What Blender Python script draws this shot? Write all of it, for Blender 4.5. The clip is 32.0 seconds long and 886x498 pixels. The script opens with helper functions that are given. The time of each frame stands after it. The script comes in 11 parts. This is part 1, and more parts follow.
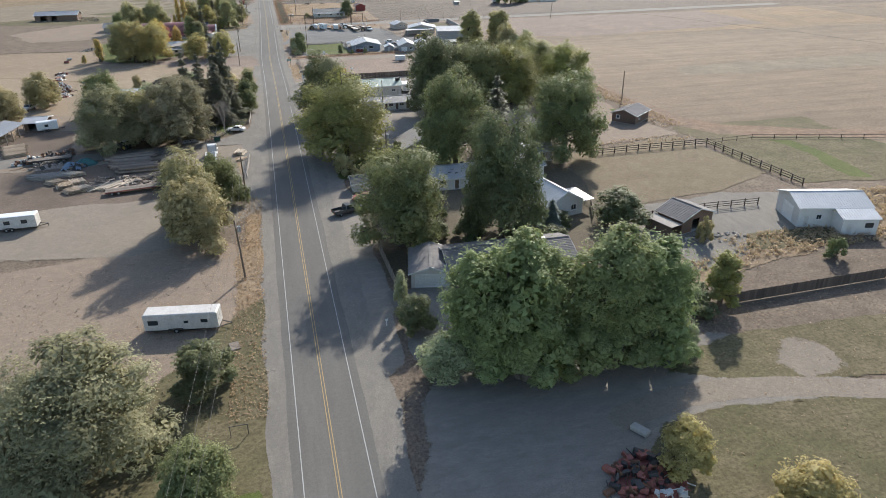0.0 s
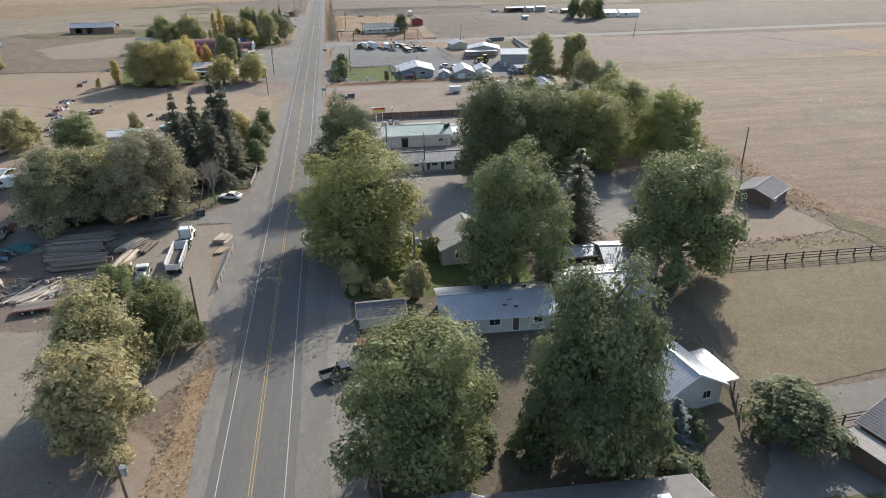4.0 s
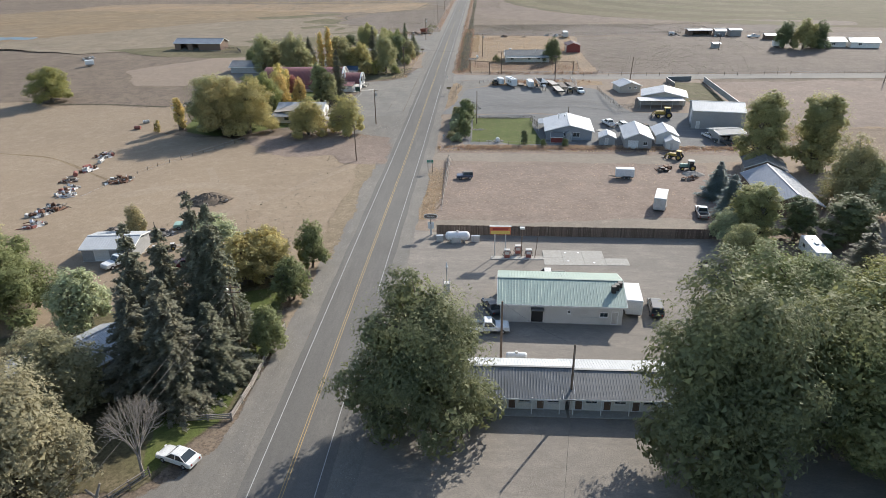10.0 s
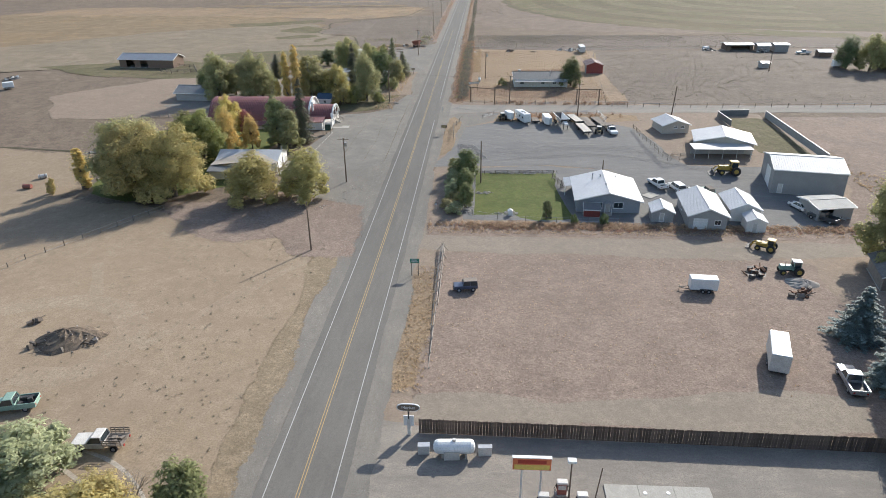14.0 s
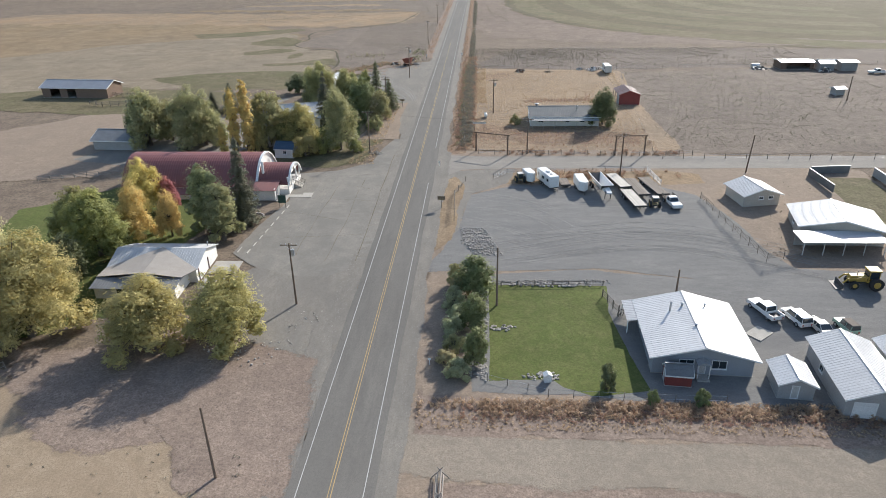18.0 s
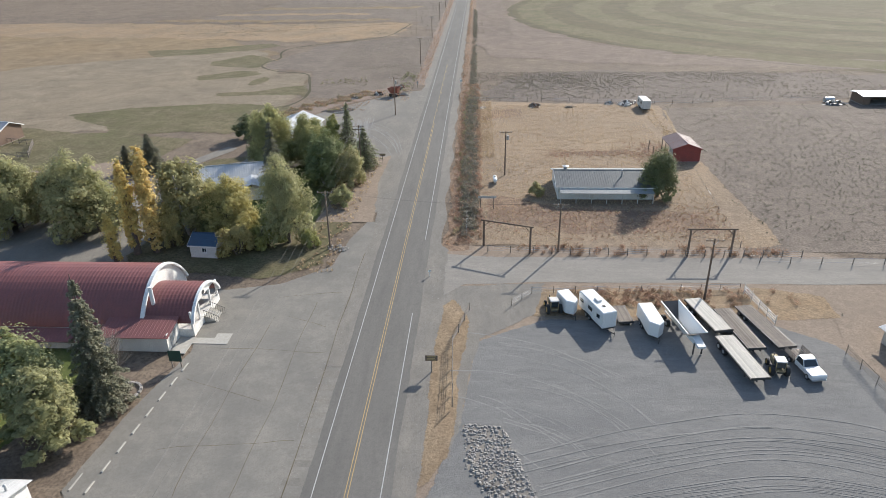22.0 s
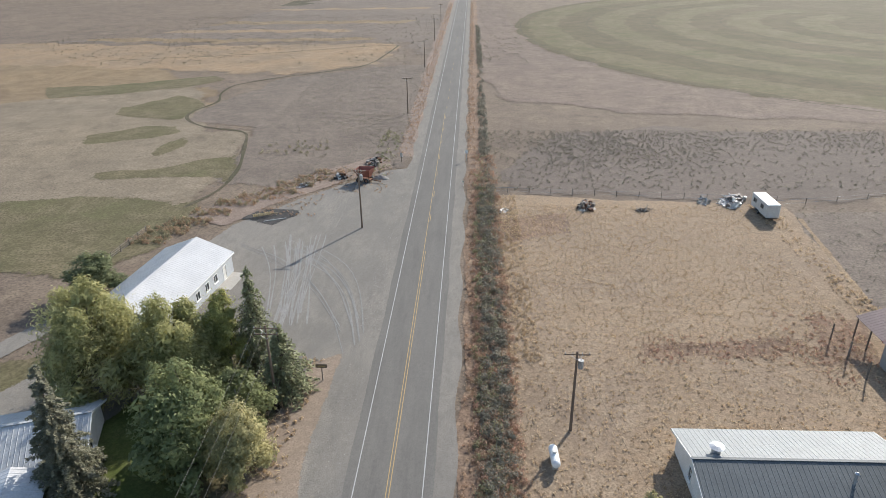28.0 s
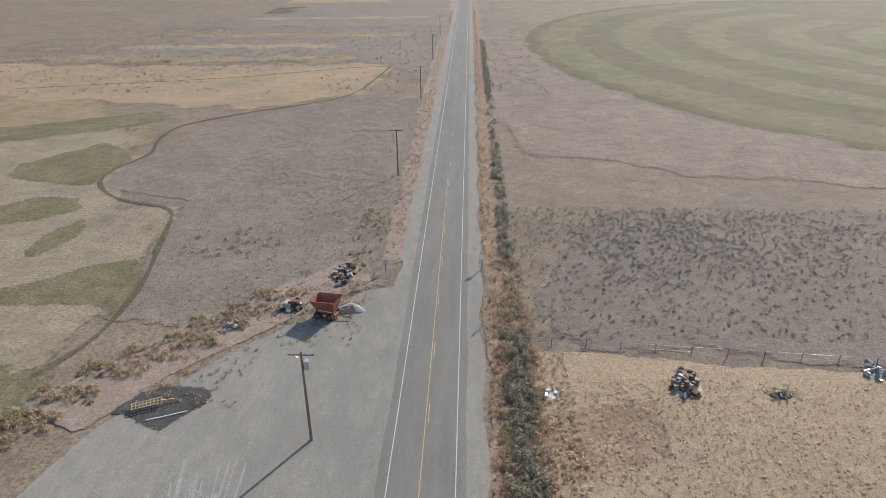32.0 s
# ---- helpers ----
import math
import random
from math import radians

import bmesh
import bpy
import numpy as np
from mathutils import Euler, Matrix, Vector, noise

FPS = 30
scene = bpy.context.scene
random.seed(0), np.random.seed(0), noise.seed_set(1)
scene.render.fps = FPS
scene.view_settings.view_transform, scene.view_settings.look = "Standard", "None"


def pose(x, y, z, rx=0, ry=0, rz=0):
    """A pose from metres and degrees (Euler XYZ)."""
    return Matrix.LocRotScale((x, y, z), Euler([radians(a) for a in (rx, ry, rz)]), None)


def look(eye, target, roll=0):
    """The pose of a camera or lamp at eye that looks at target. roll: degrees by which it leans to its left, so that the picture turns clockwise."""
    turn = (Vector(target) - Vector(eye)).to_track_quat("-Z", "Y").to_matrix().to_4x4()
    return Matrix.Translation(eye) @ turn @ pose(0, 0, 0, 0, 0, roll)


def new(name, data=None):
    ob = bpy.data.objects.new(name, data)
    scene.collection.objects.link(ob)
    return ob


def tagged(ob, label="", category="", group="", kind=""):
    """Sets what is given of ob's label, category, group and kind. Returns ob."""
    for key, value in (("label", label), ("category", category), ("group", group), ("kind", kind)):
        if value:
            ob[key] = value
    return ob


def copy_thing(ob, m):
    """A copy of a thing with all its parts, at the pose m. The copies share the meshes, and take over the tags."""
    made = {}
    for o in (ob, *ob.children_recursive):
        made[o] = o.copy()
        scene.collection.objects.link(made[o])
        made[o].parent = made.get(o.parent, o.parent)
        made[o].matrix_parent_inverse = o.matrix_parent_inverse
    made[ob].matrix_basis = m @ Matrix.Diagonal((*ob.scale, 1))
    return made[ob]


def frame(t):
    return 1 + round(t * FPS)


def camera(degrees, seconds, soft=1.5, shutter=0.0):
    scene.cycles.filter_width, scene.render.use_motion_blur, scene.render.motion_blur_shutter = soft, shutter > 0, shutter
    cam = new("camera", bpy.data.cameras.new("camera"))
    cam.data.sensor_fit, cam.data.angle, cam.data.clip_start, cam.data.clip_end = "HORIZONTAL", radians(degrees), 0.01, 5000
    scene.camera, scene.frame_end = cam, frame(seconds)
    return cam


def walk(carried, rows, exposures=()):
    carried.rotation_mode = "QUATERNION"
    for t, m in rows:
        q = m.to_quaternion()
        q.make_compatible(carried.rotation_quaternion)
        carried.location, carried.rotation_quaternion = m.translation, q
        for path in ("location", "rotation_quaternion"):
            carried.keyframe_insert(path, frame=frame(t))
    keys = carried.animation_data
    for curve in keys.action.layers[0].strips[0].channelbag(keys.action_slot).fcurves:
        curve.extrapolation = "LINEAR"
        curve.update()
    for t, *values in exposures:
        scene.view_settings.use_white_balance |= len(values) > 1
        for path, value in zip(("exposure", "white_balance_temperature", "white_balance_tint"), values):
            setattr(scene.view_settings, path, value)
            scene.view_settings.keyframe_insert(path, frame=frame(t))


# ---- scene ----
cam = camera(67.8, 32.0, 0.4)
METRES, EYE, TILT, LEAN, TURN = 428.5, 48.0, 0.0, 0.0, -14.3
ROWS = [
    (0.0, 0.0, 0.0, 0.0, -0.36, -26.0, 0.75),
    (0.5, 0.0003, 0.0134, 0.0, -0.34, -25.97, 0.75),
    (1.0, 0.0006, 0.0273, 0.0, -0.33, -25.92, 0.74),
    (1.5, 0.0008, 0.0416, 0.0001, -0.33, -25.86, 0.73),
    (2.0, 0.0012, 0.0564, 0.0002, -0.29, -25.79, 0.75),
    (2.5, 0.0013, 0.0714, 0.0003, 0.4, -25.76, 0.75),
    (4.5, 0.0016, 0.1329, 0.0011, 6.99, -25.48, 0.79),
    (5.0, 0.0012, 0.1486, 0.0012, 9.08, -25.39, 0.84),
    (5.5, 0.0001, 0.1643, 0.0015, 13.28, -25.32, 0.81),
    (6.0, -0.001, 0.1803, 0.0015, 17.71, -25.21, 0.83),
    (6.5, -0.0027, 0.196, 0.0016, 17.81, -25.22, 0.81),
    (7.0, -0.0052, 0.2116, 0.0018, 17.81, -25.22, 0.78),
    (7.5, -0.0081, 0.227, 0.0019, 17.8, -25.22, 0.76),
    (8.0, -0.0114, 0.2426, 0.0019, 17.8, -25.22, 0.78),
    (8.5, -0.0151, 0.2581, 0.0019, 17.78, -25.24, 0.79),
    (9.0, -0.019, 0.2736, 0.0018, 17.75, -25.23, 0.8),
    (9.5, -0.0231, 0.289, 0.0018, 17.74, -25.25, 0.8),
    (10.0, -0.0274, 0.3043, 0.0017, 17.72, -25.24, 0.81),
    (10.5, -0.0317, 0.3197, 0.0016, 17.71, -25.25, 0.79),
    (11.0, -0.0361, 0.3349, 0.0014, 17.71, -25.26, 0.78),
    (11.5, -0.0406, 0.3503, 0.0013, 17.7, -25.28, 0.76),
    (12.0, -0.045, 0.3655, 0.0011, 17.69, -25.28, 0.71),
    (12.5, -0.0495, 0.3806, 0.0009, 17.67, -25.28, 0.69),
    (13.0, -0.0542, 0.3958, 0.0008, 17.63, -25.3, 0.66),
    (13.5, -0.0589, 0.411, 0.0007, 17.61, -25.32, 0.65),
    (14.0, -0.0635, 0.4261, 0.0006, 17.59, -25.34, 0.61),
    (14.5, -0.0681, 0.4413, 0.0006, 17.57, -25.39, 0.63),
    (16.5, -0.087, 0.5018, 0.0028, 17.37, -25.73, 0.94),
    (17.0, -0.0917, 0.517, 0.0027, 17.35, -25.73, 0.94),
    (17.5, -0.0965, 0.5323, 0.0026, 17.32, -25.73, 0.93),
    (18.0, -0.1013, 0.5474, 0.0023, 17.29, -25.72, 0.94),
    (18.5, -0.1061, 0.5626, 0.002, 17.26, -25.7, 0.92),
    (19.0, -0.1108, 0.5779, 0.0017, 17.24, -25.68, 0.9),
    (19.5, -0.1157, 0.5931, 0.0016, 17.2, -25.7, 0.81),
    (20.0, -0.1201, 0.6084, 0.0013, 17.18, -25.66, 0.79),
    (20.5, -0.1245, 0.6237, 0.001, 17.15, -25.62, 0.77),
    (21.0, -0.129, 0.639, 0.0008, 17.12, -25.6, 0.73),
    (21.5, -0.1332, 0.6543, 0.0007, 17.1, -25.59, 0.78),
    (22.0, -0.1377, 0.6697, 0.0004, 17.06, -25.58, 0.8),
    (22.5, -0.1423, 0.685, 0.0004, 17.0, -25.61, 0.82),
    (23.0, -0.1468, 0.7002, 0.0004, 16.96, -25.63, 0.82),
    (23.5, -0.1515, 0.7154, 0.0003, 16.92, -25.64, 0.86),
    (24.0, -0.1561, 0.7305, 0.0002, 16.88, -25.62, 0.88),
    (24.5, -0.1608, 0.7455, 0.0001, 16.84, -25.59, 0.89),
    (26.5, -0.1794, 0.8038, -0.0014, 16.72, -25.51, 0.66),
    (27.0, -0.1841, 0.8189, -0.0014, 16.69, -25.51, 0.69),
    (27.5, -0.1888, 0.8337, -0.0013, 16.64, -25.49, 0.69),
    (28.0, -0.1936, 0.8487, -0.0014, 16.62, -25.44, 0.68),
    (28.5, -0.1983, 0.8637, -0.0015, 16.6, -25.41, 0.69),
    (29.0, -0.2031, 0.8787, -0.0015, 16.57, -25.4, 0.69),
    (29.5, -0.2079, 0.8937, -0.0016, 16.53, -25.4, 0.65),
    (30.0, -0.2126, 0.9087, -0.0016, 16.5, -25.4, 0.66),
    (30.5, -0.2174, 0.9237, -0.0016, 16.48, -25.42, 0.65),
    (31.0, -0.2222, 0.9387, -0.0016, 16.46, -25.41, 0.62),
    (31.5, -0.2269, 0.9533, -0.0013, 16.43, -25.41, 0.62),
    (32.0, -0.2311, 0.9662, -0.0011, 16.42, -25.41, 0.61),
]
walk(cam, [(t, pose(0, 0, EYE, TILT, LEAN, TURN) @ pose(METRES * x, METRES * y, METRES * z, 90 + pitch, roll, yaw)) for t, x, y, z, yaw, pitch, roll in ROWS])

# ---- light ----
SUN_AZ, SUN_EL = radians(32.0), radians(29.0)
world = bpy.data.worlds.new("sky")
scene.world = world
world.use_nodes = True
wn = world.node_tree.nodes
sky = wn.new("ShaderNodeTexSky")
sky.sky_type, sky.sun_disc = "NISHITA", False
sky.sun_elevation, sky.sun_rotation = SUN_EL, SUN_AZ
sky.air_density, sky.dust_density = 1.0, 1.0
wn["Background"].inputs["Strength"].default_value = 0.15
world.node_tree.links.new(sky.outputs[0], wn["Background"].inputs["Color"])
sun = new("sun", bpy.data.lights.new("sun", "SUN"))
sun.data.energy, sun.data.angle, sun.data.color = 4.6, radians(0.6), (1.0, 0.955, 0.885)
sun_way = Vector((math.sin(SUN_AZ) * math.cos(SUN_EL), math.cos(SUN_AZ) * math.cos(SUN_EL), math.sin(SUN_EL)))
sun.matrix_world = look(sun_way * 300, (0, 0, 0))
scene.view_settings.exposure = 0.56

# ---- materials ----
MATS = {}


def ramp(nt, fac, c1, c2, lo=0.3, hi=0.7):
    n = nt.nodes.new("ShaderNodeMapRange")
    n.inputs[1].default_value, n.inputs[2].default_value = lo, hi
    nt.links.new(fac, n.inputs[0])
    m = nt.nodes.new("ShaderNodeMix")
    m.data_type = "RGBA"
    nt.links.new(n.outputs[0], m.inputs[0])
    for i, c in ((6, c1), (7, c2)):
        if isinstance(c, tuple):
            m.inputs[i].default_value = (*c, 1)
        else:
            nt.links.new(c, m.inputs[i])
    return m.outputs[2]


def grain(nt, where, scale, detail=4.0, rough=0.6, stretch=None):
    n = nt.nodes.new("ShaderNodeTexNoise")
    n.inputs["Scale"].default_value, n.inputs["Detail"].default_value, n.inputs["Roughness"].default_value = scale, detail, rough
    if stretch:
        mp = nt.nodes.new("ShaderNodeMapping")
        mp.inputs["Scale"].default_value = stretch
        nt.links.new(where, mp.inputs[0])
        where = mp.outputs[0]
    nt.links.new(where, n.inputs["Vector"])
    return n.outputs["Fac"]


def start(name):
    m = bpy.data.materials.new(name)
    m.use_nodes = True
    MATS[name] = m
    return m, m.node_tree, m.node_tree.nodes["Principled BSDF"]


def relief(nt, b, fac, strength, distance=0.02):
    n = nt.nodes.new("ShaderNodeBump")
    n.inputs["Strength"].default_value, n.inputs["Distance"].default_value = strength, distance
    nt.links.new(fac, n.inputs["Height"])
    nt.links.new(n.outputs[0], b.inputs["Normal"])


def surf(name, c1, c2, scale=3.0, rough=0.7, metal=0.0, bump=0.2, fine=30.0, stretch=None, vary=0.12, spec=0.4):
    """A painted, wooden, stone or metal surface: two colours in blotches, a finer grain, each object a little lighter or darker."""
    m, nt, b = start(name)
    co = nt.nodes.new("ShaderNodeTexCoord").outputs["Object"]
    big = grain(nt, co, scale, 5, 0.65, stretch)
    small = grain(nt, co, fine, 3, 0.7, stretch)
    col = ramp(nt, big, c1, c2, 0.35, 0.65)
    dark = tuple(0.72 * (p + q) / 2 for p, q in zip(c1, c2))
    col = ramp(nt, small, dark, col, 0.28, 0.55)
    info = nt.nodes.new("ShaderNodeObjectInfo")
    hsv = nt.nodes.new("ShaderNodeHueSaturation")
    mr = nt.nodes.new("ShaderNodeMapRange")
    mr.inputs[3].default_value, mr.inputs[4].default_value = 1 - vary, 1 + vary
    nt.links.new(info.outputs["Random"], mr.inputs[0])
    nt.links.new(mr.outputs[0], hsv.inputs["Value"])
    nt.links.new(col, hsv.inputs["Color"])
    nt.links.new(hsv.outputs[0], b.inputs["Base Color"])
    b.inputs["Roughness"].default_value, b.inputs["Metallic"].default_value = rough, metal
    b.inputs["Specular IOR Level"].default_value = spec
    if bump:
        relief(nt, b, small, bump)
    return m


def earth(name, c1, c2, c3, s1=0.06, s2=0.6, s3=6.0, bump=0.4, streak=None, fade=True, rut=0.62, pit=0.5):
    """Ground: three colours at three sizes in world metres, with edges that fray into what lies below."""
    m, nt, b = start(name)
    co = nt.nodes.new("ShaderNodeNewGeometry").outputs["Position"]
    a = grain(nt, co, s1, 4, 0.55, streak)
    f = grain(nt, co, s2, 5, 0.7, streak)
    g = grain(nt, co, s3, 3, 0.7)
    col = ramp(nt, a, c1, c2, 0.38, 0.62)
    col = ramp(nt, f, col, c3, 0.42, 0.72)
    dark = tuple(rut * (p + q) / 2 for p, q in zip(c1, c2))
    col = ramp(nt, grain(nt, co, s2 * 2.7, 6, 0.75, streak), dark, col, 0.32, 0.54)
    col = ramp(nt, g, tuple(pit * v / rut for v in dark), col, 0.33, 0.55)
    # clods and scuffs: lighter and darker at about half a metre and at some metres
    k = 0.22 if rut > 0.8 else 0.6
    for size, deep, lo, hi in ((2.6, 0.30, 0.40, 0.60), (0.10, 0.22, 0.34, 0.66)):
        shade = nt.nodes.new("ShaderNodeMapRange")
        shade.inputs[1].default_value, shade.inputs[2].default_value = lo, hi
        shade.inputs[3].default_value, shade.inputs[4].default_value = 1 - deep * k, 1 + 0.5 * deep * k
        nt.links.new(grain(nt, co, size, 5, 0.78), shade.inputs[0])
        hsv = nt.nodes.new("ShaderNodeHueSaturation")
        nt.links.new(shade.outputs[0], hsv.inputs["Value"])
        nt.links.new(col, hsv.inputs["Color"])
        col = hsv.outputs[0]
    nt.links.new(col, b.inputs["Base Color"])
    b.inputs["Roughness"].default_value, b.inputs["Specular IOR Level"].default_value = 0.95, 0.15
    relief(nt, b, g, bump, 0.06)
    if fade:
        at = nt.nodes.new("ShaderNodeAttribute")
        at.attribute_name = "fray"
        n1 = grain(nt, co, 0.6, 12, 0.86)
        add = nt.nodes.new("ShaderNodeMath")
        add.operation = "MULTIPLY_ADD"
        add.inputs[1].default_value = 1.3
        nt.links.new(at.outputs["Fac"], add.inputs[0])
        nt.links.new(n1, add.inputs[2])
        mr = nt.nodes.new("ShaderNodeMapRange")
        mr.inputs[1].default_value, mr.inputs[2].default_value = 1.1499, 1.1501
        nt.links.new(add.outputs[0], mr.inputs[0])
        tr = nt.nodes.new("ShaderNodeBsdfTransparent")
        mix = nt.nodes.new("ShaderNodeMixShader")
        nt.links.new(mr.outputs[0], mix.inputs[0])
        nt.links.new(tr.outputs[0], mix.inputs[1])
        nt.links.new(b.outputs[0], mix.inputs[2])
        nt.links.new(mix.outputs[0], nt.nodes["Material Output"].inputs["Surface"])
    return m


def foliage(name, c1, c2, thin=0.5, rough=0.6):
    """Leaves: diffuse above and light let through, two colours by clump and by leaf."""
    m, nt, b = start(name)
    geo = nt.nodes.new("ShaderNodeNewGeometry")
    co = nt.nodes.new("ShaderNodeTexCoord").outputs["Object"]
    col = ramp(nt, grain(nt, co, 0.35, 3, 0.6), c1, c2, 0.38, 0.62)
    hsv = nt.nodes.new("ShaderNodeHueSaturation")
    mr = nt.nodes.new("ShaderNodeMapRange")
    mr.inputs[3].default_value, mr.inputs[4].default_value = 0.8, 1.2
    nt.links.new(geo.outputs["Random Per Island"], mr.inputs[0])
    nt.links.new(mr.outputs[0], hsv.inputs["Value"])
    info = nt.nodes.new("ShaderNodeObjectInfo")
    hr = nt.nodes.new("ShaderNodeMapRange")
    hr.inputs[3].default_value, hr.inputs[4].default_value = 0.485, 0.515
    nt.links.new(info.outputs["Random"], hr.inputs[0])
    nt.links.new(hr.outputs[0], hsv.inputs["Hue"])
    nt.links.new(col, hsv.inputs["Color"])
    nt.links.new(hsv.outputs[0], b.inputs["Base Color"])
    b.inputs["Roughness"].default_value, b.inputs["Specular IOR Level"].default_value = rough, 0.15
    tl = nt.nodes.new("ShaderNodeBsdfTranslucent")
    nt.links.new(hsv.outputs[0], tl.inputs[0])
    mix = nt.nodes.new("ShaderNodeMixShader")
    mix.inputs[0].default_value = thin
    nt.links.new(b.outputs[0], mix.inputs[1])
    nt.links.new(tl.outputs[0], mix.inputs[2])
    # outer sprays are a handful of small leaves with gaps between them, inner ones are closed
    thinness = nt.nodes.new("ShaderNodeAttribute")
    thinness.attribute_name = "gaps"
    vo = nt.nodes.new("ShaderNodeTexVoronoi")
    vo.inputs["Scale"].default_value = 11.0
    nt.links.new(co, vo.inputs["Vector"])
    gap = nt.nodes.new("ShaderNodeMath")
    gap.operation = "MULTIPLY"
    nt.links.new(vo.outputs["Distance"], gap.inputs[0])
    nt.links.new(thinness.outputs["Fac"], gap.inputs[1])
    through_gap = nt.nodes.new("ShaderNodeMath")
    through_gap.operation = "GREATER_THAN"
    through_gap.inputs[1].default_value = 0.64
    nt.links.new(gap.outputs[0], through_gap.inputs[0])
    clear = nt.nodes.new("ShaderNodeBsdfTransparent")
    end = nt.nodes.new("ShaderNodeMixShader")
    nt.links.new(through_gap.outputs[0], end.inputs[0])
    nt.links.new(mix.outputs[0], end.inputs[1])
    nt.links.new(clear.outputs[0], end.inputs[2])
    nt.links.new(end.outputs[0], nt.nodes["Material Output"].inputs["Surface"])
    return m


def plain(name, col, rough=0.5, metal=0.0, spec=0.5):
    m, nt, b = start(name)
    co = nt.nodes.new("ShaderNodeTexCoord").outputs["Object"]
    c = ramp(nt, grain(nt, co, 4, 4), tuple(0.82 * v for v in col), col, 0.3, 0.6)
    nt.links.new(c, b.inputs["Base Color"])
    b.inputs["Roughness"].default_value, b.inputs["Metallic"].default_value, b.inputs["Specular IOR Level"].default_value = rough, metal, spec
    return m


# ground
earth("soil", (0.211, 0.163, 0.122), (0.173, 0.136, 0.105), (0.237, 0.187, 0.135), 0.012, 0.12, 2.2, 0.5, fade=False, rut=0.72, pit=0.6)
earth("stubble", (0.258, 0.192, 0.134), (0.217, 0.163, 0.117), (0.280, 0.217, 0.152), 0.02, 0.10, 1.6, 0.4, streak=(0.12, 1.0, 1), rut=0.72, pit=0.6)
earth("dry_grass", (0.345, 0.238, 0.140), (0.222, 0.172, 0.122), (0.350, 0.264, 0.170), 0.05, 0.22, 4.0, 0.6, rut=0.76, pit=0.64)
earth("lot_grass", (0.350, 0.252, 0.162), (0.235, 0.178, 0.130), (0.365, 0.285, 0.198), 0.05, 0.45, 4.5, 0.7, rut=0.80, pit=0.62)
earth("lot_weeds", (0.255, 0.165, 0.110), (0.205, 0.150, 0.112), (0.335, 0.240, 0.160), 0.09, 0.4, 3.0, 0.7, rut=0.70, pit=0.6)
earth("red_grass", (0.272, 0.208, 0.165), (0.238, 0.184, 0.150), (0.300, 0.236, 0.188), 0.07, 0.4, 4.0, 0.5, rut=0.78, pit=0.66)
earth("yard_dirt", (0.277, 0.216, 0.162), (0.239, 0.187, 0.145), (0.320, 0.253, 0.190), 0.06, 0.5, 5.0, 0.4, rut=0.84, pit=0.74)
earth("gravel_grey", (0.186, 0.173, 0.153), (0.226, 0.207, 0.180), (0.261, 0.238, 0.200), 0.05, 0.35, 8.0, 0.5, streak=(1, 0.35, 1), rut=0.86, pit=0.78)
earth("gravel_blue", (0.173, 0.169, 0.162), (0.201, 0.196, 0.184), (0.237, 0.228, 0.212), 0.06, 0.30, 7.0, 0.6, streak=(0.35, 1.3, 1), rut=0.86, pit=0.78)
earth("tan_meadow", (0.262, 0.211, 0.148), (0.223, 0.183, 0.133), (0.285, 0.234, 0.170), 0.02, 0.09, 2.0, 0.3, rut=0.72, pit=0.6)
earth("corral_dirt", (0.220, 0.172, 0.112), (0.186, 0.150, 0.096), (0.245, 0.196, 0.130), 0.05, 0.3, 4.0, 0.4, rut=0.8, pit=0.7)
# Leaf-litter brown, darkened again so the colour carries tree shade.
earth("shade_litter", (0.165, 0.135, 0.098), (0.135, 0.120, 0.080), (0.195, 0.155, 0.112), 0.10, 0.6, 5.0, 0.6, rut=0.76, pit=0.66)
earth("gravel_tan", (0.261, 0.231, 0.196), (0.217, 0.196, 0.170), (0.313, 0.278, 0.235), 0.05, 0.4, 8.0, 0.5, streak=(0.4, 1, 1), rut=0.86, pit=0.78)
earth("track_dirt", (0.269, 0.227, 0.181), (0.224, 0.192, 0.153), (0.299, 0.252, 0.198), 0.06, 0.5, 6.0, 0.4, rut=0.83, pit=0.74)
earth("gravel_road", (0.268, 0.246, 0.214), (0.240, 0.220, 0.193), (0.298, 0.273, 0.238), 0.05, 0.3, 7.0, 0.4, streak=(0.3, 1.3, 1), rut=0.88, pit=0.8)
earth("asphalt", (0.144, 0.136, 0.124), (0.170, 0.160, 0.144), (0.187, 0.174, 0.156), 0.03, 0.25, 12.0, 0.15, streak=(1, 0.12, 1), rut=0.88, pit=0.8)
earth("old_asphalt", (0.188, 0.177, 0.158), (0.234, 0.218, 0.189), (0.266, 0.245, 0.209), 0.05, 0.2, 9.0, 0.25, rut=0.9, pit=0.84)
earth("lawn", (0.095, 0.122, 0.034), (0.118, 0.138, 0.042), (0.148, 0.148, 0.060), 0.12, 0.5, 7.0, 0.4, rut=0.8, pit=0.7)
earth("green_field", (0.104, 0.097, 0.049), (0.134, 0.110, 0.066), (0.154, 0.122, 0.077), 0.015, 0.08, 2.0, 0.3, rut=0.72, pit=0.6)
earth("pasture", (0.122, 0.117, 0.058), (0.168, 0.140, 0.082), (0.200, 0.160, 0.104), 0.03, 0.14, 2.0, 0.4, rut=0.72, pit=0.6)
earth("brown_field", (0.260, 0.185, 0.107), (0.228, 0.172, 0.112), (0.284, 0.217, 0.135), 0.02, 0.1, 2.0, 0.3, rut=0.72, pit=0.6)
earth("trampled", (0.222, 0.170, 0.134), (0.184, 0.143, 0.117), (0.252, 0.198, 0.150), 0.012, 0.12, 2.2, 0.5, rut=0.72, pit=0.6)
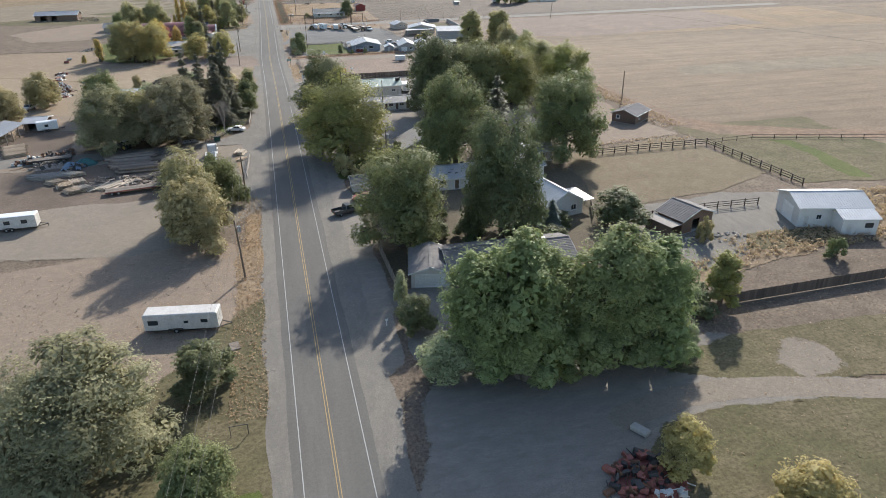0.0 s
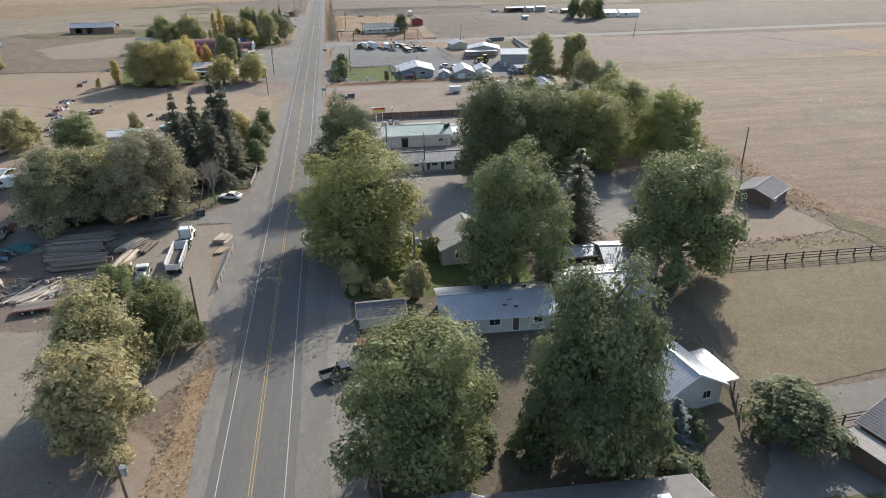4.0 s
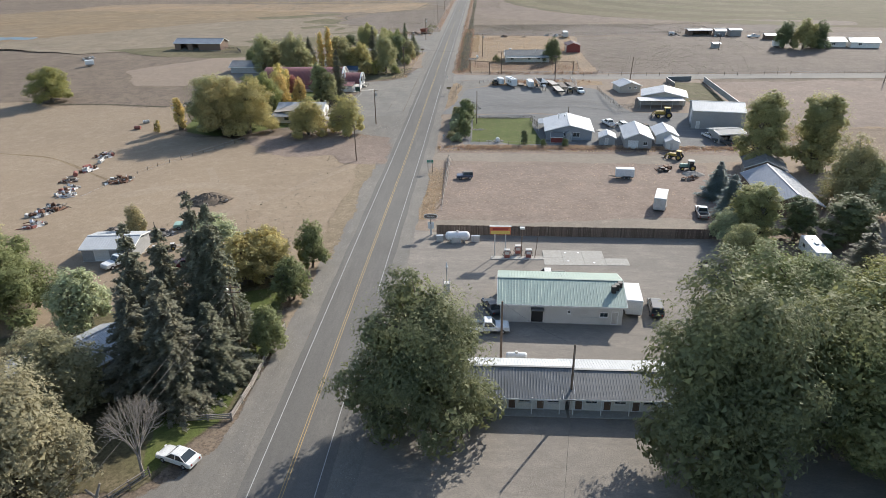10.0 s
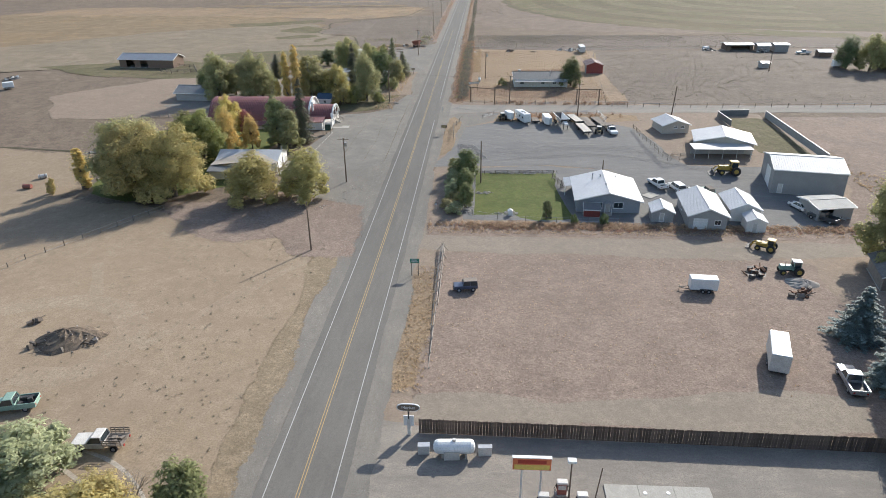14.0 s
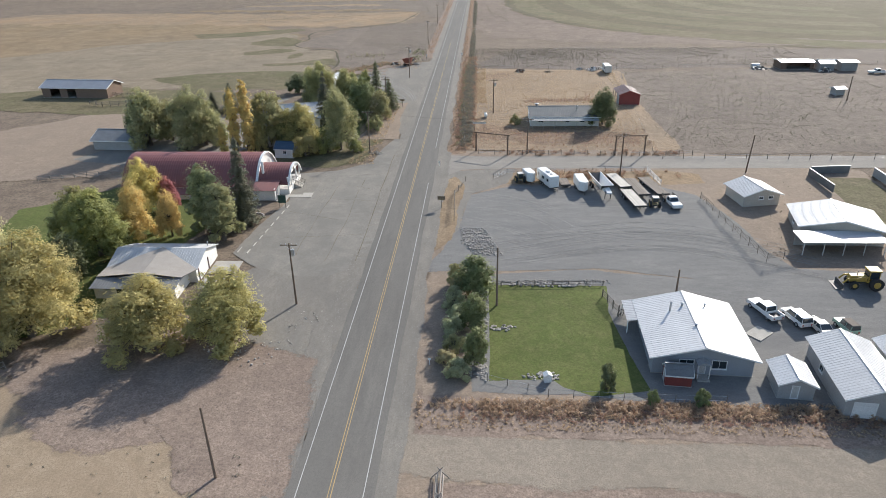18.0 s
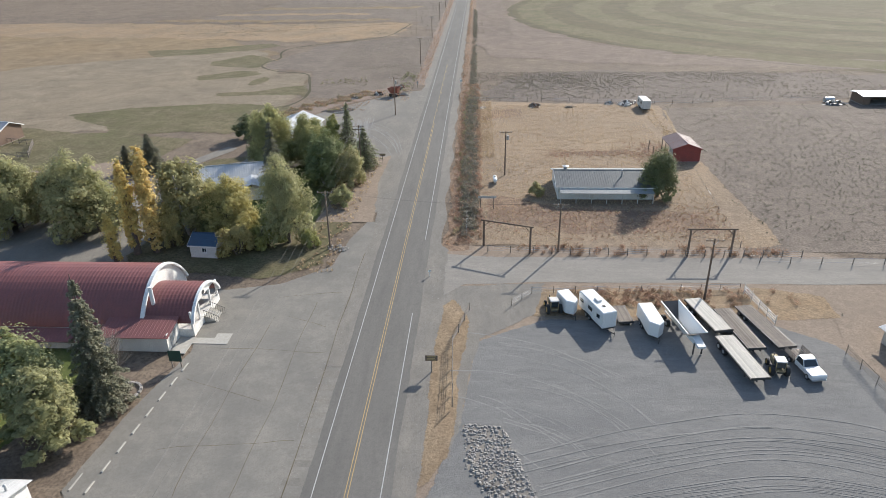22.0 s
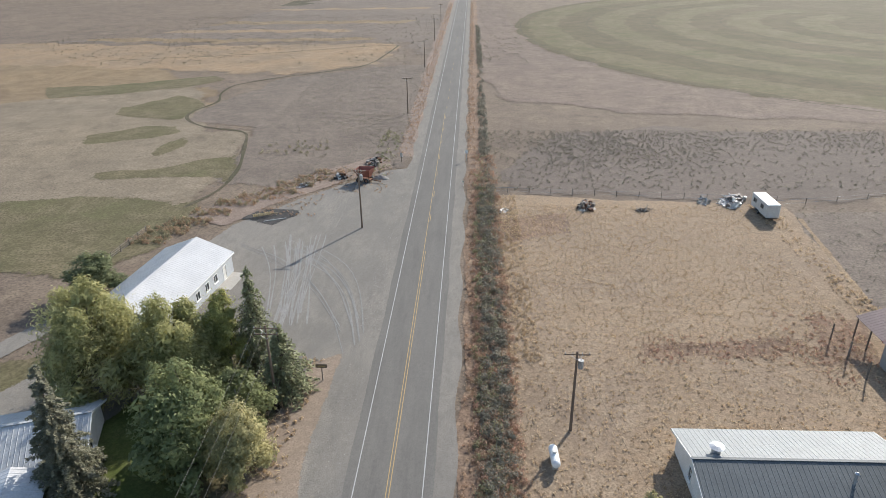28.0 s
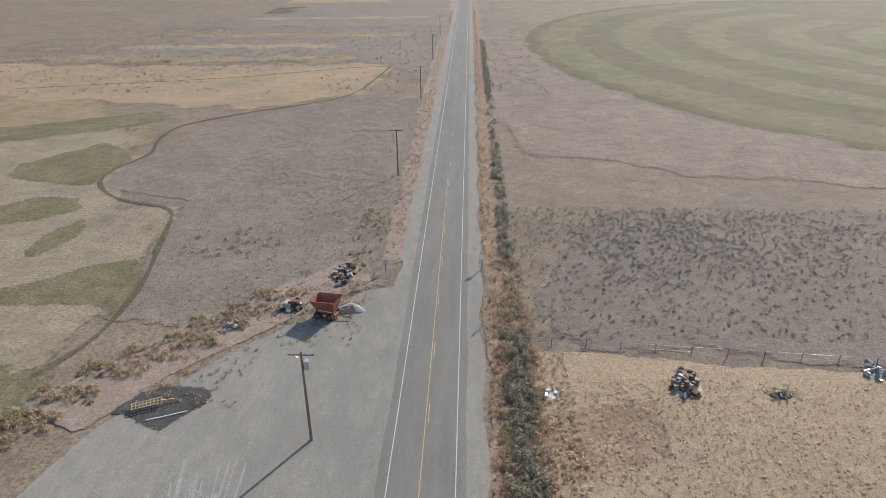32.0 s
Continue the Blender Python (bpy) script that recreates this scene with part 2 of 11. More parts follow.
earth("worn_dirt", (0.312, 0.246, 0.174), (0.270, 0.209, 0.150), (0.348, 0.282, 0.206), 0.05, 0.4, 5.0, 0.4, rut=0.86, pit=0.78)
earth("pasture_thin", (0.284, 0.222, 0.147), (0.242, 0.188, 0.126), (0.318, 0.254, 0.176), 0.05, 0.4, 5.0, 0.5, rut=0.76, pit=0.66)
earth("sage_ground", (0.206, 0.166, 0.134), (0.168, 0.138, 0.113), (0.244, 0.200, 0.158), 0.02, 0.3, 3.0, 0.6, rut=0.72, pit=0.6)
earth("sage_dense", (0.186, 0.150, 0.124), (0.156, 0.128, 0.107), (0.225, 0.186, 0.152), 0.03, 0.5, 4.0, 0.6, rut=0.72, pit=0.6)
earth("lot_dirt", (0.298, 0.230, 0.158), (0.254, 0.194, 0.136), (0.336, 0.268, 0.192), 0.05, 0.3, 5.0, 0.4, rut=0.88, pit=0.78)
earth("pale_dirt", (0.400, 0.357, 0.296), (0.331, 0.291, 0.239), (0.435, 0.392, 0.331), 0.05, 0.4, 5.0, 0.4, rut=0.83, pit=0.74)
earth("bark_litter", (0.174, 0.135, 0.104), (0.235, 0.183, 0.144), (0.139, 0.109, 0.087), 0.1, 0.8, 6.0, 0.7)
earth("ditch_bank", (0.104, 0.096, 0.057), (0.139, 0.117, 0.078), (0.078, 0.074, 0.048), 0.05, 0.5, 4.0, 0.6)
earth("black_cinder", (0.061, 0.059, 0.057), (0.087, 0.083, 0.078), (0.113, 0.104, 0.096), 0.2, 1.0, 6.0, 0.8)
earth("dust_pale", (0.272, 0.264, 0.246), (0.240, 0.232, 0.217), (0.296, 0.286, 0.268), 0.1, 0.6, 8.0, 0.3, rut=0.86, pit=0.78)
earth("gravel_pale", (0.260, 0.253, 0.235), (0.229, 0.222, 0.206), (0.284, 0.272, 0.255), 0.1, 0.6, 8.0, 0.3, rut=0.86, pit=0.78)
earth("white_line", (0.47, 0.47, 0.45), (0.40, 0.40, 0.38), (0.32, 0.32, 0.30), 0.2, 1.5, 9.0, 0.1, fade=False, rut=0.85, pit=0.8)
earth("yellow_line", (0.47, 0.34, 0.15), (0.40, 0.29, 0.14), (0.32, 0.25, 0.15), 0.2, 1.5, 9.0, 0.1, fade=False, rut=0.85, pit=0.8)
earth("concrete", (0.42, 0.40, 0.355), (0.37, 0.35, 0.31), (0.46, 0.43, 0.385), 0.2, 0.8, 8.0, 0.1, fade=False, rut=0.9, pit=0.85)
m_, nt_, b_ = start("water")
b_.inputs["Base Color"].default_value, b_.inputs["Roughness"].default_value = (0.05, 0.08, 0.10, 1), 0.35
relief(nt_, b_, grain(nt_, nt_.nodes.new("ShaderNodeTexCoord").outputs["Object"], 2.0), 0.1)
# walls, roofs, metals
surf("pale_grey_wall", (0.43, 0.445, 0.46), (0.38, 0.395, 0.41), 0.6, 0.75, fine=9)
surf("white_wall", (0.72, 0.70, 0.66), (0.62, 0.60, 0.56), 0.6, 0.75, fine=9)
surf("cream_wall", (0.50, 0.45, 0.385), (0.43, 0.39, 0.335), 0.5, 0.75, fine=9)
surf("grey_wall", (0.34, 0.335, 0.325), (0.29, 0.285, 0.275), 0.5, 0.7, fine=9)
surf("blue_wall", (0.30, 0.315, 0.335), (0.26, 0.275, 0.295), 0.5, 0.7, fine=9)
surf("brown_wall", (0.19, 0.125, 0.09), (0.145, 0.10, 0.075), 0.8, 0.8, fine=12, stretch=(6, 6, 1))
surf("red_wall", (0.26, 0.055, 0.045), (0.20, 0.05, 0.042), 0.8, 0.7, fine=10)
surf("weathered_wood", (0.23, 0.195, 0.16), (0.165, 0.14, 0.12), 1.5, 0.9, bump=0.5, fine=14, vary=0.3)
surf("pole_wood", (0.20, 0.145, 0.105), (0.15, 0.11, 0.085), 1.0, 0.9, bump=0.4, fine=12, vary=0.15)
surf("log_bark", (0.26, 0.205, 0.16), (0.19, 0.15, 0.12), 1.2, 0.95, bump=0.7, fine=9, vary=0.35)
surf("peeled_log", (0.55, 0.46, 0.36), (0.43, 0.355, 0.27), 1.2, 0.8, bump=0.3, fine=9, vary=0.25)
surf("lumber", (0.46, 0.355, 0.245), (0.36, 0.28, 0.20), 1.0, 0.85, bump=0.2, fine=10, vary=0.25)
surf("pale_deck", (0.52, 0.49, 0.43), (0.44, 0.41, 0.36), 0.8, 0.85, bump=0.2, fine=10, vary=0.15)
surf("fence_board", (0.135, 0.10, 0.08), (0.095, 0.073, 0.06), 1.0, 0.9, bump=0.4, fine=12, vary=0.3)
surf("trunk_bark", (0.16, 0.13, 0.105), (0.11, 0.09, 0.075), 1.5, 0.95, bump=0.8, fine=9)
surf("white_bark", (0.45, 0.43, 0.38), (0.30, 0.28, 0.25), 1.5, 0.9, bump=0.4, fine=7)
surf("dead_wood", (0.34, 0.30, 0.26), (0.26, 0.23, 0.20), 1.5, 0.95, bump=0.4, fine=9)
surf("white_roof", (0.58, 0.58, 0.575), (0.50, 0.50, 0.497), 0.35, 0.42, 0.0, 0.05, 6)
surf("grey_roof", (0.40, 0.41, 0.42), (0.33, 0.335, 0.345), 0.4, 0.4, 0.35, 0.05, 6)
surf("dull_roof", (0.20, 0.215, 0.215), (0.165, 0.178, 0.178), 0.4, 0.65, 0.0, 0.05, 6, spec=0.25)
# One roof sheet in two tones, shade in the first, sun in the second.
surf("steel_roof_shaded", (0.135, 0.148, 0.152), (0.11, 0.122, 0.126), 0.4, 0.6, 0.0, 0.05, 6, spec=0.2)
surf("steel_roof_light", (0.27, 0.285, 0.285), (0.235, 0.248, 0.248), 0.4, 0.6, 0.0, 0.05, 6, spec=0.2)
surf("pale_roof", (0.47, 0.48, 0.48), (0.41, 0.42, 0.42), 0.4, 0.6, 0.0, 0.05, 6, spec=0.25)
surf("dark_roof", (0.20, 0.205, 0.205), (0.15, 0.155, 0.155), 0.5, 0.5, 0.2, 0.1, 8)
surf("green_roof", (0.27, 0.345, 0.30), (0.235, 0.30, 0.265), 0.4, 0.42, 0.1, 0.05, 6)
surf("red_roof", (0.225, 0.085, 0.078), (0.185, 0.075, 0.07), 0.3, 0.5, 0.1, 0.05, 6)
surf("blue_roof", (0.05, 0.10, 0.16), (0.045, 0.085, 0.14), 0.5, 0.45, 0.1, 0.05, 6)
surf("slate_roof", (0.26, 0.285, 0.325), (0.22, 0.242, 0.28), 0.4, 0.55, 0.0, 0.05, 6, spec=0.3)
surf("maroon_roof", (0.20, 0.135, 0.13), (0.165, 0.115, 0.112), 0.4, 0.6, 0.0, 0.05, 6, spec=0.25)
surf("rust_roof", (0.33, 0.24, 0.20), (0.26, 0.17, 0.14), 0.6, 0.6, 0.2, 0.1, 8)
surf("shingle", (0.215, 0.20, 0.19), (0.165, 0.155, 0.15), 0.8, 0.9, 0, 0.5, 7)
surf("tan_shingle", (0.36, 0.325, 0.285), (0.31, 0.28, 0.245), 0.7, 0.9, 0, 0.5, 7)
surf("wood_shake", (0.24, 0.225, 0.205), (0.15, 0.14, 0.13), 0.9, 0.9, 0, 0.7, 5)
surf("galvanised", (0.50, 0.51, 0.52), (0.40, 0.41, 0.42), 1.0, 0.4, 0.6, 0.05, 12)
surf("rusty_iron", (0.20, 0.10, 0.06), (0.13, 0.075, 0.05), 2.0, 0.85, 0.2, 0.4, 12, vary=0.3)
surf("dark_iron", (0.06, 0.06, 0.062), (0.09, 0.085, 0.08), 2.0, 0.6, 0.4, 0.2, 12, vary=0.25)
surf("white_paint", (0.78, 0.78, 0.76), (0.70, 0.70, 0.68), 1.0, 0.35, 0.0, 0.02, 8, vary=0.05)
surf("aged_white", (0.64, 0.62, 0.58), (0.50, 0.47, 0.43), 1.2, 0.5, 0.0, 0.1, 8, vary=0.1)
surf("machine_yellow", (0.50, 0.33, 0.06), (0.38, 0.26, 0.07), 1.5, 0.55, 0, 0.1, 9)
surf("muddy_yellow", (0.36, 0.28, 0.15), (0.27, 0.215, 0.13), 1.5, 0.75, 0, 0.2, 9)
surf("old_yellow", (0.42, 0.33, 0.16), (0.34, 0.26, 0.13), 1.5, 0.55, 0, 0.1, 9)
surf("faded_red", (0.33, 0.11, 0.085), (0.25, 0.10, 0.08), 1.5, 0.6, 0, 0.1, 9)
surf("dump_red", (0.27, 0.088, 0.058), (0.21, 0.078, 0.055), 1.5, 0.6, 0, 0.1, 9)
surf("mint_green", (0.28, 0.42, 0.34), (0.24, 0.36, 0.30), 1.5, 0.5, 0, 0.05, 9)
surf("car_grey", (0.10, 0.105, 0.11), (0.08, 0.085, 0.09), 1.0, 0.3, 0.3, 0.0, 9)
surf("car_blue", (0.10, 0.12, 0.17), (0.08, 0.10, 0.14), 1.0, 0.3, 0.3, 0.0, 9)
surf("car_silver", (0.40, 0.41, 0.42), (0.34, 0.35, 0.36), 1.0, 0.3, 0.5, 0.0, 9)
surf("car_dark_red", (0.16, 0.03, 0.03), (0.12, 0.03, 0.03), 1.0, 0.35, 0.2, 0.0, 9)
surf("tarp_teal", (0.05, 0.17, 0.16), (0.04, 0.12, 0.12), 1.5, 0.6, 0, 0.4, 5)
surf("tarp_blue", (0.16, 0.24, 0.36), (0.20, 0.26, 0.33), 1.5, 0.6, 0, 0.4, 5)
surf("stone", (0.36, 0.33, 0.29), (0.27, 0.25, 0.225), 2.0, 0.9, 0, 0.5, 9, vary=0.3)
surf("salvage", (0.17, 0.14, 0.12), (0.30, 0.26, 0.23), 2.5, 0.7, 0.2, 0.3, 9, vary=0.5)
plain("rubber", (0.025, 0.025, 0.026), 0.85)
plain("dark_gap", (0.03, 0.03, 0.03), 0.9)
plain("sign_green", (0.02, 0.17, 0.12), 0.45)
plain("bin_green", (0.02, 0.06, 0.045), 0.6)
plain("sign_brown", (0.16, 0.12, 0.09), 0.6)
plain("sign_orange", (0.62, 0.16, 0.07), 0.5)
plain("sign_yellow", (0.68, 0.50, 0.12), 0.5)
plain("sign_white", (0.72, 0.72, 0.70), 0.5)
plain("lamp_red", (0.35, 0.03, 0.02), 0.35)
plain("flower_red", (0.30, 0.02, 0.03), 0.7)
m_, nt_, b_ = start("glass")
b_.inputs["Base Color"].default_value, b_.inputs["Roughness"].default_value = (0.03, 0.04, 0.045, 1), 0.06
b_.inputs["Specular IOR Level"].default_value = 0.7
foliage("leaf_elm", (0.195, 0.218, 0.098), (0.265, 0.28, 0.126), 0.38)
foliage("leaf_ash", (0.44, 0.415, 0.222), (0.345, 0.335, 0.175), 0.5)
foliage("leaf_dark", (0.15, 0.172, 0.088), (0.205, 0.222, 0.11), 0.38)
foliage("leaf_yellowgreen", (0.355, 0.34, 0.12), (0.268, 0.272, 0.106), 0.38)
foliage("leaf_olive", (0.43, 0.38, 0.19), (0.33, 0.302, 0.155), 0.38)
foliage("leaf_yellow", (0.53, 0.45, 0.195), (0.41, 0.362, 0.165), 0.5)
foliage("leaf_gold", (0.72, 0.57, 0.22), (0.61, 0.47, 0.18), 0.38)
foliage("leaf_maroon", (0.4, 0.15, 0.155), (0.48, 0.2, 0.17), 0.38)
foliage("leaf_silver", (0.43, 0.45, 0.27), (0.32, 0.345, 0.19), 0.38)
foliage("leaf_soft", (0.43, 0.425, 0.225), (0.33, 0.335, 0.165), 0.5)
foliage("leaf_poplar", (0.300, 0.345, 0.155), (0.225, 0.270, 0.110), 0.38)
foliage("leaf_dusk", (0.345, 0.318, 0.190), (0.270, 0.256, 0.150), 0.38)
foliage("leaf_willow", (0.45, 0.43, 0.20), (0.33, 0.335, 0.155), 0.5)
foliage("needle_dark", (0.179, 0.179, 0.118), (0.231, 0.220, 0.154), 0.2)
foliage("needle_blue", (0.242, 0.293, 0.266), (0.185, 0.222, 0.198), 0.2)
foliage("needle_brown", (0.185, 0.18, 0.125), (0.15, 0.15, 0.10), 0.2)
foliage("sage_leaf", (0.245, 0.228, 0.178), (0.185, 0.172, 0.130), 0.4)
foliage("sage_dark", (0.15, 0.138, 0.102), (0.194, 0.175, 0.131), 0.35)
foliage("sage_mid", (0.19, 0.175, 0.130), (0.24, 0.22, 0.165), 0.35)
foliage("sage_soft", (0.26, 0.23, 0.178), (0.21, 0.19, 0.145), 0.35)
foliage("needle_green", (0.235, 0.25, 0.135), (0.185, 0.20, 0.11), 0.2)
foliage("straw", (0.52, 0.40, 0.27), (0.43, 0.32, 0.21), 0.5)
foliage("red_weed", (0.40, 0.25, 0.175), (0.34, 0.235, 0.16), 0.45)
foliage("rabbitbrush", (0.331, 0.302, 0.167), (0.243, 0.231, 0.137), 0.3)

# ---- building blocks ----
UP = Vector((0, 0, 1))


def thing(name, x, y, turn=0.0, label="", category="", group="", z=0.0, kind=""):
    ob = new(name)
    ob.empty_display_size = 0.3
    ob.matrix_world = pose(x, y, z, 0, 0, turn)
    return tagged(ob, label, category, group, kind)


def part(name, bm, material, parent=None, label="", smooth=False):
    me = bpy.data.meshes.new(name)
    bm.to_mesh(me)
    bm.free()
    if smooth:
        me.polygons.foreach_set("use_smooth", [True] * len(me.polygons))
    me.materials.append(MATS[material])
    ob = new(name, me)
    if parent:
        ob.parent = parent
    return tagged(ob, label)


def raw(name, verts, faces, material, parent=None, label=""):
    me = bpy.data.meshes.new(name)
    me.from_pydata(verts, [], faces)
    me.materials.append(MATS[material])
    ob = new(name, me)
    if parent:
        ob.parent = parent
    return tagged(ob, label)


def block(bm, x0, y0, z0, x1, y1, z1, m=None):
    """A box between two corners, through the pose m."""
    vs = [Vector((x, y, z)) for z in (z0, z1) for x, y in ((x0, y0), (x1, y0), (x1, y1), (x0, y1))]
    if m:
        vs = [m @ v for v in vs]
    v = [bm.verts.new(p) for p in vs]
    for f in ((3, 2, 1, 0), (4, 5, 6, 7), (0, 1, 5, 4), (1, 2, 6, 5), (2, 3, 7, 6), (3, 0, 4, 7)):
        bm.faces.new([v[i] for i in f])
    return bm


def rod(bm, p, q, r, r2=None, n=8):
    """A tapered round bar from p to q."""
    p, q = Vector(p), Vector(q)
    r2 = r if r2 is None else r2
    d = (q - p).normalized()
    a = d.orthogonal().normalized()
    b = d.cross(a)
    lo = [bm.verts.new(p + (a * math.cos(2 * math.pi * i / n) + b * math.sin(2 * math.pi * i / n)) * r) for i in range(n)]
    hi = [bm.verts.new(q + (a * math.cos(2 * math.pi * i / n) + b * math.sin(2 * math.pi * i / n)) * r2) for i in range(n)]
    for i in range(n):
        j = (i + 1) % n
        bm.faces.new((lo[i], lo[j], hi[j], hi[i]))
    bm.faces.new(lo[::-1])
    bm.faces.new(hi)
    return bm


def beam(bm, p, q, w, h):
    """A square bar from p to q, w wide and h high."""
    p, q = Vector(p), Vector(q)
    d = (q - p).normalized()
    s = d.cross(UP)
    s = s.normalized() if s.length > 0.05 else Vector((1, 0, 0))
    u = s.cross(d)
    ring = [(-s * w / 2 - u * h / 2), (s * w / 2 - u * h / 2), (s * w / 2 + u * h / 2), (-s * w / 2 + u * h / 2)]
    a = [bm.verts.new(p + o) for o in ring]
    b = [bm.verts.new(q + o) for o in ring]
    for i in range(4):
        j = (i + 1) % 4
        bm.faces.new((a[i], a[j], b[j], b[i]))
    bm.faces.new(a[::-1])
    bm.faces.new(b)
    return bm


def loft(bm, outline, y0, y1, inset=0.0, top=None):
    """A side outline in x, z swept from y0 to y1; points above the height top lean in by inset."""
    def ring(y, s):
        return [bm.verts.new((x, y + (s * inset if top is not None and z > top else 0), z)) for x, z in outline]
    a, b = ring(y0, 1), ring(y1, -1)
    n = len(outline)
    for i in range(n):
        j = (i + 1) % n
        bm.faces.new((a[i], a[j], b[j], b[i]))
    bm.faces.new(a[::-1])
    bm.faces.new(b)
    return bm


def B():
    return bmesh.new()


def chamfer(bm, w=0.03):
    bmesh.ops.recalc_face_normals(bm, faces=bm.faces)
    bmesh.ops.bevel(bm, geom=bm.edges[:], offset=w, segments=1, affect="EDGES", clamp_overlap=True)
    return bm


# ---- ground and roads ----
def lattice(x, y, k):
    """Smooth value noise on arrays, about -1 to 1."""
    out = np.zeros_like(x)
    for f, w, q in ((1.0, 0.6, 1.7), (2.3, 0.3, 4.1), (5.1, 0.15, 0.6)):
        out += w * (np.sin(x * f * k + q + 1.7 * np.sin(y * f * k * 0.7 + q)) + np.sin(y * f * k * 1.1 - q + 1.4 * np.sin(x * f * k * 0.8)))
    return out / 1.6


def sheet(name, corners, z, material, label="", category="", wobble=0.6, fringe=1.5, kind="structure", step=2.5):
    """A flat patch of ground on a fine lattice; towards its outline it frays into what lies below."""
    z *= 0.6
    c = np.array(corners, float)
    lo, hi = c.min(0) - fringe, c.max(0) + fringe
    s = max(0.35 * fringe, 0.3, math.sqrt(float(np.prod(hi - lo))) / 84)
    nx, ny = int((hi[0] - lo[0]) / s) + 1, int((hi[1] - lo[1]) / s) + 1
    X, Y = np.meshgrid(lo[0] + np.arange(nx + 1) * s, lo[1] + np.arange(ny + 1) * s)
    px, py = X.ravel(), Y.ravel()
    dist = np.full(px.shape, 1e9)
    inside = np.zeros(px.shape, bool)
    for a, b in zip(c, np.roll(c, -1, 0)):
        e = b - a
        t = np.clip(((px - a[0]) * e[0] + (py - a[1]) * e[1]) / max(1e-9, e @ e), 0, 1)
        dist = np.minimum(dist, np.hypot(px - a[0] - t * e[0], py - a[1] - t * e[1]))
        cross = (a[1] > py) != (b[1] > py)
        with np.errstate(divide="ignore", invalid="ignore"):
            inside ^= cross & (px < (b[0] - a[0]) * (py - a[1]) / (b[1] - a[1]) + a[0])
    d = np.where(inside, dist, -dist) + wobble * lattice(px, py, 0.22)
    fray = np.clip(0.5 + 0.5 * d / fringe, 0, 1)
    idx = np.arange((nx + 1) * (ny + 1)).reshape(ny + 1, nx + 1)
    quads = np.stack([idx[:-1, :-1], idx[:-1, 1:], idx[1:, 1:], idx[1:, :-1]], -1).reshape(-1, 4)
    quads = quads[(fray[quads] > 0).any(1)]
    used, inv = np.unique(quads, return_inverse=True)
    verts = np.stack([px[used], py[used], np.full(len(used), z)], 1)
    ob = raw(name, verts.tolist(), inv.reshape(-1, 4).tolist(), material)
    at = ob.data.attributes.new("fray", "FLOAT", "POINT")
    at.data.foreach_set("value", fray[used])
    return tagged(ob, label, category, "", kind)


def ribbon(name, line, width, z, material, label="", category="", wobble=0.3, fringe=0.4, kind="structure"):
    """A strip of ground along a line, frayed on both sides."""
    z *= 0.6
    pts = [Vector(line[0])]
    for a, b in zip(line, line[1:]):
        a, b = Vector(a), Vector(b)
        k = max(1, int((b - a).length / 2.5))
        pts += [a.lerp(b, (j + 1) / k) for j in range(k)]
    n = len(pts)
    for _ in range(3):
        pts = [pts[0]] + [(pts[i - 1] + pts[i] * 2 + pts[i + 1]) / 4 for i in range(1, n - 1)] + [pts[-1]]
    verts, faces, fray = [], [], []
    for i, p in enumerate(pts):
        t = (pts[min(n - 1, i + 1)] - pts[max(0, i - 1)]).normalized()
        s = Vector((-t.y, t.x))
        w = width / 2 * (1 + (0.25 if width < 3 else 0.015) * math.sin(i * 0.9 + width))
        fringe = min(fringe, 0.45 * w)
        q = p + s * wobble * math.sin(i * 0.37 + z * 2500)
        for o, f in ((-w - fringe, 0.0), (-w + fringe, 1.0), (w - fringe, 1.0), (w + fringe, 0.0)):
            verts.append((q.x + s.x * o, q.y + s.y * o, z))
            fray.append(f if 0 < i < n - 1 else 0.0)
        if i:
            k = 4 * i
            faces += [(k - 4 + j, k + j, k + j + 1, k - 3 + j) for j in range(3)]
    ob = raw(name, verts, faces, material)
    at = ob.data.attributes.new("fray", "FLOAT", "POINT")
    at.data.foreach_set("value", fray)
    return tagged(ob, label, category, "", kind)


def arc(cx, cy, r, a0, a1, n=40):
    return [(cx + r * math.cos(radians(a0 + (a1 - a0) * i / n)), cy + r * math.sin(radians(a0 + (a1 - a0) * i / n))) for i in range(n + 1)]


def make_ground():
    """One sheet to the horizon: level round the road, low swells far to the west and north."""
    n = 90
    rows = [-1200 + 50 * k for k in range(22)] + [-100 + 4 * k for k in range(175)] + [600 + 60 * k for k in range(64)]
    verts, faces = [], []
    for y in rows:
        for i in range(n + 1):
            x = -2600 + 5200 * i / n
            far = min(1, max(0, (max(-x - 160, y - 1050, x - 700)) / 500))
            h = noise.noise(Vector((x * 0.0022, y * 0.0022, 3.1)))
            verts.append((x, y, -0.05 + far * (6 + 16 * h)))
    for j in range(len(rows) - 1):
        for i in range(n):
            a = j * (n + 1) + i
            faces.append((a, a + 1, a + n + 2, a + n + 1))
    ob = raw("ground", verts, faces, "soil")
    tagged(ob, "dry tan open rangeland soil with sparse low growth", "ground", "", "structure")


make_ground()
ROAD_X = 1.6
